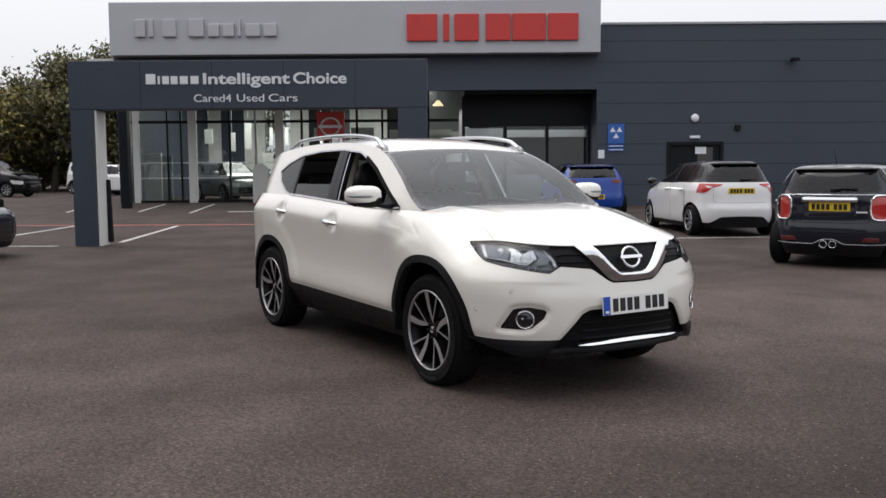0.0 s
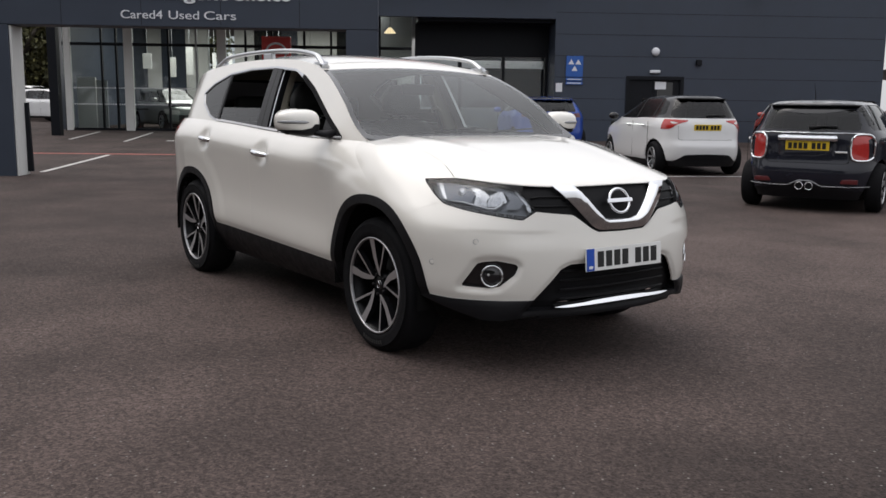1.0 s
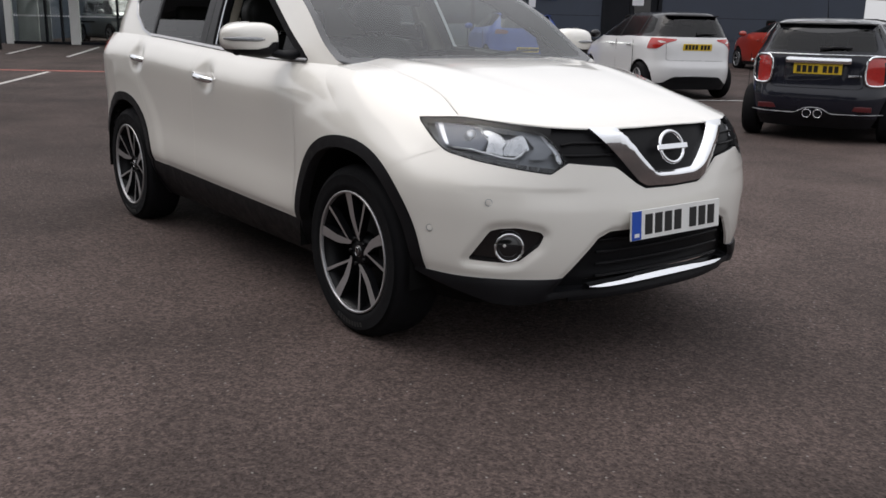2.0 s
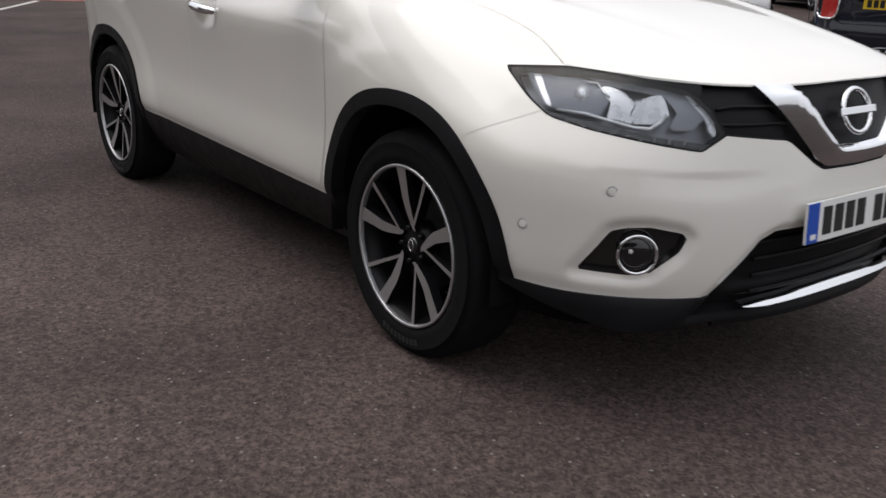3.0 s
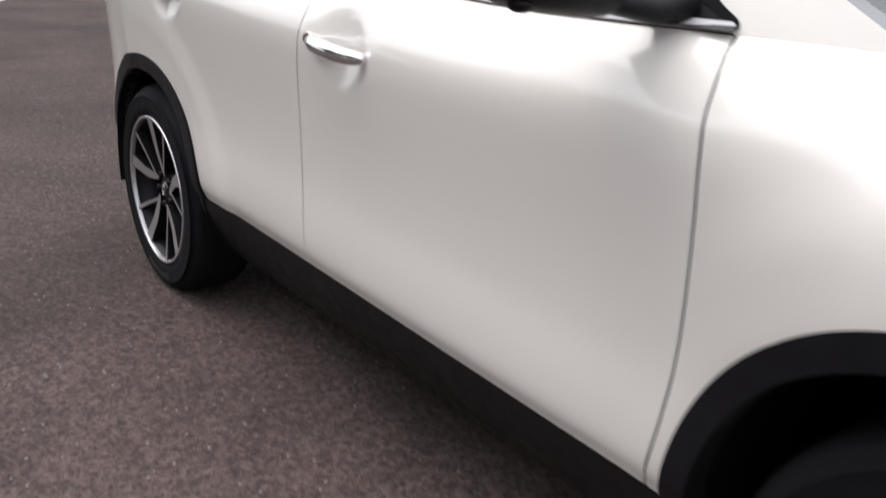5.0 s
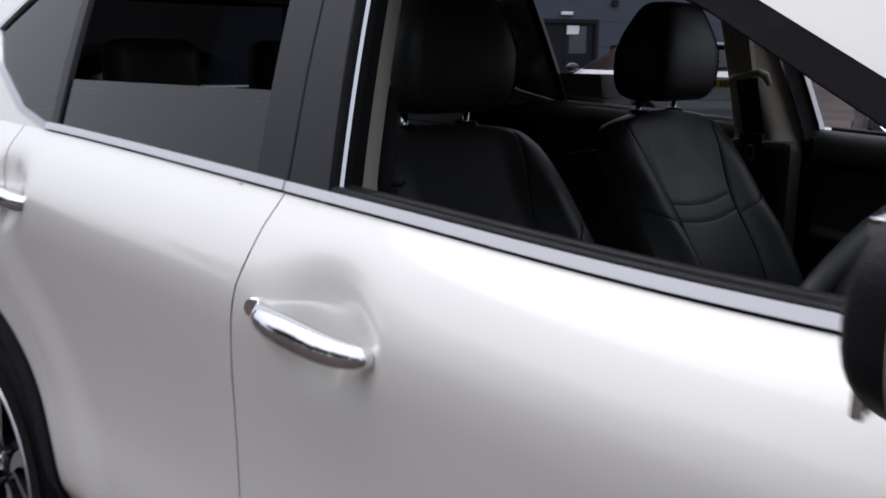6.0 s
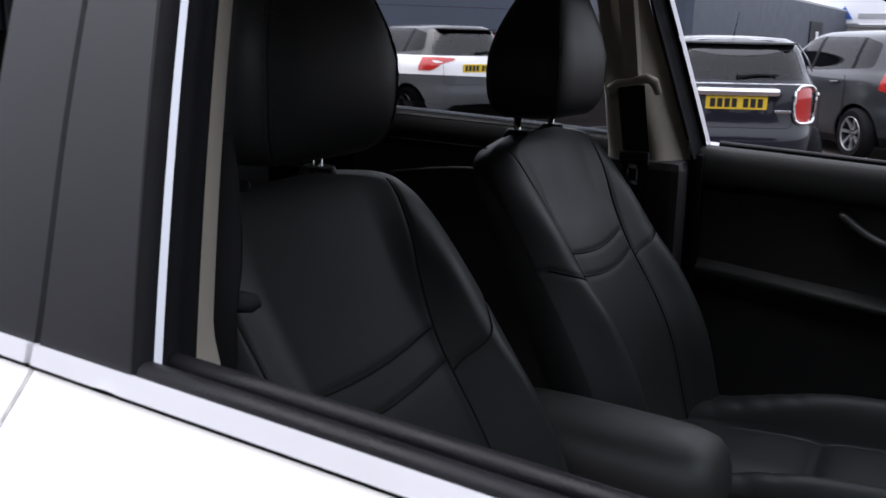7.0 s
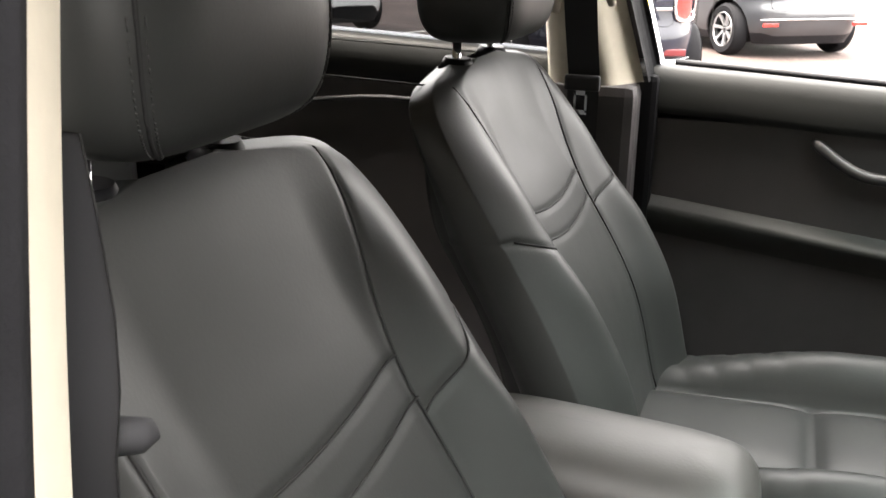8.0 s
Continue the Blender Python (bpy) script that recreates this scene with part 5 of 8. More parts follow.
def fog_lamp(s):
    side = (s,)
    pocket = sk.panel("fog_lamp_pocket", fog, GLOSS_BLACK, suv, "gloss black fog lamp pocket", push=-0.020, thick=0, sides=side)
    _, rim = sk.split(fog, lambda p: in_outline(FOG, p.x + p.y, p.z) + 0.004)
    sk.panel("pocket_wall", rim, GLOSS_BLACK, pocket, push=-0.001, thick=0.02, sides=side)
    c = mirrored(at_skin(fog, 0.085, 0.505, -0.012), s)
    n = Vector((0.80, -0.60 * s, 0.05)).normalized()
    u = Vector((0, 0, 1)).cross(n).normalized()
    v = n.cross(u)
    bm = bmesh.new()
    tube(bm, [c + n * 0.019 + u * 0.050 * math.cos(q) + v * 0.050 * math.sin(q) for q in [k * math.pi / 16 for k in range(32)]], 0.0045, n=8, closed=True)
    part("lamp_ring", bm, CHROME, pocket, "chrome fog lamp ring")
    bm = bmesh.new()
    bmesh.ops.create_uvsphere(bm, u_segments=20, v_segments=10, radius=0.047, matrix=Matrix.Translation(c + n * 0.002) @ n.to_track_quat("Z", "Y").to_matrix().to_4x4() @ Matrix.Diagonal((1, 1, 0.25, 1)))
    part("lamp_lens", bm, GLOSS_BLACK, pocket, "smoked fog lamp lens", smooth=True)
    bm = bmesh.new()
    bmesh.ops.create_uvsphere(bm, u_segments=10, v_segments=6, radius=0.007, matrix=Matrix.Translation(c + n * 0.010 - u * 0.016 * s + v * 0.006))
    part("bulb", bm, CLEAR_LENS, pocket, smooth=True)


def plate_bars(parent, m, w, h, face, blue):
    """A number plate: a thin slab with plain bars in place of its characters."""
    bm = bmesh.new()
    box(bm, -w / 2, w / 2, -0.004, 0.004, -h / 2, h / 2, 0.002)
    plate = part("number_plate", bm, face, parent, "number plate with plain dark bars")
    plate.matrix_basis = m
    x = -w / 2 + (0.075 if blue else 0.035)
    if blue:
        bm = bmesh.new()
        box(bm, -w / 2 + 0.002, -w / 2 + 0.052, -0.0065, 0, -h / 2 + 0.002, h / 2 - 0.002)
        part("blue_band", bm, PLATE_BLUE, plate, "blue band")
        bm = bmesh.new()
        box(bm, -w / 2 + 0.015, -w / 2 + 0.04, -0.008, 0, -h / 2 + 0.012, -h / 2 + 0.026)
        part("band_mark", bm, PLATE_WHITE, plate)
    step = (w / 2 - 0.02 - x - 0.035) / 7
    for k in range(7):
        a = x + k * step + (0.035 if k > 3 else 0)
        bm = bmesh.new()
        box(bm, a, a + step * 0.72, -0.0065, 0, -0.038 * h / 0.111, 0.038 * h / 0.111)
        part("plate_bar", bm, INK, plate)
    return plate


for s in (1, -1):
    head_lamp(s)
    fog_lamp(s)
    for px, py, pz, rn in ((0.527, -0.862, 0.556, (0.55, -0.83)), (0.726, -0.752, 0.668, (0.80, -0.6))):
        c = mirrored(at_skin(bumper, px + py, pz, 0.001), s)
        n = Vector((rn[0], rn[1] * s, 0.02)).normalized()
        q = n.to_track_quat("Z", "Y").to_matrix().to_4x4()
        bm = bmesh.new()
        bmesh.ops.create_uvsphere(bm, u_segments=20, v_segments=8, radius=0.0105, matrix=Matrix.Translation(c) @ q @ Matrix.Diagonal((1, 1, 0.09, 1)))
        sensor = part("parking_sensor", bm, WHITE_PAINT, suv, "round white parking sensor", smooth=True)
        bm = bmesh.new()
        tube(bm, [c + q.to_3x3() @ Vector((0.0125 * math.cos(a), 0.0125 * math.sin(a), 0)) for a in [k * math.pi / 10 for k in range(20)]], 0.0013, n=6, closed=True)
        part("sensor_ring", bm, FRAME_GREY, sensor)

plate_bars(suv, pose(0.968, -0.012, 0.578, -4, 0, 90), 0.52, 0.111, PLATE_WHITE, True)
# badge: a plain ring and bar
bm = bmesh.new()
badge_at = Vector((0.905, 0, 0.848))
tilt = pose(0, 0, 0, 0, -18, 0).to_3x3()
tube(bm, [badge_at + tilt @ Vector((0.0, 0.066 * math.cos(a), 0.060 * math.sin(a))) for a in [k * math.pi / 20 for k in range(40)]], 0.008, n=8, closed=True)
box(bm, -0.008, 0.010, -0.086, 0.086, -0.011, 0.011, 0.003, m=Matrix.Translation(badge_at) @ pose(0, 0, 0, 0, -18, 0))
part("badge", bm, CHROME, suv, "plain chrome ring-and-bar badge")
for z in (0.385, 0.43, 0.475, 0.52):
    bm = bmesh.new()
    tube(bm, [(0.952 - 0.042 - 0.24 * abs(y) ** 2.2, y, z) for y in [k * 0.04 - 0.36 for k in range(19)]], 0.006, n=6)
    part("grille_slat", bm, GRILLE_BLACK, suv)
for z in (0.79, 0.835, 0.88):
    for s in (1, -1):
        bm = bmesh.new()
        tube(bm, [at_skin(grille, y, z, -0.012, key=lambda p: p.y) * 1.0 if s > 0 else mirrored(at_skin(grille, y, z, -0.012, key=lambda p: p.y), -1) for y in [-0.50 + 0.04 * k for k in range(6)]], 0.005, n=6)
        part("grille_slat", bm, GRILLE_BLACK, suv)
bm = bmesh.new()
box(bm, -3.3, 0.44, -0.66, 0.66, 0.235, 0.31, 0.03)
part("underbody", bm, DARK_VOID, suv, "dark underbody")


def door_handle(s, x, z):
    y = -0.925 * s if x > -2 else -0.905 * s
    bm = bmesh.new()
    n = 14
    pts, rad = [], []
    for k in range(n + 1):
        u = k / n
        pts.append((x - 0.112 + 0.224 * u, y + s * 0.030 * (abs(2 * u - 1) ** 4), z + 0.009 - 0.018 * u))
        rad.append(0.0145 + 0.006 * math.sin(math.pi * u) - 0.004 * (abs(2 * u - 1) ** 8))
    tube(bm, pts, rad, n=12, squash=1.0)
    part("door_handle", bm, CHROME, suv, "chrome door handle")
    bm = bmesh.new()
    tube(bm, [(x - 0.121, y + s * 0.030, z + 0.010), (x - 0.113, y + s * 0.014, z + 0.010)], 0.0135, n=10)
    part("handle_cap", bm, CHROME, suv)


def door_mirror(s):
    """White capped mirror housing on a dark foot, with a clear indicator strip."""
    c = Vector((-0.650, -0.998 * s, 1.199))
    def shell(fy, fz, grow=0.0):
        """A rounded housing: bulged to the front, flat at the back."""
        pts = []
        for i in range(25):
            row = []
            for j in range(33):
                a, b = math.pi * (i / 24 - 0.5), 2 * math.pi * j / 32
                cy, cz, cx = math.cos(a) * math.cos(b), math.sin(a), math.cos(a) * math.sin(b)
                sy = math.copysign(abs(cy) ** 0.62, cy)
                sz = math.copysign(abs(cz) ** 0.72, cz)
                sx = math.copysign(abs(cx) ** 0.7, cx) * (0.085 if cx > 0 else 0.035)
                h = 0.074 - 0.010 * sy
                row.append(Vector((sx - 0.03 * sy * sy * (1 if sy > 0 else 0.3), -s * (0.130 + grow) * sy, (h + grow) * sz + 0.006 * sy)))
            pts.append(row)
        return pts
    ms = Skin()
    faces = ms.grid([[c + p for p in (row if s < 0 else row[::-1])] for row in shell(0, 0)])
    ms.normals()
    lower_shell, cap = ms.split(faces, lambda p: p.z - (c.z - 0.038 + 0.030 * smoothstep(0.03, 0.075, (p.y - c.y) * s)))
    rear_shell, cap = ms.split(cap, lambda p: p.x - c.x + 0.020)
    housing = ms.panel("door_mirror", cap, WHITE_PAINT, suv, "white capped door mirror with dark lower shell", thick=0.004)
    ms.panel("lower_shell", lower_shell + rear_shell, BLACK_PLASTIC, housing, "black lower mirror shell", thick=0.0)
    bm = bmesh.new()
    box(bm, -0.004, 0.004, -0.105, 0.105, -0.052, 0.052, 0.003, m=Matrix.Translation(c + Vector((-0.040, 0.0, 0))))
    part("mirror_glass", bm, CHROME, housing, "mirror glass")
    bm = bmesh.new()
    strip = [(-s * (0.125 - 0.020 * k)) for k in range(9)]
    tube(bm, [c + Vector((0.086 * (1 - abs(y / 0.130) ** 3.2) ** 0.36 - 0.03 * (y / 0.13) ** 2 * (1 if -s * y > 0 else 0.3) - 0.003, y, 0.002 - 0.02 * (0.125 + s * y) * 0 - 0.05 * (-s * y + 0.05) * -0.25)) for y in strip], [0.005] + [0.010] * 6 + [0.008, 0.003], n=8)
    part("indicator", bm, INDICATOR, housing, "clear mirror indicator strip")
    bm = bmesh.new()
    tube(bm, [(-0.59, -0.80 * s, 1.135), (-0.60, -0.86 * s, 1.134), (-0.625, -0.93 * s, 1.146), (-0.64, -0.99 * s, 1.160)], [0.045, 0.036, 0.030, 0.024], n=12, squash=0.55)
    part("mirror_foot", bm, BLACK_PLASTIC, housing)
    bm = bmesh.new()
    bmesh.ops.create_uvsphere(bm, u_segments=12, v_segments=8, radius=0.015, matrix=Matrix.Translation((-0.625, -1.07 * s, 1.143)) @ Matrix.Diagonal((1.3, 1.3, 0.8, 1)))
    part("camera_eye", bm, BLACK_PLASTIC, housing, smooth=True)


def roof_rail(s):
    bm = bmesh.new()
    pts, rad = [], []
    for k in range(41):
        u = k / 40
        x = -1.02 - 1.75 * u
        lift = min(1.0, min(u / 0.09, (1 - u) / 0.12))
        lift = smoothstep(0, 1, lift)
        z = curve(CANT, x) + 0.008 + 0.048 * lift
        pts.append((x, -s * (house_y(x, curve(CANT, x)) - 0.028), z))
        rad.append(0.026 - 0.008 * lift)
    tube(bm, pts, rad, n=10, squash=0.8)
    rail = part("roof_rail", bm, SATIN_SILVER, suv, "satin silver roof rail")
    for x in (-1.10, -1.9, -2.68):
        bm = bmesh.new()
        z = curve(CANT, x)
        box(bm, x - 0.07, x + 0.07, -0.016, 0.016, z - 0.01, z + (0.045 if x == -1.9 else 0.026), 0.01, m=Matrix.Translation((0, -s * (house_y(x, z) - 0.030), 0)))
        part("rail_foot", bm, SATIN_SILVER, rail)


for s in (1, -1):
    door_handle(s, -1.41, 0.987)
    door_handle(s, -2.425, 1.043)
    door_mirror(s)
    roof_rail(s)
for x0, y0, x1, y1 in ((-0.33, -0.55, -0.46, 0.10), (-0.33, 0.10, -0.50, 0.62)):
    bm = bmesh.new()
    tube(bm, [(x0, y0, 1.128), (x0 - 0.02, y0 + 0.06, 1.142), ((x0 + x1) / 2, (y0 + y1) / 2, 1.155), (x1 + 0.03, y1, 1.165)], [0.010, 0.008, 0.006, 0.005], n=6)
    part("wiper", bm, BLACK_PLASTIC, suv, "black wiper arm")
bm = bmesh.new()
box(bm, -0.37, -0.27, -0.68, 0.68, 1.085, 1.112, 0.008)
part("scuttle", bm, BLACK_PLASTIC, suv, "black scuttle panel")


# ---- wheels ----
def lathe(bm, profile, n=72, mat=0):
    """Turns (radius, y) points about the y axis."""
    rings = [[bm.verts.new((r * math.cos(2 * math.pi * k / n), y, r * math.sin(2 * math.pi * k / n))) for k in range(n)] for r, y in profile]
    for a, b in zip(rings, rings[1:]):
        for k in range(n):
            f = bm.faces.new((a[k], a[(k + 1) % n], b[(k + 1) % n], b[k]))
            f.smooth, f.material_index = True, mat
    return bm


def alloy_wheel(parent, radius, rim, width, spokes="vee", turn=0.0):
    """A wheel about the y axis, its outer face towards -y."""
    hub = new("wheel")
    hub.parent = parent
    tagged(hub, "black tyre on a two-tone alloy wheel with paired spokes" if spokes == "vee" else "black tyre on a silver alloy wheel")
    w = width / 2
    bm = bmesh.new()
    lathe(bm, [(rim + 0.002, w - 0.012), (rim + 0.008, w - 0.003), (rim + 0.035, w + 0.002), (radius - 0.045, w - 0.002), (radius - 0.016, w - 0.012), (radius - 0.006, w - 0.028), (radius, w - 0.05), (radius, -w + 0.05), (radius - 0.006, -w + 0.028), (radius - 0.016, -w + 0.012), (radius - 0.045, -w + 0.002), (rim + 0.072, -w - 0.003), (rim + 0.068, -w - 0.0045), (rim + 0.064, -w - 0.003), (rim + 0.035, -w - 0.004), (rim + 0.012, -w - 0.002), (rim + 0.002, -w + 0.008)], 96)
    tyre = part("tyre", bm, RUBBER, hub, "black rubber tyre")
    if spokes == "vee":
        for k in range(60):
            a = 2 * math.pi * k / 60
            bm = bmesh.new()
            box(bm, -0.013, 0.013, -w + 0.010, -w + 0.042, -0.004, 0.005, 0.002, m=pose(0, 0, 0, 0, -math.degrees(a), 0) @ pose(0, 0, radius - 0.010, 24, 0, 0))
            part("tread_block", bm, RUBBER, tyre)
        for k in range(9):
            a = math.radians(252 + 4.2 * k)
            bm = bmesh.new()
            box(bm, -0.008, 0.008, -0.0015, 0.0015, -0.010, 0.010, m=pose(0, -w - 0.0035, 0, 0, math.degrees(-a) + 90, 0) @ pose(0, 0, rim + 0.048, -4, 0, 0))
            part("tyre_mark", bm, TYRE_MARK, tyre)
    bm = bmesh.new()
    lathe(bm, [(rim - 0.030, w - 0.01), (rim - 0.035, 0), (rim - 0.024, -w + 0.03), (rim - 0.010, -w + 0.012)], 72)
    part("barrel", bm, WHEEL_DARK, hub)
    bm = bmesh.new()
    lathe(bm, [(rim - 0.0095, -w + 0.016), (rim - 0.0085, -w + 0.001), (rim - 0.0075, -w - 0.0015), (rim - 0.001, -w - 0.003), (rim + 0.0015, -w - 0.001), (rim + 0.0015, -w + 0.006)], 96)
    part("rim_lip", bm, MACHINED, hub, "machined rim edge")
    bm = bmesh.new()
    lathe(bm, [(0.0, -w + 0.085), (0.15, -w + 0.09), (0.16, -w + 0.11), (0.0, -w + 0.115)], 48)
    part("brake_disc", bm, BRAKE_STEEL, hub, "dull steel brake disc")
    bm = bmesh.new()
    lathe(bm, [(0.026, -w + 0.036), (0.050, -w + 0.040), (0.070, -w + 0.050), (0.078, -w + 0.09)], 40)
    part("hub", bm, WHEEL_DARK, hub)
    bm = bmesh.new()
    lathe(bm, [(0.0, -w + 0.029), (0.018, -w + 0.030), (0.025, -w + 0.033), (0.027, -w + 0.05)], 28)
    cap = part("hub_cap", bm, GLOSS_BLACK, hub)
    bm = bmesh.new()
    tube(bm, [(0.012 * math.cos(a), -w + 0.0285, 0.018 * math.sin(a)) for a in [k * math.pi / 10 for k in range(20)]], 0.0016, n=6, closed=True)
    part("cap_ring", bm, CHROME, cap)

    def face_y(r):
        return -w + 0.034 - 0.031 * (r / rim) ** 1.2

    def bar(points, name, mats, deep=0.03):
        """A spoke from (angle, radius, half width) points: bright face, dark flanks."""
        bm = bmesh.new()
        top, low = [], []
        for a, r, h in points:
            c = Vector((r * math.cos(a), face_y(r), r * math.sin(a)))
            t = Vector((-math.sin(a), 0, math.cos(a)))
            top.append((bm.verts.new(c + t * h), bm.verts.new(c - t * h)))
            low.append((bm.verts.new(c + t * (h + 0.004) + Vector((0, deep, 0))), bm.verts.new(c - t * (h + 0.004) + Vector((0, deep, 0)))))
        for k in range(len(points) - 1):
            a, b, c, d = top[k], top[k + 1], low[k], low[k + 1]
            bm.faces.new((a[0], a[1], b[1], b[0]))
            bm.faces.new((a[0], b[0], d[0], c[0])).material_index = 1
            bm.faces.new((a[1], c[1], d[1], b[1])).material_index = 1
        bm.faces.new((top[0][0], low[0][0], low[0][1], top[0][1])).material_index = 1
        bmesh.ops.recalc_face_normals(bm, faces=bm.faces)
        return part(name, bm, mats, hub, "machined spoke with dark flanks")

    if spokes == "vee":
        for k in range(5):
            a0 = turn + k * 2 * math.pi / 5
            wide = [(a0 - 0.42, 0.053, 0.007), (a0 - 0.27, 0.063, 0.010), (a0 - 0.15, 0.082, 0.0125), (a0 - 0.035, 0.115, 0.0155), (a0 + 0.012, 0.15, 0.0172), (a0 + 0.006, 0.19, 0.019), (a0 + 0.005, rim - 0.004, 0.0232)]
            thin = [(a0 - 0.30, 0.066, 0.005), (a0 - 0.40, 0.10, 0.0052), (a0 - 0.48, 0.16, 0.006), (a0 - 0.52, rim - 0.004, 0.008)]
            bar(wide, "wide_spoke", [MACHINED, WHEEL_DARK])
            bar(thin, "thin_spoke", [MACHINED, WHEEL_DARK])
            an = a0 + 0.30
            bm = bmesh.new()
            rod(bm, (0.055 * math.cos(an), -w + 0.055, 0.055 * math.sin(an)), (0.055 * math.cos(an), -w + 0.026, 0.055 * math.sin(an)), 0.010, 0.008, 6)
            part("wheel_nut", bm, WHEEL_DARK, hub, "dark wheel nut")
    else:
        for k in range(7):
            a0 = turn + k * 2 * math.pi / 7
            bar([(a0 - 0.1, 0.04, 0.014), (a0, 0.12, 0.013), (a0 + 0.05, rim - 0.004, 0.020)], "spoke", [SATIN_SILVER, SATIN_SILVER])
    return hub


wheel = alloy_wheel(suv, 0.361, 0.255, 0.225, turn=math.radians(96))
wheel.matrix_basis = pose(AXLE_F + 0.014, -0.777, 0.360)
for x, y, rz, a in ((AXLE_R, -0.777, 0, 2), (AXLE_F, 0.777, 180, 10), (AXLE_R, 0.777, 180, 70)):
    w2 = copy_thing(wheel, pose(x, y, 0.360, 0, a, rz) if rz == 0 else pose(x, y, 0.360, 0, 0, rz))
    w2.parent = suv
for ax, ra in ((AXLE_F, R_ARCH_F), (AXLE_R, R_ARCH_R)):
    for s in (1, -1):
        bm = bmesh.new()
        n = 28
        rings = []
        for k in range(n + 1):
            a = -0.15 + (math.pi + 0.3) * k / n
            c, z = math.cos(a), math.sin(a)
            q = (abs(c) ** 2.2 + abs(z) ** 2.2) ** (1 / 2.2)
            r = (ra - 0.05) / q
            rings.append([bm.verts.new((ax + r * c, -s * y, HUB_Z + r * z)) for y in (0.885, 0.84, 0.55, 0.40)])
        for p, q in zip(rings, rings[1:]):
            for i in range(3):
                f = bm.faces.new((p[i], p[i + 1], q[i + 1], q[i]))
                f.smooth = True
        bm.faces.new([r[3] for r in rings])
        part("wheel_liner", bm, DARK_VOID, suv, "dark wheel arch liner")



# ---- cabin ----
LEATHER = material("black_leather", (0.0215, 0.0225, 0.0218), rough=0.48, spec=0.28, vary=0.10, scale=9, bump=0.018, bump_scale=260)
STITCH = material("grey_thread", (0.02, 0.02, 0.02), rough=0.7)
SEAM = material("dark_stitching", (0.004, 0.004, 0.004), rough=0.8)
ARMREST = material("brown_black_armrest_leather", (0.040, 0.037, 0.035), rough=0.52, vary=0.10, scale=9, bump=0.03, bump_scale=260)
CABIN_BLACK = material("black_cabin_plastic", (0.052, 0.048, 0.049), rough=0.48, vary=0.12, scale=25, bump=0.08, bump_scale=350)
BELT_CLOTH = material("black_seat_belt", (0.012, 0.012, 0.014), rough=0.8, bump=0.03, bump_scale=700)
BACK_X = [(0.60, -1.375), (0.66, -1.395), (0.83, -1.445), (1.0, -1.545), (1.1, -1.612), (1.18, -1.668), (1.215, -1.700)]
BACK_W = [(0.60, 0.268), (0.70, 0.284), (0.83, 0.294), (0.95, 0.284), (1.03, 0.279), (1.09, 0.273), (1.13, 0.262), (1.163, 0.240), (1.187, 0.192), (1.203, 0.06)]


def seat_front(y, z, w, left=0.130):
    """How far the padding stands before or behind the bolsters' line at this place, with its sewn grooves."""
    a = abs(y)
    half = 0.130 if y > 0 else left
    out = -0.026 * (1 - smoothstep(0.11, 0.20, a)) * smoothstep(1.22, 1.05, z) - 0.10 * max(0.0, a / max(w, 0.03) - 0.72) ** 2 * 3.2
    out += (0.008 + 0.016 * smoothstep(1.02, 0.92, z)) * math.exp(-((a - 0.208) / 0.034) ** 2) * smoothstep(1.15, 1.05, z)
    g = math.exp(-((a - half - (0.182 - half) * smoothstep(0.97, 1.19, z)) / 0.0040) ** 2) * smoothstep(1.20, 1.17, z)
    if -left < y < 0.130:
        u = (y + left + 0.002) / (left + 0.134) * 2 - 1
        for z0 in (0.995, 0.958):
            g = max(g, 0.8 * math.exp(-((z - z0 - 0.013 * u * u) / 0.0040) ** 2))
    else:
        k = min(max((a - half) / (0.258 - half), 0.0), 1.0)
        g = max(g, math.exp(-((z - 0.957 - 0.050 * k ** 0.9) / 0.0040) ** 2))
    return out - 0.0032 * g


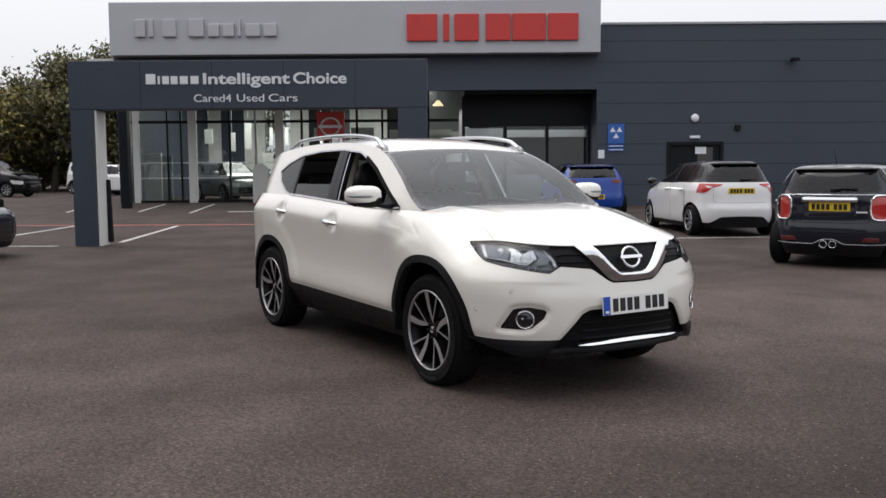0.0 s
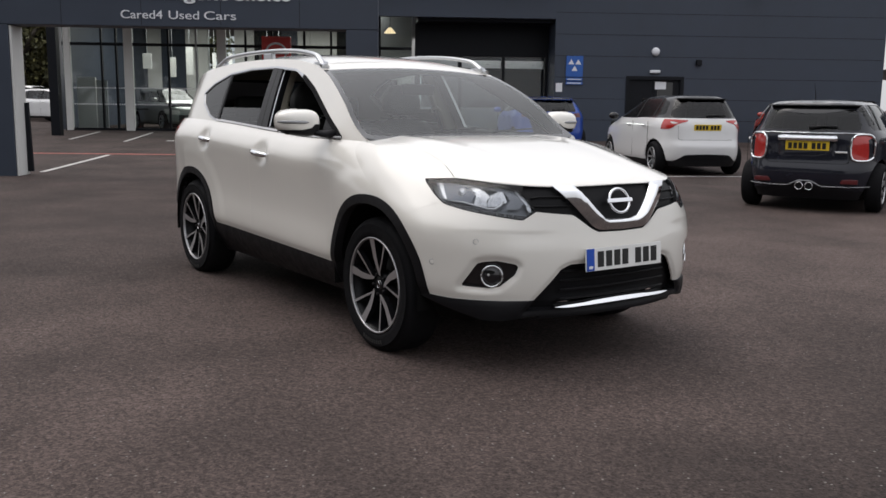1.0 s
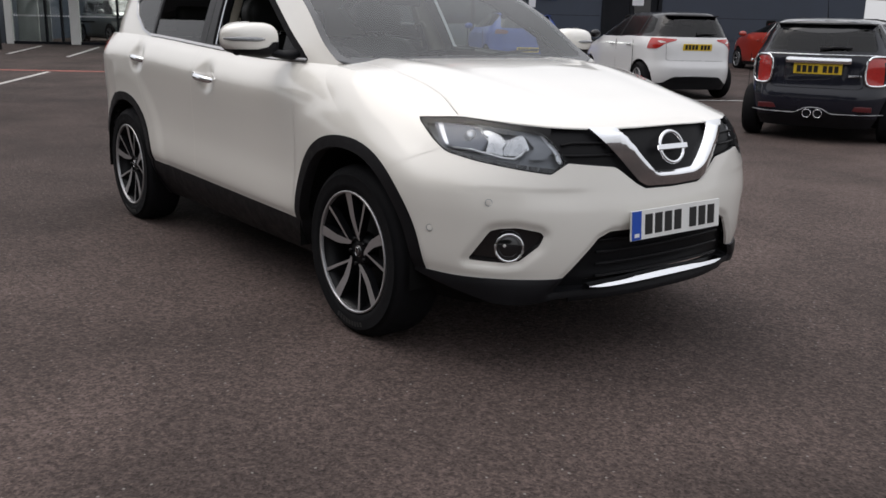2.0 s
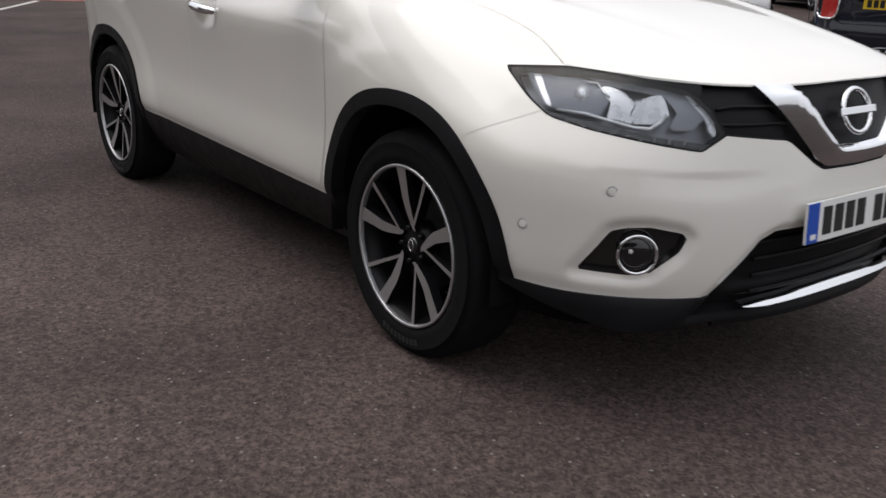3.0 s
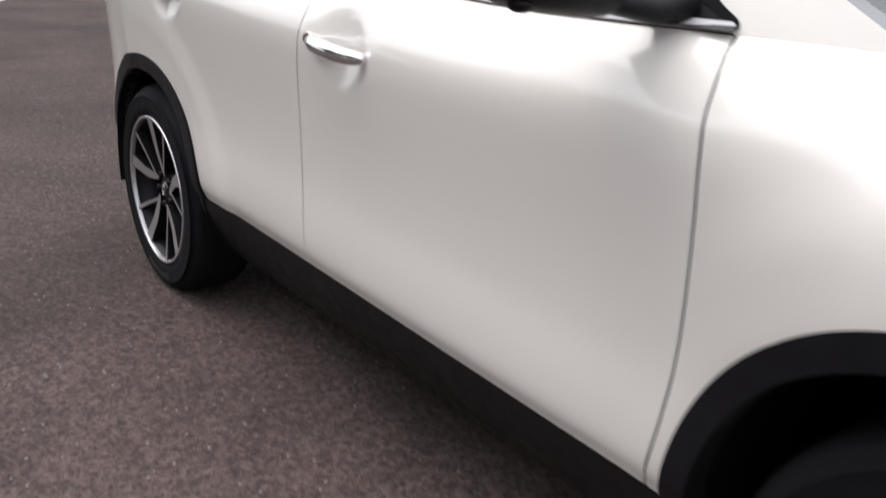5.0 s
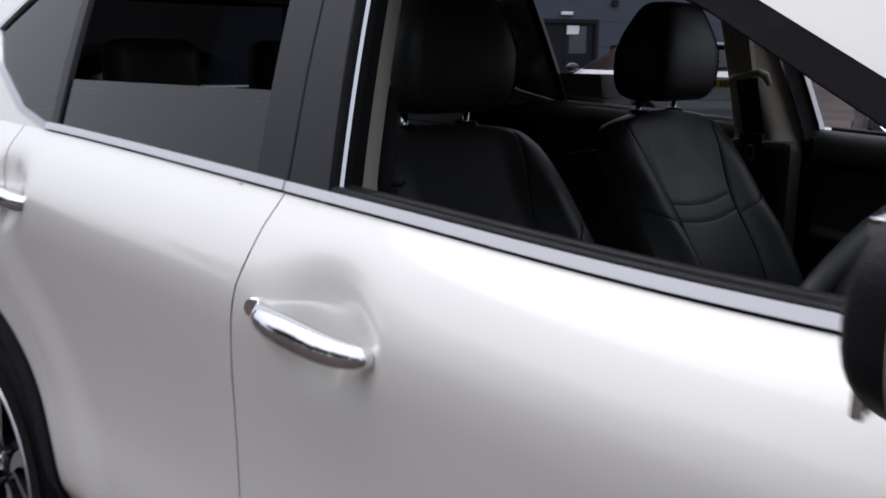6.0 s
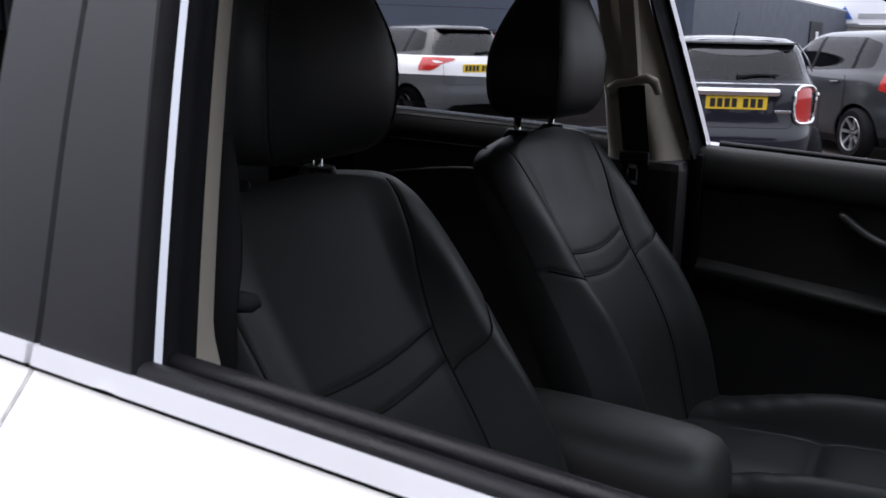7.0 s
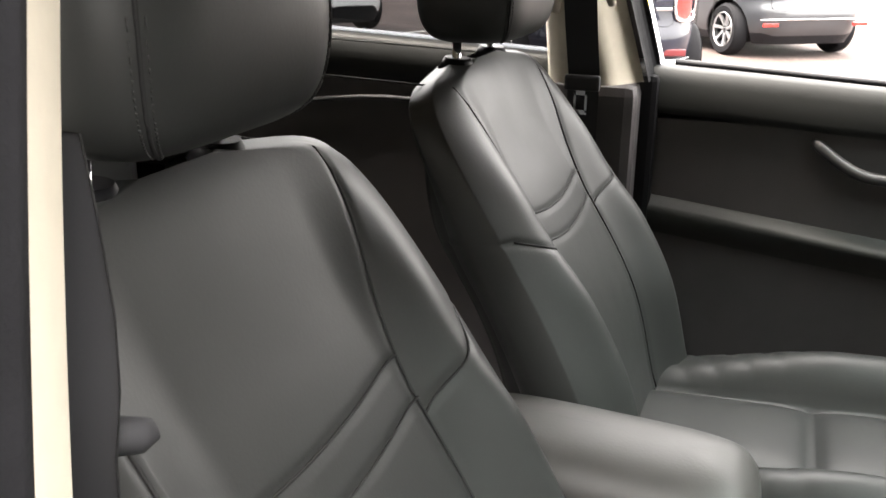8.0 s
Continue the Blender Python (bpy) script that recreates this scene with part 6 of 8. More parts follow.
def front_seat(y0, label, left):
    """A leather bucket seat: cushion, bolstered back with seams, headrest on two posts."""
    seat = thing("car_seat", label, "seat", Matrix.Translation((0, y0, 0)), "front seats")
    s = Skin()
    n, rows = 150, []
    zs = [0.60 + 0.603 * (k / 160) for k in range(161)]
    for z in zs:
        w, x = curve(BACK_W, z), curve(BACK_X, z)
        t = 0.15 - 0.09 * smoothstep(0.95, 1.2, z)
        row = []
        for k in range(n + 1):
            u = -1 + 2 * k / n
            y = w * u
            row.append((x + seat_front(y, z, w, left), y, z))
        for k in range(1, n):
            u = 1 - 2 * k / n
            e = (1 - abs(u) ** 3) ** 0.5
            row.append((x + seat_front(w * u, z, w, left) - 0.02 - t * e, w * u, z - (0.02 + 0.05 * smoothstep(1.08, 1.2, z)) * e))
        row.append(row[0])
        rows.append(row)
    s.grid(rows)
    s.normals()
    back = s.panel("backrest", s.faces, LEATHER, seat, thick=0)

    def on_front(y, z, out=0.0015):
        w = curve(BACK_W, z)
        return Vector((curve(BACK_X, z) + seat_front(y, z, w, left) + out, y, z))

    for d in (1, -1):
        half = 0.130 if d > 0 else left
        for path in ([(d * (half + (0.182 - half) * smoothstep(0.97, 1.19, z)), z) for z in [0.64 + 0.02 * k for k in range(29)]],
                     [(d * (half + 0.001 + (0.258 - half) * k / 12), 0.957 + 0.050 * (k / 12) ** 0.9) for k in range(13)]):
            bm = bmesh.new()
            tube(bm, [on_front(y, z) for y, z in path], 0.0015, n=6)
            part("seam", bm, SEAM, back)
    for z0, r in ((0.995, 0.0015), (0.958, 0.0013)):
        bm = bmesh.new()
        tube(bm, [on_front(-left - 0.002 + (left + 0.134) * k / 24, z0 + 0.013 * (k / 12 - 1) ** 2) for k in range(25)], r, n=6)
        part("seam", bm, SEAM, back)
    # headrest: broad and thick, narrower at its top
    def on_rest(a, b, out=0.0):
        cx, cy, cz = math.cos(a) * math.cos(b), math.cos(a) * math.sin(b), math.sin(a)
        e = lambda q, p: math.copysign(abs(q) ** p, q)
        z = 0.112 * e(cz, 0.52)
        x = (0.069 - 0.026 * smoothstep(-0.02, 0.112, z)) * e(cx, 0.50) + 0.030 * z + (0.012 * (1 - cy * cy) if cx > 0 else 0.0)
        y = (0.147 - 0.046 * smoothstep(-0.01, 0.112, z)) * e(cy, 0.40)
        return Vector((-1.690 + x * (1 + out), y * (1 + out), 1.337 + z))

    bm = bmesh.new()
    grid = [[bm.verts.new(on_rest(math.pi * (i / 32 - 0.5), 2 * math.pi * j / 56)) for j in range(56)] for i in range(33)]
    for a, b in zip(grid, grid[1:]):
        for j in range(56):
            bm.faces.new((a[j], a[(j + 1) % 56], b[(j + 1) % 56], b[j])).smooth = True
    bmesh.ops.remove_doubles(bm, verts=bm.verts, dist=1e-5)
    bmesh.ops.recalc_face_normals(bm, faces=bm.faces)
    rest = part("headrest", bm, LEATHER, seat, "black leather headrest")
    for d in (1, -1):
        bm = bmesh.new()
        tube(bm, [on_rest(-1.25 + 2.5 * k / 30, d * 0.60, 0.004) for k in range(31)], 0.0016, n=5)
        part("seam", bm, SEAM, rest)
        for side in (0.53, 0.68):
            bm = bmesh.new()
            for k in range(46):
                a = -1.15 + 2.3 * k / 46
                tube(bm, [on_rest(a, d * side, 0.006), on_rest(a + 0.028, d * side, 0.006)], 0.0009, n=4)
            part("stitching", bm, STITCH, rest, "row of grey stitches")
        bm = bmesh.new()
        rod(bm, (-1.711, d * 0.078, 1.16), (-1.708, d * 0.078, 1.235), 0.0065, n=12)
        post = part("headrest_post", bm, CHROME, seat, "chrome headrest post")
        bm = bmesh.new()
        rod(bm, (-1.708, d * 0.078, 1.190), (-1.707, d * 0.078, 1.206), 0.027, 0.019, n=20)
        part("collar", bm, GRILLE_BLACK, post)
    # cushion
    s2 = Skin()
    rows = []
    for i in [q / 2 for q in range(61)]:
        x = -1.50 + 0.56 * i / 30
        row = []
        for k in range(73):
            u = -1 + 2 * k / 72
            y = 0.265 * u
            z = 0.634 + 0.03 * (i / 30) - 0.22 * max(0, i / 30 - 0.86) ** 1.6 * 4
            if abs(u) < 0.46:
                pad = (x + 1.335) / 0.165 if x < -1.17 else (x + 1.04) / 0.13
                z += 0.024 * max(0.0, 1 - abs(u / 0.46) ** 3.5) ** 0.6 * max(0.0, 1 - min(1, abs(pad)) ** 5) ** 0.6
            else:
                t = (abs(u) - 0.46) / 0.54
                z += (0.030 + 0.048 * smoothstep(-1.45, -1.12, x)) * math.sin(math.pi * min(1, t * 0.86) ** 0.75) - 0.035 * max(0, t - 0.8) * 5
                z -= 0.0045 * max(0.0, math.sin(x * 120 + 60 * y)) ** 4 * smoothstep(-1.44, -1.40, x) * smoothstep(-1.16, -1.24, x) * math.sin(math.pi * t)
            row.append((x, y, z))
        rows.append(row)
    full = [[(r[0][0], r[0][1], 0.46)] + [r[0]] + r + [r[-1]] + [(r[-1][0], r[-1][1], 0.46)] for r in rows]
    full.append([(p[0] + 0.0, p[1], min(p[2], 0.46)) for p in full[-1]])
    s2.grid(full)
    s2.normals()
    cushion = s2.panel("cushion", s2.faces, LEATHER, seat, thick=0)
    for path in [[(-1.17, -0.122 + 0.0203 * k) for k in range(13)]] + [[(-1.46 + 0.04 * k, d * 0.122) for k in range(13)] for d in (1, -1)]:
        bm = bmesh.new()
        tube(bm, [(x, y, 0.6345 + 0.03 * (x + 1.50) / 0.56 - 0.22 * max(0, (x + 1.50) / 0.56 - 0.86) ** 1.6 * 4) for x, y in path], 0.0022, n=6)
        part("seam", bm, SEAM, cushion)
    bm = bmesh.new()
    box(bm, -1.5, -1.1, -0.2, 0.2, 0.31, 0.46, 0.02)
    part("seat_base", bm, CABIN_BLACK, seat)
    for sgn in (1, -1):
        bm = bmesh.new()
        box(bm, -1.49, -1.43, sgn * 0.285 - 0.012, sgn * 0.285 + 0.012, 0.66, 0.72, 0.006)
        part("buckle", bm, CABIN_BLACK, seat)
    return seat


front_seat(-0.388, "black leather driver's seat with headrest beside the open window", 0.190)
front_seat(0.352, "black leather passenger seat with headrest and stitched seams", 0.130)

# centre console with padded lid
console = thing("centre_console", "black centre console with a padded brown-black armrest", "console")
bm = bmesh.new()
rings = []
for z, inset in ((0.742, 0.016), (0.748, 0.005), (0.765, 0.0), (0.795, 0.001), (0.816, 0.006), (0.832, 0.016), (0.842, 0.032), (0.847, 0.055), (0.849, 0.080)):
    ring = []
    for k in range(64):
        a = 2 * math.pi * k / 64
        c, q = math.cos(a), math.sin(a)
        rr = (abs(c) ** 5 + abs(q) ** 5) ** -0.2
        x, y = -1.421 + (0.180 - inset) * rr * c, -0.0375 + (0.0895 - inset) * rr * q
        ring.append(bm.verts.new((x, y, z - 0.006 * smoothstep(-1.52, -1.24, x))))
    rings.append(ring)
for a, b in zip(rings, rings[1:]):
    for k in range(64):
        bm.faces.new((a[k], a[(k + 1) % 64], b[(k + 1) % 64], b[k]))
bm.faces.new(rings[-1])
bm.faces.new(rings[0][::-1])
part("armrest_lid", bm, ARMREST, console, "padded brown-black leather lid", smooth=True)
bm = bmesh.new()
box(bm, -1.58, -1.27, -0.11, 0.04, 0.31, 0.722, 0.015)
part("bin", bm, CABIN_BLACK, console)
bm = bmesh.new()
box(bm, -1.265, -0.55, -0.10, 0.05, 0.31, 0.62, 0.03)
part("tunnel", bm, CABIN_BLACK, console)

# floor and dashboard
bm = bmesh.new()
box(bm, -3.2, -0.35, -0.74, 0.74, 0.312, 0.335, 0.005)
part("cabin_floor", bm, CABIN_BLACK, suv, "black cabin carpet")
s = Skin()
prof = [(-0.42, 1.085), (-0.55, 1.105), (-0.66, 1.10), (-0.74, 1.06), (-0.77, 0.98), (-0.74, 0.80), (-0.70, 0.60), (-0.55, 0.45)]
rows = [[(x - 0.03 * math.cos(y * 2.2), y, z + 0.02 * math.exp(-((y + 0.38) / 0.16) ** 2) * (z > 1.0)) for x, z in prof] for y in [-0.74 + 0.04 * k for k in range(38)]]
s.grid(rows)
s.normals()
s.panel("dashboard", s.faces, CABIN_BLACK, suv, "black dashboard", thick=0)
wheel_hub = Vector((-0.98, -0.385, 0.98))
q = Vector((-0.90, 0, 0.42)).to_track_quat("Z", "Y").to_matrix()
bm = bmesh.new()
tube(bm, [wheel_hub + q @ Vector((0.185 * math.cos(a), 0.185 * math.sin(a), 0)) for a in [k * math.pi / 20 for k in range(40)]], 0.015, n=10, closed=True)
for a in (0.0, math.pi, -math.pi / 2):
    tube(bm, [wheel_hub, wheel_hub + q @ Vector((0.18 * math.sin(a), 0.18 * math.cos(a), 0))], 0.018, n=8)
tube(bm, [wheel_hub, wheel_hub + Vector((0.25, 0, -0.10))], 0.035, n=10)
part("steering_wheel", bm, CABIN_BLACK, suv, "black steering wheel")
bm = bmesh.new()
box(bm, -0.02, 0.02, -0.12, 0.12, -0.035, 0.035, 0.012, m=pose(-0.93, 0.0, 1.405, 0, 12, 0))
tube(bm, [(-0.93, 0, 1.42), (-0.92, 0, 1.50)], 0.012, n=8)
part("cabin_mirror", bm, CABIN_BLACK, suv, "black interior mirror")

# rear bench
bench = thing("rear_bench", "black leather rear bench seat with three headrests", "seat")
bm = bmesh.new()
box(bm, -2.75, -2.58, -0.66, 0.66, 0.55, 1.16, 0.05, m=pose(0, 0, 0, 0, 0, 0))
part("bench_back", bm, LEATHER, bench, smooth=True)
bm = bmesh.new()
box(bm, -2.62, -2.05, -0.66, 0.66, 0.40, 0.68, 0.05)
part("bench_cushion", bm, LEATHER, bench, smooth=True)
for y in (-0.42, 0.0, 0.42):
    bm = bmesh.new()
    box(bm, -2.74, -2.64, y - 0.12, y + 0.12, 1.19, 1.36, 0.04)
    tube(bm, [(-2.69, y, 1.12), (-2.69, y, 1.22)], 0.01, n=8)
    part("headrest", bm, LEATHER, bench, smooth=True)
bm = bmesh.new()
box(bm, -3.3, -2.80, -0.66, 0.66, 1.06, 1.10, 0.01)
part("parcel_shelf", bm, CABIN_BLACK, suv, "black load cover")


def door_lining(sg):
    """Inner side of the doors: padded upper roll, armrest ledge, pull handle and pocket. sg: 1 for the car's left."""
    def slab(name, x0, x1, y0, y1, z0, z1, bevel, mat=CABIN_BLACK, m=None, label=""):
        bm = bmesh.new()
        box(bm, x0, x1, min(y0 * sg, y1 * sg), max(y0 * sg, y1 * sg), z0, z1, bevel)
        return part(name, bm, mat, lining, label, smooth=bevel > 0.012)
    lining = new("door_lining")
    lining.parent = suv
    tagged(lining, "black front door lining with padded ledge")
    slab("panel", -1.575, -0.64, 0.780, 0.812, 0.36, 1.05, 0.004)
    s = Skin()
    rows = []
    for k in range(47):
        x = -1.58 + 1.10 * k / 46
        z1 = curve(TOP_Z, x) + 0.012
        prof = [(0.822, z1 - 0.006), (0.812, z1), (0.795, z1 + 0.002), (0.780, z1 - 0.006), (0.768, z1 - 0.03), (0.764, z1 - 0.07), (0.770, z1 - 0.085), (0.786, z1 - 0.088)]
        rows.append([(x, y * sg, z) for y, z in (prof if sg > 0 else prof[::-1])])
    s.grid(rows)
    s.normals()
    s.panel("upper_roll", s.faces, LEATHER, lining, thick=0)
    s = Skin()
    rows = []
    for k in range(47):
        x = -1.56 + 1.02 * k / 46
        zl = 0.885 - 0.10 * (x + 1.51)
        prof = [(0.790, zl + 0.035), (0.776, zl + 0.012), (0.764 - 0.012 * smoothstep(-1.4, -1.1, x), zl + 0.004), (0.758 - 0.012 * smoothstep(-1.4, -1.1, x), zl - 0.010), (0.766, zl - 0.04), (0.785, zl - 0.060)]
        rows.append([(x, y * sg, z) for y, z in (prof if sg > 0 else prof[::-1])])
    s.grid(rows)
    s.normals()
    s.panel("armrest_ledge", s.faces, LEATHER, lining, thick=0)
    bm = bmesh.new()
    tube(bm, [((-1.215 + 0.115 * k / 10), (0.776 - 0.012 * math.sin(math.pi * k / 20)) * sg, 1.030 - 0.058 * math.sin(math.pi * k / 20) ** 1.0) for k in range(11)] + [(-1.05, 0.764 * sg, 0.969), (-0.95, 0.768 * sg, 0.966)], [0.006] + [0.011] * 10 + [0.011, 0.006], n=8)
    part("pull_trim", bm, PULL_GREY, lining, "dark grey pull handle trim")
    bm = bmesh.new()
    tube(bm, [(-1.56 + 0.1 * k, 0.785 * sg, 0.80 - 0.012 * k) for k in range(11)], 0.004, n=6)
    part("crease", bm, SEAM, lining)
    lining2 = new("door_lining")
    lining2.parent = suv
    tagged(lining2, "black rear door lining")
    bm = bmesh.new()
    box(bm, -2.42, -1.66, min(0.79 * sg, 0.83 * sg), max(0.79 * sg, 0.83 * sg), 0.36, 1.14, 0.004)
    part("panel", bm, CABIN_BLACK, lining2)
    s = Skin()
    rows = []
    for k in range(31):
        x = -1.66 - 0.80 * k / 30
        z1 = curve(TOP_Z, x) + 0.012
        prof = [(0.822, z1 - 0.006), (0.812, z1), (0.795, z1 + 0.002), (0.775, z1 - 0.01), (0.765, z1 - 0.05), (0.786, z1 - 0.09)]
        rows.append([(x, y * sg, z) for y, z in (prof[::-1] if sg > 0 else prof)])
    s.grid(rows)
    s.normals()
    s.panel("upper_roll", s.faces, LEATHER, lining2, thick=0)
    bm = bmesh.new()
    tube(bm, [(-1.75 - 0.06 * k, 0.775 * sg, 1.02 + 0.03 * math.sin(k / 9 * math.pi)) for k in range(10)], 0.006, n=6)
    part("pull_trim", bm, PULL_GREY, lining2)


PULL_GREY = material("grey_trim_strip", (0.07, 0.07, 0.072), rough=0.35, metal=0.3)


def door_edge(z, sg):
    """Rear edge of the front door's window opening."""
    return -1.477 - 0.235 * (z - 1.165) - (0.036 if sg > 0 else 0.0)


def upright_strip(name, mat, sg, ends, z0, z1, label, parent):
    """A strip standing along the rear edge of the door opening: (offset along the car, depth from the skin) pairs."""
    s = Skin()
    rows = []
    for k in range(25):
        z = z0 + (z1 - z0) * k / 24
        row = [(door_edge(z, sg) + dx if dx > -0.5 else dx, (house_y(-1.5, z) - off) * sg, z) for dx, off in ends]
        rows.append(row if sg < 0 else row[::-1])
    s.grid(rows)
    s.normals()
    return s.panel(name, s.faces, mat, parent, label, thick=0)


def centre_pillar(sg):
    """Beige trimmed pillar between the doors, with belt, guide and dark foot. sg: 1 for the car's left."""
    pillar = new("centre_pillar")
    pillar.parent = suv
    tagged(pillar, "beige pillar trim with black seat belt")
    upright_strip("window_seal", RUBBER, sg, [(-0.002, 0.002), (0.004, 0.006), (0.005, 0.014)], 1.13, 1.53, "dark window seal", suv)
    upright_strip("window_channel", SATIN_SILVER if sg < 0 else BELT_SILVER, sg, [(0.0045, 0.014), (0.0068, 0.0195)] if sg < 0 else [(0.0195, 0.010), (0.0160, 0.030)], 1.13, 1.525, "bright window channel", suv)
    upright_strip("channel_seal", RUBBER, sg, [(0.0068, 0.0195) if sg < 0 else (0.0150, 0.0305), (0.006, 0.029 if sg < 0 else 0.032), (0.007, 0.036), (0.002, 0.040), (0.003, 0.050), (-0.002, 0.060)] + ([(-0.012, 0.068), (-0.019, 0.075)] if sg < 0 else [(-0.003, 0.092)]), 1.12, 1.525, "dark window seal", suv)
    upright_strip("pillar_trim", CLOTH_BEIGE, sg, [(dx + (0.004 if sg > 0 else 0.0), off) for dx, off in ((-0.019, 0.074), (-0.052, 0.130), (-0.066, 0.144), (-0.078, 0.151))] + [ (-1.645, 0.156), (-1.672, 0.146), (-1.685, 0.12), (-1.69, 0.05)], 1.118 if sg > 0 else 1.088, 1.525, "beige pillar trim", pillar)
    bm = bmesh.new()
    box(bm, -1.70, -1.52, min(0.69 * sg, 0.775 * sg), max(0.69 * sg, 0.775 * sg), 0.36, 1.117 if sg > 0 else 1.087, 0.02)
    part("pillar_foot", bm, CABIN_BLACK, pillar, "dark lower pillar trim")
    bm = bmesh.new()
    box(bm, -1.535, -1.490, min(0.755 * sg, 0.79 * sg), max(0.755 * sg, 0.79 * sg), 0.36, 1.13, 0.012)
    part("door_seal", bm, RUBBER, pillar, "dark door seal")
    def inner(z, off=0.160):
        return (house_y(-1.5, z) - off) * sg
    bm = bmesh.new()
    loop = ((-1.650, 0.150, 1.262, 0.008), (-1.648, 0.166, 1.274, 0.010), (-1.610, 0.172, 1.283, 0.007), (-1.590, 0.150, 1.285, 0.010))
    if sg > 0:
        loop = ((-1.656, 0.158, 1.248, 0.007), (-1.653, 0.167, 1.270, 0.010), (-1.636, 0.172, 1.279, 0.009), (-1.610, 0.172, 1.282, 0.008), (-1.578, 0.170, 1.291, 0.010), (-1.564, 0.164, 1.284, 0.010), (-1.560, 0.156, 1.262, 0.007))
    tube(bm, [(x, inner(z, off), z) for x, off, z, r in loop], [r for x, off, z, r in loop], n=10)
    part("belt_guide", bm, CLOTH_BEIGE, pillar, "pale belt guide loop")
    s = Skin()
    rows = [[(x - 0.028, inner(z, off), z), (x, inner(z, off + 0.0015), z), (x + 0.028, inner(z, off), z)] for x, off, z in (((-1.610, 0.172, 1.276), (-1.592, 0.172, 1.24), (-1.575, 0.172, 1.20), (-1.566, 0.171, 1.17), (-1.562, 0.170, 1.14), (-1.560, 0.168, 1.08), (-1.565, 0.160, 0.9), (-1.60, 0.15, 0.45)) if sg < 0 else ((-1.610, 0.172, 1.276), (-1.610, 0.170, 1.22), (-1.608, 0.168, 1.14), (-1.608, 0.168, 1.09), (-1.61, 0.16, 0.9), (-1.62, 0.15, 0.45)))]
    s.grid(rows if sg < 0 else [r[::-1] for r in rows])
    s.normals()
    s.panel("seat_belt", s.faces, BELT_CLOTH, pillar, "black seat belt webbing", thick=0.0015)
    zt = 1.125 if sg > 0 else 1.141
    yb = inner(zt, 0.178)
    bm = bmesh.new()
    if sg > 0:
        box(bm, -0.032, 0.032, -0.007, 0.007, -0.014, 0.014, 0.006, m=pose(-1.608, yb, zt))
    else:
        tube(bm, [(-1.596, yb, zt), (-1.57, yb + 0.003, zt + 0.001), (-1.552, yb + 0.010, zt - 0.002), (-1.543, yb + 0.019, zt - 0.004), (-1.540, yb + 0.025, zt - 0.003)], [0.010, 0.011, 0.010, 0.009, 0.006], n=12)
    tongue = part("belt_tongue", bm, BELT_CLOTH, pillar, "black belt tongue")
    if sg < 0:
        return
    bm = bmesh.new()
    ends = [[bm.verts.new((x, inner(z, off), z)) for x, off in ((-1.630, 0.150), (-1.626, 0.164), (-1.596, 0.164), (-1.592, 0.150))] for z in (1.280, 1.38, 1.48)]
    for lo, hi in zip(ends, ends[1:]):
        for k in range(3):
            bm.faces.new((lo[k], lo[k + 1], hi[k + 1], hi[k]))
    bm.faces.new(ends[0])
    bm.faces.new(ends[-1][::-1])
    bmesh.ops.recalc_face_normals(bm, faces=bm.faces)
    part("belt_cover", bm, CLOTH_BEIGE, pillar, "beige belt height adjuster cover")
    bm = bmesh.new()
    for p, q, c, d in ((-0.012, -0.008, -0.052, -0.014), (0.008, 0.012, -0.052, -0.014), (-0.012, 0.012, -0.056, -0.048), (-0.012, 0.012, -0.022, -0.014)):
        box(bm, p, q, -0.0012, 0.0012, c, d, 0.0, m=pose(-1.610, yb, zt))
    part("tongue_plate", bm, CHROME, tongue, "steel tongue plate")


for sg in (1, -1):
    door_lining(sg)
    centre_pillar(sg)
    bm = bmesh.new()
    tube(bm, [(-0.62 - 0.085 * k, (0.8165 - 0.0006 * k) * sg, curve(TOP_Z, -0.62 - 0.085 * k) + 0.017) for k in range(11)], 0.0085, n=10, squash=0.75)
    part("outer_sill_seal", bm, BLACK_PLASTIC, suv, "dark outer window sill seal")
    if sg > 0:
        continue
    bm = bmesh.new()
    tube(bm, [(-0.62 - 0.085 * k, 0.802 * sg, curve(TOP_Z, -0.62 - 0.085 * k) + 0.0125) for k in range(11)], 0.006, n=8, squash=0.5)
    part("window_slot", bm, DARK_VOID, suv, "black slot of the lowered window")
    bm = bmesh.new()
    tube(bm, [(-0.62 - 0.085 * k, 0.7885 * sg, curve(TOP_Z, -0.62 - 0.085 * k) + 0.0165) for k in range(11)], 0.0075, n=10, squash=0.9)
    part("inner_sill_seal", bm, BLACK_PLASTIC, suv, "dark inner window sill seal")


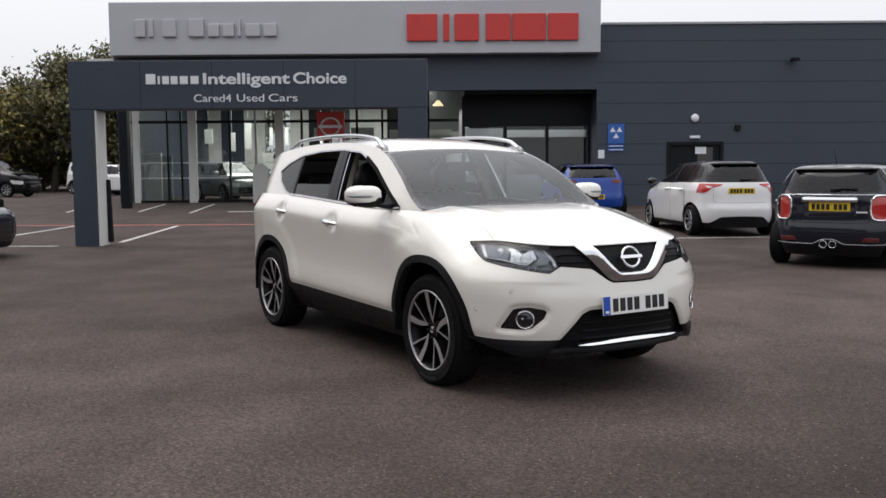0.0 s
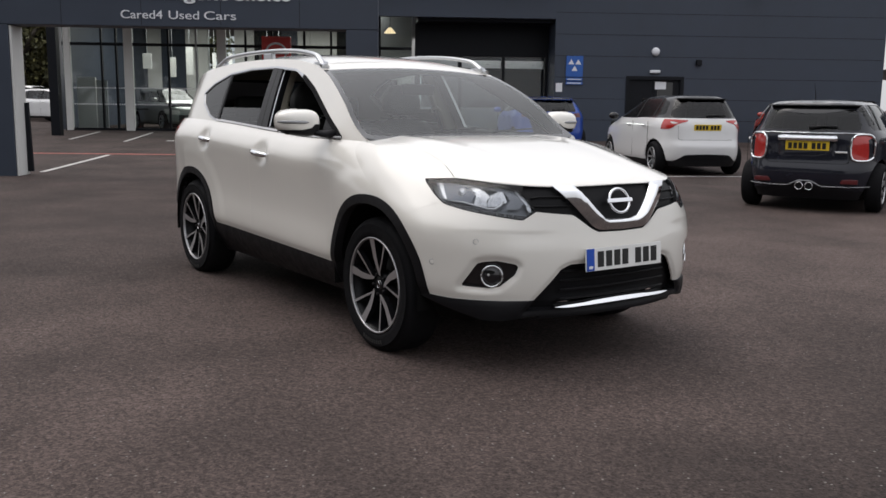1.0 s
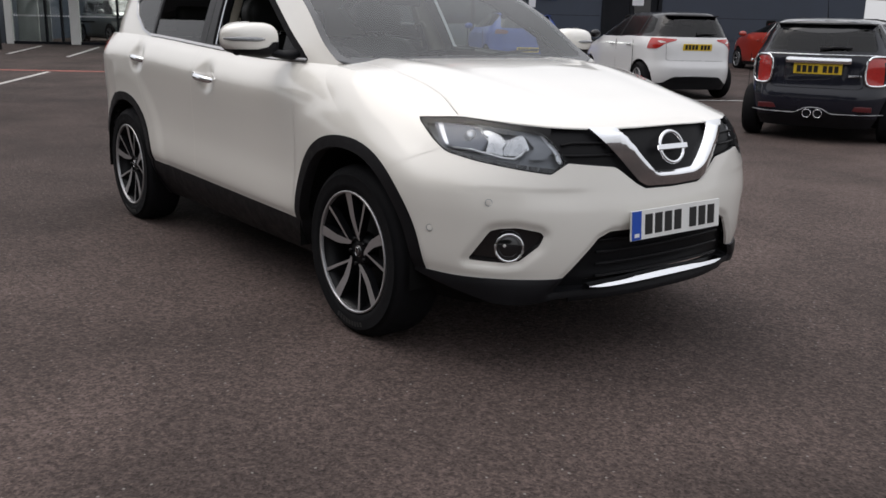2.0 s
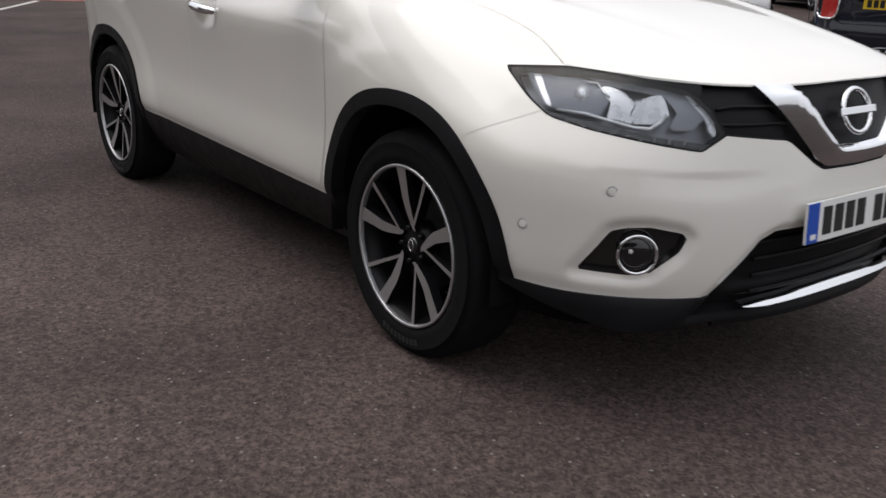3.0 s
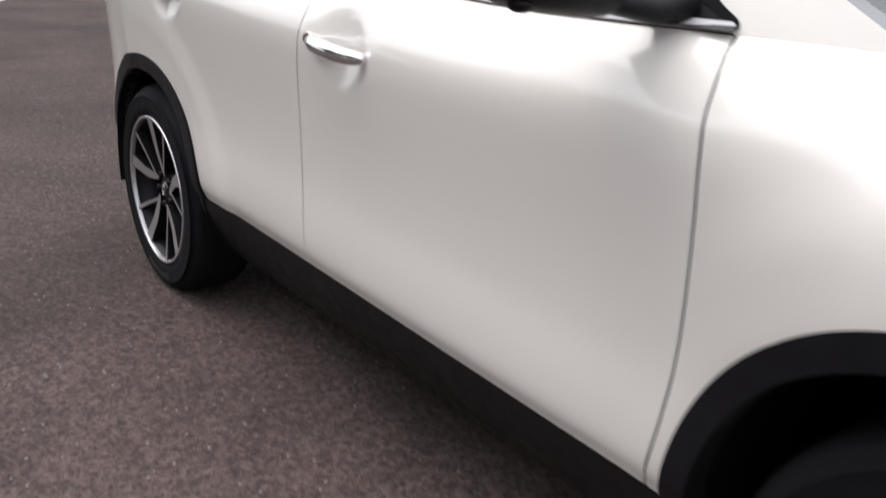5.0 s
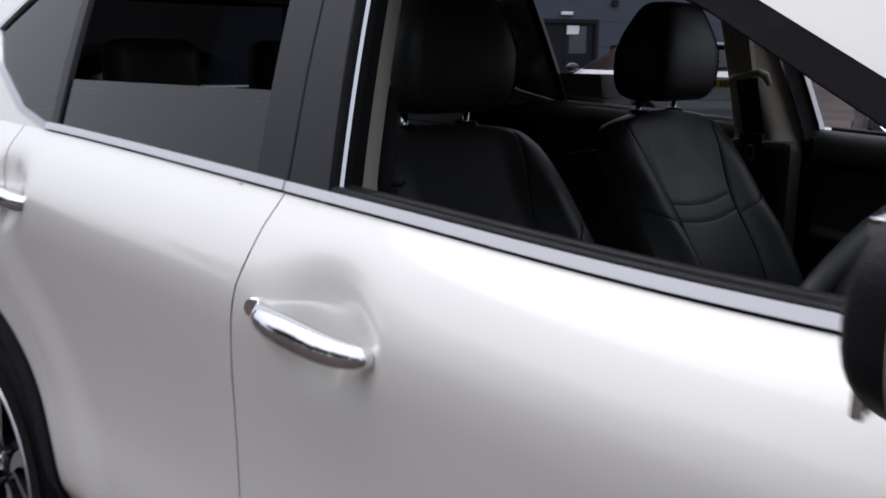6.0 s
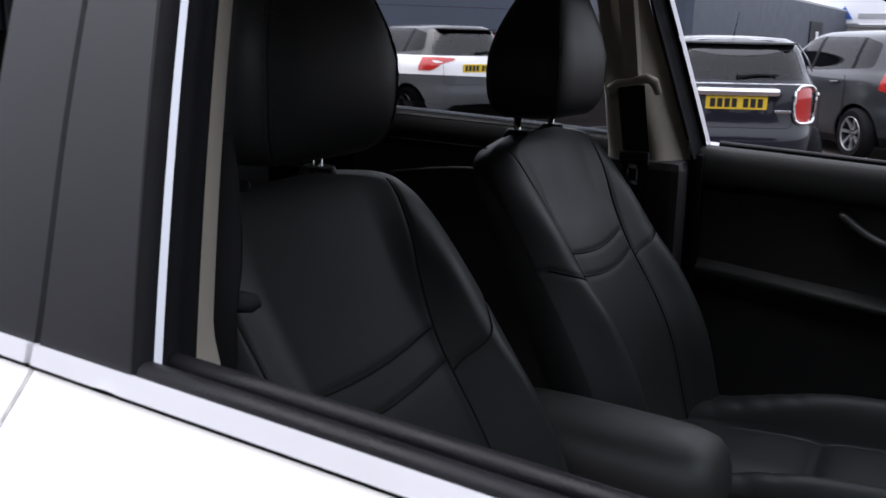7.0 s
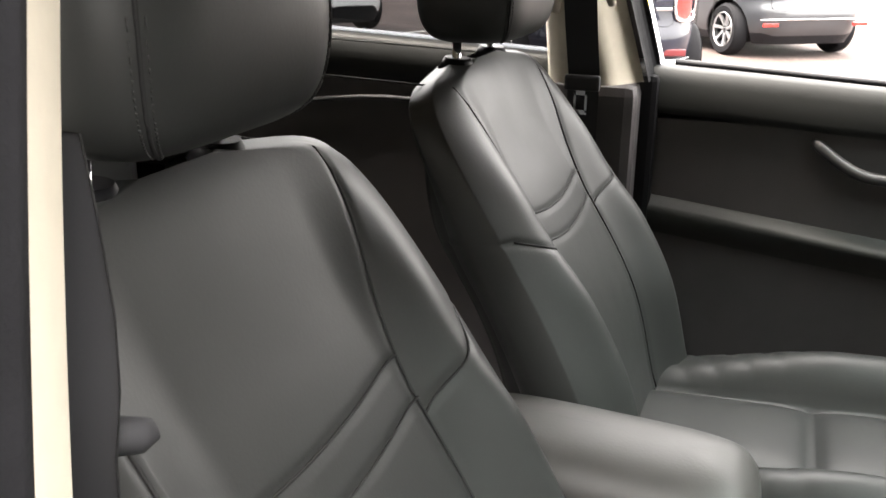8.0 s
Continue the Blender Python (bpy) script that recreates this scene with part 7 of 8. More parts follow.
# ---- parked cars: x forward from the rear axle ----
def car_levels(c):
    """Front end, rear end and half width of the body at each height, from a car's plain measurements."""
    base, wb, h, w = c["base"], c["wheelbase"], c["height"], c["width"] / 2
    nose, tail = wb + c["front"], -c["back"]
    belt, cowl = c["belt"], wb - c.get("cowl", 0.10)
    roof_front, roof_rear = c["roof_front"], c["roof_rear"]
    xf = [(base, nose - 0.10), (0.35, nose - 0.01), (0.55, nose), (0.70, nose - 0.04), (c["hood"] - 0.06, nose - 0.22), (c["hood"] + 0.06, cowl + 0.25), (belt + 0.10, cowl - 0.10), ((belt + h) / 2, (cowl + roof_front) / 2 - 0.04), (h - 0.10, roof_front + 0.06), (h - 0.03, roof_front - 0.18)]
    xr = [(base, tail + 0.10), (0.33, tail + 0.02), (0.52, tail), (0.66, tail + 0.04), (belt - 0.05, tail + c["lean"] * 0.3), (belt + 0.08, tail + c["lean"] * 0.5), (h - 0.12, tail + c["lean"]), (h - 0.03, tail + c["lean"] + 0.10)]
    ww = [(base, w - 0.06), (0.32, w - 0.01), (0.55, w), (belt - 0.12, w - 0.005), (belt, w - 0.05), (belt + 0.04, w - 0.075), (h - 0.15, w - 0.20 - c.get("tuck", 0)), (h - 0.06, w - 0.27 - c.get("tuck", 0)), (h - 0.03, w - 0.34 - c.get("tuck", 0))]
    return xf, xr, ww


def parked_car(name, label, c, m, group="parked cars"):
    """A hatchback or small estate with wheels, windows, lamps, bumpers and plate."""
    car = thing(name, label, "car", m, group)
    s = Skin()
    xf, xr, ww = car_levels(c)
    h, base, belt, wb = c["height"], c["base"], c["belt"], c["wheelbase"]
    levels = [base + (h - 0.03 - base) * k / 52 for k in range(53)]
    n = 112
    rows = []
    for z in levels:
        a, b, w = curve(xf, z), curve(xr, z), curve(ww, z)
        mid, half = (a + b) / 2, (a - b) / 2
        p = c.get("round", 4.6)
        row = []
        for k in range(n + 1):
            q = 2 * math.pi * k / n
            cx, sy = math.cos(q), math.sin(q)
            rr = (abs(cx) ** p + abs(sy) ** p) ** (-1 / p)
            x, y = mid + half * rr * cx, w * rr * sy
            y *= 1 - 0.10 * max(0, (x - wb) / 0.9) ** 2 - 0.06 * max(0, (-x) / 0.8) ** 2
            row.append((x, y, z))
        rows.append(row)
    top = rows[-1]
    cx0 = sum(p[0] for p in top) / len(top)
    for k, f in ((1, 0.85), (2, 0.6), (3, 0.3), (4, 0.0)):
        rows.append([(cx0 + (p[0] - cx0) * f, p[1] * f, h - 0.03 + 0.03 * (1 - f ** 2.2)) for p in top])
    faces = s.grid(rows)
    s.normals()
    # wheel openings
    rw = c["wheel"] + 0.055
    for ax in (0, wb):
        _, faces = s.split(faces, lambda p: max(math.hypot(p.x - ax, p.z - c["wheel"]) - rw, 0.35 - abs(p.y)))
    g = c["glass"]
    side, faces = s.split(faces, lambda p: in_outline(g, p.x, p.z) if abs(p.y) > c["width"] / 2 - 0.36 else 1.0)
    rw0 = c["rear_window"]
    back, faces = s.split(faces, lambda p: in_outline(rw0, abs(p.y), p.z) if p.x < curve(xr, p.z) + 0.35 else 1.0)
    front, faces = s.split(faces, lambda p: max(belt + 0.05 - p.z, p.z - h + 0.07, abs(p.y) - curve(ww, p.z) + 0.05) if p.x > c["roof_front"] - 0.15 else 1.0)
    lamps = []
    for outline, mat, lab in c["lamps"]:
        piece, faces = s.split(faces, lambda p: in_outline(outline, abs(p.y), p.z) if p.x < c.get("lamp_wrap", 0.3) - c["back"] else 1.0)
        lamps.append((piece, mat, lab))
    black, faces = s.split(faces, lambda p: in_outline(c["valance"], abs(p.y), p.z) if p.x < -0.2 else p.z - 0.26)
    head, faces = s.split(faces, lambda p: in_outline([(wb + 0.30, 0.62), (wb + 0.75, 0.58), (wb + 0.75, 0.74), (wb + 0.15, 0.80)], p.x, p.z) if abs(p.y) > 0.42 and p.x > wb else 1.0)
    grill, faces = s.split(faces, lambda p: max(abs(p.y) - 0.48, abs(p.z - 0.45) - 0.13) if p.x > wb + 0.3 else 1.0)
    roofing, body = s.split(faces, lambda p: c.get("roof_from", 9.9) - p.z)
    tailgate, body = s.split(body, lambda p: max(abs(p.y) - c["gate"], c["gate_low"] - p.z, p.x - curve(xr, p.z) - 0.20))
    _, body = s.split(body, lambda p: max(abs(p.y) - c["gate"] - 0.006, c["gate_low"] - 0.006 - p.z, p.x - curve(xr, p.z) - 0.20))
    s.panel("body", body, c["paint"], car, thick=0.02)
    s.panel("tailgate", tailgate, c["paint"], car, thick=0.015)
    if roofing:
        s.panel("roof", roofing, c["roof_paint"], car, thick=0.01)
    for d in (1, -1):
        half = [f for f in side if s.v[f[0]].y * d > 0]
        parts = c["pillars"]
        rest = half
        for x in parts:
            fore, rest = s.split(rest, lambda p: x + 0.03 - p.x)
            s.panel("side_window", fore, c.get("side_glass", GLASS_TINT), car, "dark side window", push=-0.004, thick=0)
            bar, rest = s.split(rest, lambda p: x - 0.03 - p.x)
            s.panel("window_bar", bar, GRILLE_BLACK, car, thick=0.01)
        s.panel("side_window", rest, c.get("side_glass", GLASS_TINT), car, "dark side window", push=-0.004, thick=0)
        for piece, mat, lab in lamps:
            one = [f for f in piece if s.v[f[0]].y * d > 0]
            lens = s.panel("tail_lamp", one, mat, car, lab, push=0.006, thick=0.02)
        one = [f for f in head if s.v[f[0]].y * d > 0]
        s.panel("headlamp", one, CLEAR_LENS, car, "clear headlamp", push=0.004)
    if c.get("visor"):
        shade, back = s.split(back, lambda p: 1.315 - 0.085 * max(0.0, 1 - (p.y / 0.56) ** 2) - p.z)
        s.panel("window_visor", shade, GLOSS_BLACK, car, "black window visor", push=0.004, thick=0.01)
    s.panel("rear_window", back, GLASS_TINT, car, "dark rear window", push=-0.003, thick=0)
    s.panel("windscreen", front, GLASS_TINT, car, "dark windscreen", push=-0.003, thick=0)
    s.panel("bumper_valance", black, BLACK_PLASTIC, car, "black lower bumper", push=0.002)
    s.panel("front_grille", grill, GLOSS_BLACK, car, push=-0.01, thick=0)
    bm = bmesh.new()
    box(bm, -c["back"] + 0.35, wb + c["front"] - 0.35, -c["width"] / 2 + 0.16, c["width"] / 2 - 0.16, base, belt - 0.06, 0.05)
    part("cabin_floor", bm, DARK_VOID, car)
    for x in (wb - 0.9, wb - 1.75):
        for y in (0.36, -0.36):
            bm = bmesh.new()
            box(bm, x - 0.09, x + 0.09, y - 0.22, y + 0.22, belt - 0.1, belt + 0.22, 0.06)
            box(bm, x - 0.08, x + 0.04, y - 0.12, y + 0.12, belt + 0.25, belt + 0.42, 0.04)
            part("seat", bm, DARK_VOID, car)
    # plate, wiper and spoiler
    pz = c["plate_z"]
    plate_bars(car, pose(curve(xr, pz) - 0.012, 0, pz, c.get("plate_tilt", 8), 0, -90), 0.52, 0.111, PLATE_YELLOW, False)
    wz = min(z for _, z in rw0) + 0.035
    bm = bmesh.new()
    tube(bm, [(curve(xr, wz) - 0.02, 0.0, wz), (curve(xr, wz + 0.02) - 0.03, -0.16, wz + 0.02), (curve(xr, wz + 0.02) - 0.02, -0.34, wz + 0.015)], [0.024, 0.012, 0.008], n=8)
    part("rear_wiper", bm, BLACK_PLASTIC, car, "black rear wiper")
    bm = bmesh.new()
    xs, ys = curve(xr, h - 0.08), curve(ww, h - 0.08) - 0.06
    lip = [(-ys, 0.06), (-ys + 0.05, -0.03), (-0.2, -0.07), (0.2, -0.07), (ys - 0.05, -0.03), (ys, 0.06), (ys - 0.02, 0.2), (-ys + 0.02, 0.2)]
    prism(bm, lip, 0.016, pose(xs, 0, h - 0.065, 0, 0, 0) @ Matrix(((0, 1, 0, 0), (1, 0, 0, 0), (0, 0, -1, 0), (0, 0, 0, 1))), bevel=0.006)
    part("roof_spoiler", bm, c.get("roof_paint", c["paint"]), car)
    for d in (1, -1):
        bm = bmesh.new()
        bmesh.ops.create_uvsphere(bm, u_segments=14, v_segments=8, radius=0.1, matrix=Matrix.Translation((wb - 0.42, d * (c["width"] / 2 + 0.05), belt + 0.06)) @ Matrix.Diagonal((0.8, 1.1, 0.75, 1)))
        part("door_mirror", bm, c.get("mirror_paint", c["paint"]), car, smooth=True)
        for x in c["pillars"][:1] + c["pillars"][1:2]:
            bm = bmesh.new()
            tube(bm, [(x + 0.10, d * (c["width"] / 2 + 0.012), belt - 0.10), (x + 0.28, d * (c["width"] / 2 + 0.012), belt - 0.105)], 0.014, n=8)
            part("door_handle", bm, c.get("handle_paint", c["paint"]), car)
            bm = bmesh.new()
            box(bm, x - 0.003, x + 0.003, -0.003, 0.003, 0.32, belt - 0.02, m=Matrix.Translation((0, d * (c["width"] / 2 - 0.0015), 0)))
            part("door_gap", bm, INK, car)
    wheel0 = alloy_wheel(car, c["wheel"], c["wheel"] - 0.105, 0.19, spokes="plain", turn=0.3)
    wheel0.matrix_basis = pose(0, -c["width"] / 2 + 0.11, c["wheel"])
    for x, y, rz in ((wb, -1, 0), (0, 1, 180), (wb, 1, 180)):
        copy_thing(wheel0, pose(x, y * (c["width"] / 2 - 0.11), c["wheel"], 0, 0, rz))
    return car, s, xr


BLACK_CAR = material("black_car_paint", (0.005, 0.005, 0.006), rough=0.3, coat=0.4, spec=0.15)
GLASS_TINT = glass_material("tinted_car_glass", (0.20, 0.22, 0.23))
GLASS_BLACK = glass_material("near_black_car_glass", (0.03, 0.032, 0.035), rough=0.2, ior=1.3)
NAVY_PAINT = material("black_blue_paint", (0.009, 0.010, 0.017), rough=0.25, coat=0.55, spec=0.2, vary=0.05)
SOLID_WHITE = material("solid_white_paint", (0.70, 0.70, 0.70), rough=0.3, coat=1.0, vary=0.01)
BLUE_PAINT = material("bright_blue_paint", (0.006, 0.045, 0.27), rough=0.3, coat=0.35, spec=0.3, vary=0.03)
RED_PAINT = material("orange_red_paint", (0.33, 0.027, 0.014), rough=0.3, coat=1.0, vary=0.03)
GREY_PAINT = material("dark_grey_metallic", (0.036, 0.038, 0.042), rough=0.32, coat=0.7, metal=0.4, vary=0.03)
SILVER_PAINT = material("grey_green_metallic", (0.26, 0.28, 0.27), rough=0.35, coat=1.0, metal=0.4, vary=0.03)
PALE_ROOF = material("grey_roof_paint", (0.06, 0.062, 0.066), rough=0.3, coat=0.7)
ROOF_GREY = material("black_roof_paint", (0.008, 0.008, 0.010), rough=0.22, coat=0.35, spec=0.3)

MINI = dict(base=0.17, wheelbase=2.495, height=1.41, width=1.727, front=0.75, back=0.60, belt=0.99, hood=0.86, roof_front=1.42, roof_rear=-0.35, lean=0.20, wheel=0.308, round=4.2,
            glass=[(-0.22, 1.03), (-0.30, 1.31), (0.0, 1.345), (1.2, 1.345), (1.55, 1.28), (1.98, 1.03)], pillars=[0.75, 0.02], rear_window=[(0.60, 1.03), (0.52, 1.27), (0.30, 1.31), (-0.1, 1.32), (-0.1, 1.02)],
            lamps=[([(0.50, 0.70), (0.50, 0.90), (0.53, 0.955), (0.62, 0.975), (0.70, 0.955), (0.73, 0.90), (0.725, 0.71), (0.69, 0.665), (0.56, 0.655)], RED_LENS, "upright red tail lamp with chrome ring")],
            valance=[(1.0, 0.14), (1.0, 0.26), (0.45, 0.30), (0.36, 0.36), (-0.1, 0.36), (-0.1, 0.14)], gate=0.49, gate_low=0.62, plate_z=0.83, plate_tilt=4, paint=NAVY_PAINT, visor=True, roof_from=1.345, roof_paint=PALE_ROOF, mirror_paint=NAVY_PAINT, handle_paint=CHROME)
YARIS = dict(tuck=0.05, side_glass=GLASS_BLACK, lamp_wrap=0.46, base=0.17, wheelbase=2.51, height=1.475, width=1.695, front=0.80, back=0.64, belt=1.00, hood=0.90, roof_front=1.55, roof_rear=-0.25, lean=0.26, wheel=0.305, round=4.4,
             glass=[(-0.20, 1.11), (-0.12, 1.34), (0.2, 1.41), (1.2, 1.42), (1.55, 1.35), (2.18, 1.03), (1.0, 1.03)], pillars=[1.05, 0.22], rear_window=[(0.63, 1.06), (0.50, 1.36), (0.30, 1.39), (-0.1, 1.40), (-0.1, 1.05)],
             lamps=[([(0.50, 0.968), (0.64, 0.985), (0.64, 0.945), (0.56, 0.945)], CLEAR_LENS, "clear lamp insert"), ([(0.34, 0.995), (0.36, 1.010), (0.60, 1.024), (0.84, 1.03), (0.84, 0.90), (0.76, 0.845), (0.66, 0.845), (0.54, 0.94)], RED_LENS, "pointed red tail lamp")],
             valance=[(1.0, 0.14), (1.0, 0.27), (0.58, 0.27), (0.42, 0.385), (-0.1, 0.40), (-0.1, 0.14)], gate=0.53, gate_low=0.66, plate_z=0.88, plate_tilt=6, paint=SOLID_WHITE, roof_from=1.045, roof_paint=ROOF_GREY, mirror_paint=ROOF_GREY)
JAZZ = dict(base=0.17, wheelbase=2.50, height=1.525, width=1.695, front=0.80, back=0.62, belt=1.00, hood=0.92, roof_front=1.62, roof_rear=-0.25, lean=0.20, wheel=0.305, round=4.8,
            glass=[(-0.15, 1.08), (-0.15, 1.36), (0.2, 1.43), (1.2, 1.44), (1.6, 1.37), (2.45, 1.03), (1.0, 1.02)], pillars=[1.15, 0.22], rear_window=[(0.62, 1.03), (0.55, 1.38), (0.30, 1.41), (-0.1, 1.42), (-0.1, 1.03)],
            lamps=[([(0.60, 0.80), (0.58, 1.05), (0.72, 1.08), (0.84, 1.06), (0.84, 0.86), (0.72, 0.79)], RED_LENS, "red and clear tail lamp")],
            valance=[(1.0, 0.14), (1.0, 0.27), (0.6, 0.30), (0.5, 0.27), (-0.1, 0.27), (-0.1, 0.14)], gate=0.55, gate_low=0.56, plate_z=0.93, plate_tilt=4, paint=GREY_PAINT)


def varied(spec, **changes):
    out = dict(spec)
    out.update(changes)
    return out


def on_ground(x, y, az):
    d = (SITE.inverted() @ Vector((x, y, 0))).y
    return pose(x, y, (SITE @ Vector((0, d, rise(d)))).z, 0, 0, az)


def on_back(skin, y, z, out=0.012):
    """A place on the tail of a car, by its distance from the middle and its height."""
    ids = [k for k in range(len(skin.v)) if skin.v[k].x < -0.15 and skin.v[k].y * y >= 0]
    near = sorted(ids, key=lambda q: (skin.v[q].y - y) ** 2 + (skin.v[q].z - z) ** 2)[:6]
    wts = [1 / ((skin.v[q].y - y) ** 2 + (skin.v[q].z - z) ** 2 + 1e-5) for q in near]
    p = sum((skin.v[q] * w for q, w in zip(near, wts)), Vector()) / sum(wts)
    n = sum((skin.n[q] * w for q, w in zip(near, wts)), Vector()).normalized()
    return Vector((p.x, y, z)) + n * out


mini, s1, xr1 = parked_car("hatchback_car", "dark blue-black small hatchback with chrome tailgate bar", MINI, on_ground(-2.90, 7.50, 113))
# its chrome details, reflectors and twin exhaust
bm = bmesh.new()
box(bm, -0.042, 0.03, -0.36, 0.36, -0.038, 0.038, 0.034, m=pose(curve(xr1, 0.925) - 0.015, 0, 0.925))
part("tailgate_bar", bm, CHROME, mini, "chrome tailgate handle bar")
for d in (1, -1):
    ring = [(0.615 + 0.118 * math.copysign(abs(math.cos(a)) ** 0.6, math.cos(a)), 0.815 + 0.162 * math.copysign(abs(math.sin(a)) ** 0.6, math.sin(a))) for a in [k * math.pi / 16 for k in range(32)]]
    bm = bmesh.new()
    tube(bm, [on_back(s1, d * y, z) for y, z in ring], 0.014, n=6, closed=True)
    part("lamp_ring", bm, CHROME, mini, "chrome lamp ring")
    bm = bmesh.new()
    box(bm, -0.02, 0.02, -0.11, 0.11, -0.028, 0.028, 0.008, m=Matrix.Translation(on_back(s1, d * 0.50, 0.40)))
    part("reflector", bm, RED_DARK, mini, "red reflector")
    bm = bmesh.new()
    xe = curve(xr1, 0.33)
    lathe_pts = [(0.050, 0.10), (0.050, -0.005), (0.046, -0.008), (0.041, 0.0), (0.040, 0.10)]
    rings = [[bm.verts.new((xe - 0.03 + y, d * 0.06 + r * math.cos(a), 0.33 + r * math.sin(a))) for a in [k * math.pi / 12 for k in range(24)]] for r, y in lathe_pts]
    for a, b in zip(rings, rings[1:]):
        for k in range(24):
            bm.faces.new((a[k], a[(k + 1) % 24], b[(k + 1) % 24], b[k])).smooth = True
    pipe = part("exhaust_pipe", bm, CHROME, mini, "chrome exhaust pipe")
    bm = bmesh.new()
    rod(bm, (xe + 0.02, d * 0.06, 0.33), (xe + 0.05, d * 0.06, 0.33), 0.0395, n=20)
    part("pipe_bore", bm, DARK_VOID, pipe)
bm = bmesh.new()
tube(bm, [on_back(s1, -0.78 + 0.04 * k, 0.335 + 0.065 * math.exp(-((-0.78 + 0.04 * k) / 0.15) ** 4), 0.010) for k in range(40)], 0.0045, n=6)
part("bumper_strip", bm, SIGN_STEEL, mini)
bm = bmesh.new()
box(bm, -0.012, 0.0, -0.07, 0.07, -0.011, 0.011, 0.003, m=Matrix.Translation(on_back(s1, -0.40, 0.76, 0.006)))
part("badge_bar", bm, CHROME, mini, "small chrome bar")
bm = bmesh.new()
tube(bm, [on_back(s1, -0.62 + 0.031 * k, 0.992, 0.004) for k in range(41)], 0.0055, n=6)
part("tailgate_strip", bm, CHROME, mini, "thin chrome strip under the rear window")
bm = bmesh.new()
tube(bm, [(-0.20, 0, 1.40), (-0.27, 0, 1.50), (-0.36, 0, 1.60)], [0.006, 0.004, 0.002], n=6)
part("aerial", bm, BLACK_PLASTIC, mini)
for d in (1, -1):
    bm = bmesh.new()
    tube(bm, [on_back(s1, d * 0.70, 1.10, 0.004), on_back(s1, d * 0.64, 1.22, 0.004), on_back(s1, d * 0.56, 1.335, 0.006), on_back(s1, d * 0.30, 1.36, 0.006), on_back(s1, 0.02 * d, 1.365, 0.006)], 0.006, n=6)
    part("roof_trim", bm, SATIN_SILVER, mini)

yaris, s2, xr2 = parked_car("hatchback_car", "white five-door hatchback with dark roof and privacy glass", YARIS, on_ground(-7.35, 10.45, 153))
for d in (1, -1):
    bm = bmesh.new()
    tri = [(0.735, 0.405), (0.53, 0.415), (0.70, 0.505)]
    outer = [bm.verts.new(on_back(s2, d * y, z, 0.005)) for y, z in tri]
    inner = [bm.verts.new(on_back(s2, d * y, z, -0.02)) for y, z in tri]
    bm.faces.new(outer if d > 0 else outer[::-1])
    for k in range(3):
        bm.faces.new((outer[k], inner[k], inner[(k + 1) % 3], outer[(k + 1) % 3]))
    bmesh.ops.recalc_face_normals(bm, faces=bm.faces)
    part("bumper_vent", bm, GLOSS_BLACK, yaris)
jazz, s3, xr3 = parked_car("hatchback_car", "dark grey tall hatchback with red and clear lamps", JAZZ, on_ground(-1.4, 11.15, 126))
bm = bmesh.new()
box(bm, -0.01, 0.01, -0.74, 0.74, -0.008, 0.008, 0.004, m=Matrix.Translation((curve(xr3, 0.46) - 0.004, 0, 0.46)))
part("bumper_strip", bm, CHROME, jazz)
for d in (1, -1):
    bm = bmesh.new()
    box(bm, -0.012, 0.01, -0.10, 0.10, -0.02, 0.02, 0.006, m=Matrix.Translation((curve(xr3, 0.40) - 0.004, d * 0.60, 0.40)))
    part("reflector", bm, RED_LENS, jazz, "red reflector")
sp = SITE @ Vector((3.85, 24.6, 0))
parked_car("hatchback_car", "bright blue crossover hatchback facing the building", varied(JAZZ, paint=BLUE_PAINT, plate_z=0.55, height=1.40, width=1.86, lean=0.34, lamps=[([(0.44, 0.90), (0.46, 0.98), (0.84, 1.02), (0.84, 0.90)], RED_DARK, "slim dark red tail lamp")]), on_ground(sp.x, sp.y, 150))
parked_car("hatchback_car", "orange-red hatchback parked beside the workshop wall", varied(YARIS, paint=RED_PAINT, roof_paint=RED_PAINT, roof_from=1.3, mirror_paint=RED_PAINT, height=1.34, belt=0.93), on_ground(-10.1, 19.0, 149))
sp = SITE @ Vector((-9.25, 38.6, 0))
parked_car("showroom_car", "grey-green compact crossover on show behind the glass", varied(JAZZ, paint=SILVER_PAINT, height=1.58, wheel=0.34, base=0.22, belt=1.06, round=4.2), Matrix.Translation((sp.x, sp.y, SGZ + 0.012)) @ pose(0, 0, 0, 0, 0, 58.9 - 55))
sp = SITE @ Vector((-10.38, 14.9, 0))
parked_car("saloon_car", "black-blue low car with its nose towards the portal", varied(MINI, paint=NAVY_PAINT, height=1.42, wheelbase=2.6, width=1.78, front=0.85), on_ground(sp.x, sp.y, 56))
for r, d, az, paint, lab, h in ((-22.4, 44.5, 48, BLACK_CAR, "black sport utility vehicle parked before the trees", 1.75), (-19.4, 50.5, 44, SOLID_WHITE, "white van-like car parked before the trees", 1.72), (-16.9, 47.0, 30, SOLID_WHITE, "white hatchback parked before the trees", 1.52), (-26.5, 47.5, 48, GREY_PAINT, "grey car parked before the trees", 1.5)):
    sp = SITE @ Vector((r, d, 0))
    parked_car("hatchback_car", lab, varied(JAZZ, paint=paint, height=h, belt=h * 0.66, hood=h * 0.60, front=0.95, wheel=0.34,
                                             glass=[(-0.15, h * 0.70), (-0.15, h * 0.88), (0.2, h * 0.94), (1.2, h * 0.945), (1.6, h * 0.90), (2.35, h * 0.675), (1.0, h * 0.67)]), on_ground(sp.x, sp.y, az))


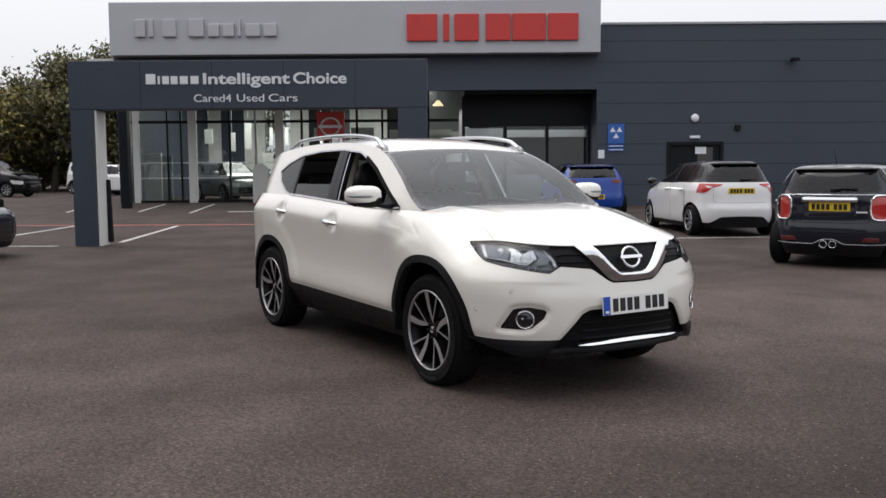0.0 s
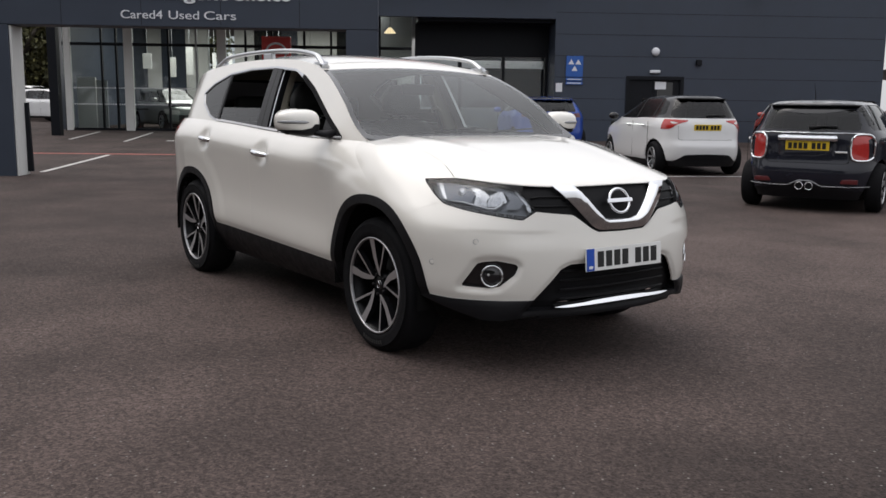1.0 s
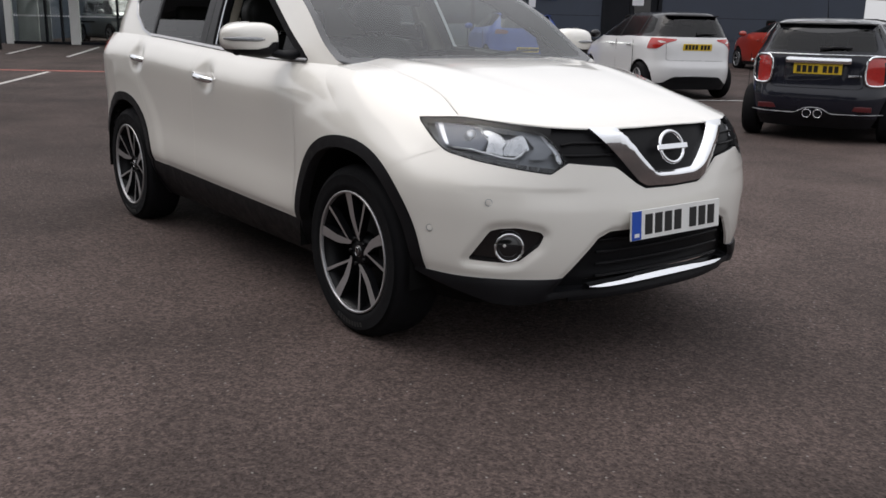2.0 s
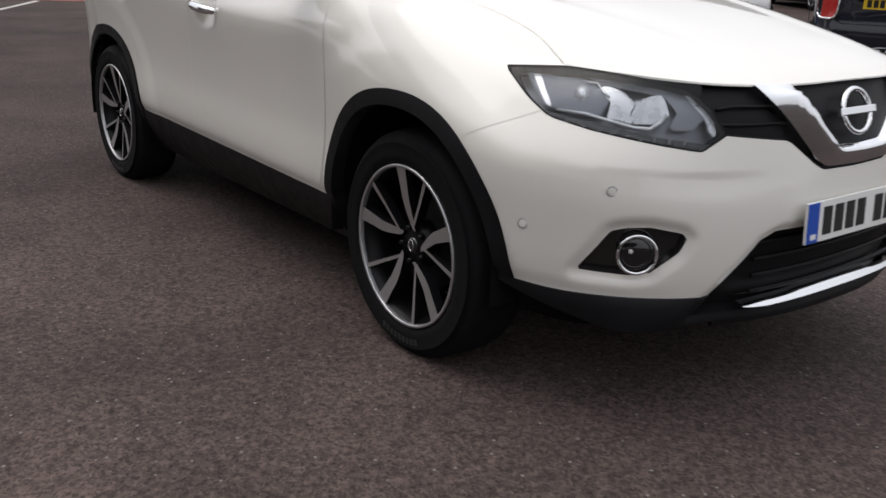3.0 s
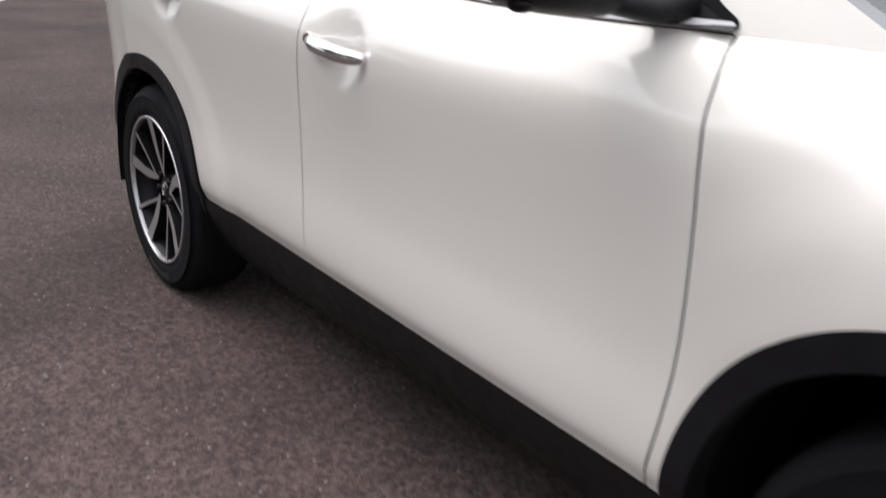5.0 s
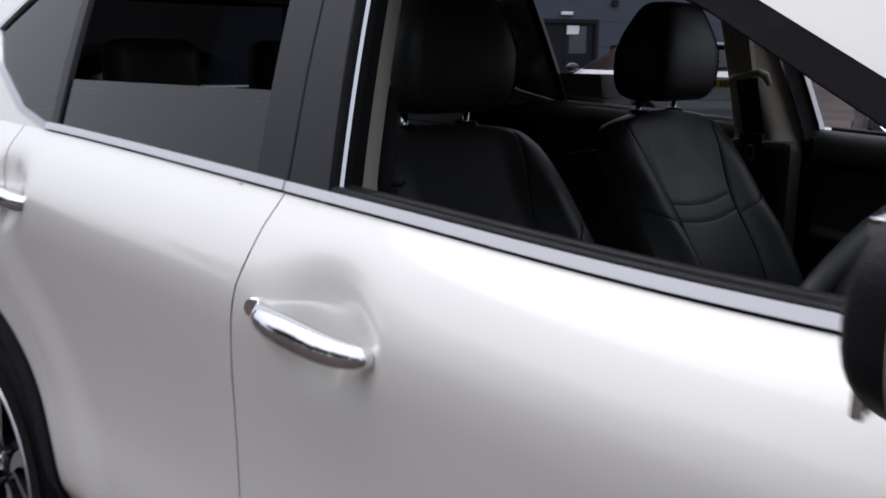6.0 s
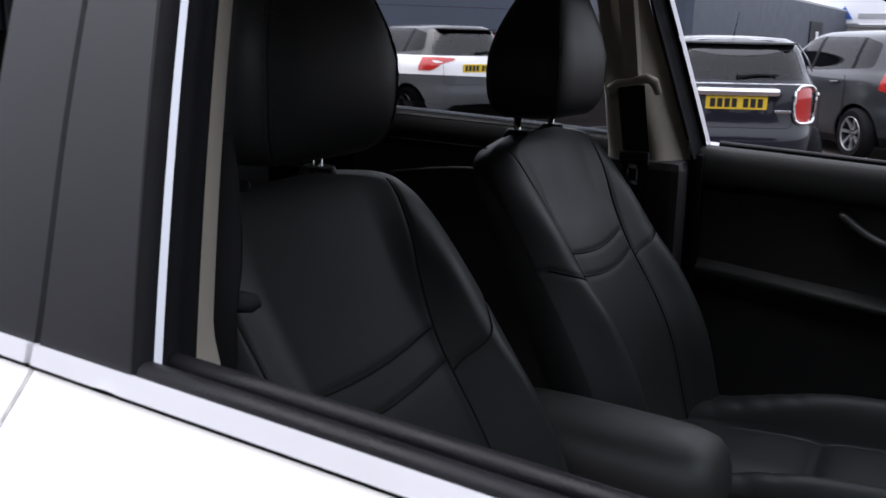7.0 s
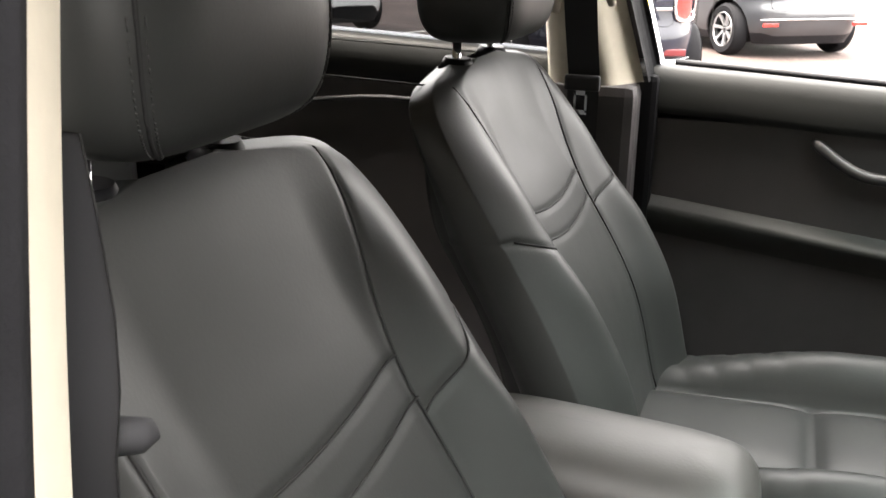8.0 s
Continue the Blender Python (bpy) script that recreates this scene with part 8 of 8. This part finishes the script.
# ---- trees behind the forecourt ----
def tree(r, d, height, spread, mat, seed, label, bushy=0.35, leaves=90, leaf=(0.08, 0.20)):
    """A tapered trunk with forked limbs and a crown of many small leaf clumps."""
    rng = random.Random(seed)
    base = SITE @ Vector((r, d, rise(d)))
    tr = thing("tree", label, "tree", Matrix.Translation(base), "trees behind the cars")
    bm = bmesh.new()
    tips = []

    def limb(p, q, r0, r1, depth):
        mid = p.lerp(q, 0.5) + Vector((rng.uniform(-1, 1), rng.uniform(-1, 1), 0)) * (q - p).length * 0.10
        tube(bm, [p, mid, q], [r0, (r0 + r1) / 2, r1], n=7)
        tips.append((mid, depth))
        tips.append((q, depth))
        if depth < 3:
            for _ in range(3 if depth else 5):
                a = rng.uniform(0, 2 * math.pi)
                ln = spread * (0.62, 0.42, 0.30)[depth] * rng.uniform(0.7, 1.2)
                limb(q if rng.random() < 0.6 else mid, q + Vector((math.cos(a) * ln, math.sin(a) * ln, ln * rng.uniform(0.25, 1.1))), r1, r1 * 0.5, depth + 1)

    limb(Vector((0, 0, -0.1)), Vector((rng.uniform(-0.3, 0.3), rng.uniform(-0.3, 0.3), height * bushy)), height * 0.028, height * 0.018, 0)
    top = max(p.z for p, _ in tips)
    k = height * 0.86 / top
    for v in bm.verts:
        v.co.z *= k
    part("trunk", bm, BARK, tr)
    vs, fs = [], []
    for p, depth in tips:
        if depth < 1:
            continue
        for _ in range(leaves):
            c = Vector((p.x, p.y, p.z * k)) + Vector((rng.gauss(0, 1), rng.gauss(0, 1), rng.gauss(0, 0.8))) * spread * 0.13
            if c.z < 0.3:
                continue
            u = Vector((rng.gauss(0, 1), rng.gauss(0, 1), rng.gauss(0, 1))).normalized()
            w = u.cross(Vector((rng.gauss(0, 1), rng.gauss(0, 1), rng.gauss(0, 1)))).normalized()
            s = rng.uniform(*leaf)
            i = len(vs)
            vs += [c - u * s, c + w * s * 0.5, c + u * s, c - w * s * 0.5]
            fs.append((i, i + 1, i + 2, i + 3))
    me = bpy.data.meshes.new("crown")
    me.from_pydata(vs, [], fs)
    me.materials.append(mat)
    ob = new("crown", me)
    ob.parent = tr
    tagged(ob, kind="stuff")
    return tr


def leaf_material(name, base):
    m = material(name, base, rough=0.6)
    nt = m.node_tree
    geo = nt.nodes.new("ShaderNodeNewGeometry")
    ramp = nt.nodes.new("ShaderNodeValToRGB")
    e = ramp.color_ramp.elements
    e[0].color = (base[0] * 0.55, base[1] * 0.55, base[2] * 0.6, 1)
    e[1].color = (base[0] * 1.7, base[1] * 1.5, base[2] * 1.1, 1)
    nt.links.new(geo.outputs["Random Per Island"], ramp.inputs[0])
    nt.links.new(ramp.outputs[0], nt.nodes["Principled BSDF"].inputs["Base Color"])
    return m


BARK = material("bark", (0.06, 0.05, 0.04), rough=0.9, vary=0.3, scale=6, bump=0.4, bump_scale=20)
LEAF_DARK = leaf_material("dark_green_leaves", (0.100, 0.106, 0.055))
LEAF_WARM = leaf_material("yellow_green_leaves", (0.15, 0.135, 0.040))
for k, (r, d, h, w, mat, bushy) in enumerate(((-27.5, 54, 7.2, 4.2, LEAF_WARM, 0.2), (-23.6, 57, 9.0, 3.4, LEAF_DARK, 0.35), (-20.6, 56, 9.2, 3.2, LEAF_DARK, 0.35), (-17.6, 58, 8.2, 3.6, LEAF_DARK, 0.25),
                                              (-31.5, 56, 8.0, 4.5, LEAF_DARK, 0.2), (-21.8, 60, 6.0, 4.6, LEAF_DARK, 0.12), (-25.6, 60, 5.6, 4.6, LEAF_DARK, 0.12), (-18.2, 62, 5.8, 4.6, LEAF_DARK, 0.12), (-14.6, 61, 7.0, 4.2, LEAF_DARK, 0.15), (-29.6, 61, 5.8, 4.6, LEAF_DARK, 0.12), (-27.0, 64, 3.6, 4.2, LEAF_DARK, 0.06), (-23.4, 64, 3.4, 4.2, LEAF_DARK, 0.06), (-19.8, 65, 3.6, 4.2, LEAF_DARK, 0.06), (-16.2, 65, 3.4, 4.2, LEAF_DARK, 0.06))):
    tree(r, d, h, w, mat, 40 + k, "yellow-green bushy tree beyond the parked cars" if mat is LEAF_WARM else "dark green broadleaf tree beyond the parked cars", bushy)
# the row of trees across the road, behind the start of the walk
row = [tree(0, -30.0 - 6 * k, 10.5 + k, 5.2, LEAF_DARK, 70 + k, "dark green broadleaf tree across the road", 0.16, 60, (0.25, 0.55)) for k in range(3)]
rng = random.Random(11)
for k in range(14):
    m = pose(-27 + 4.6 * k + rng.uniform(-0.8, 0.8), -21 + rng.uniform(-2, 2) - 0.06 * k, 0, 0, 0, rng.uniform(0, 360))
    if k < 3:
        row[k].matrix_basis = m
    else:
        copy_thing(row[k % 3], m)
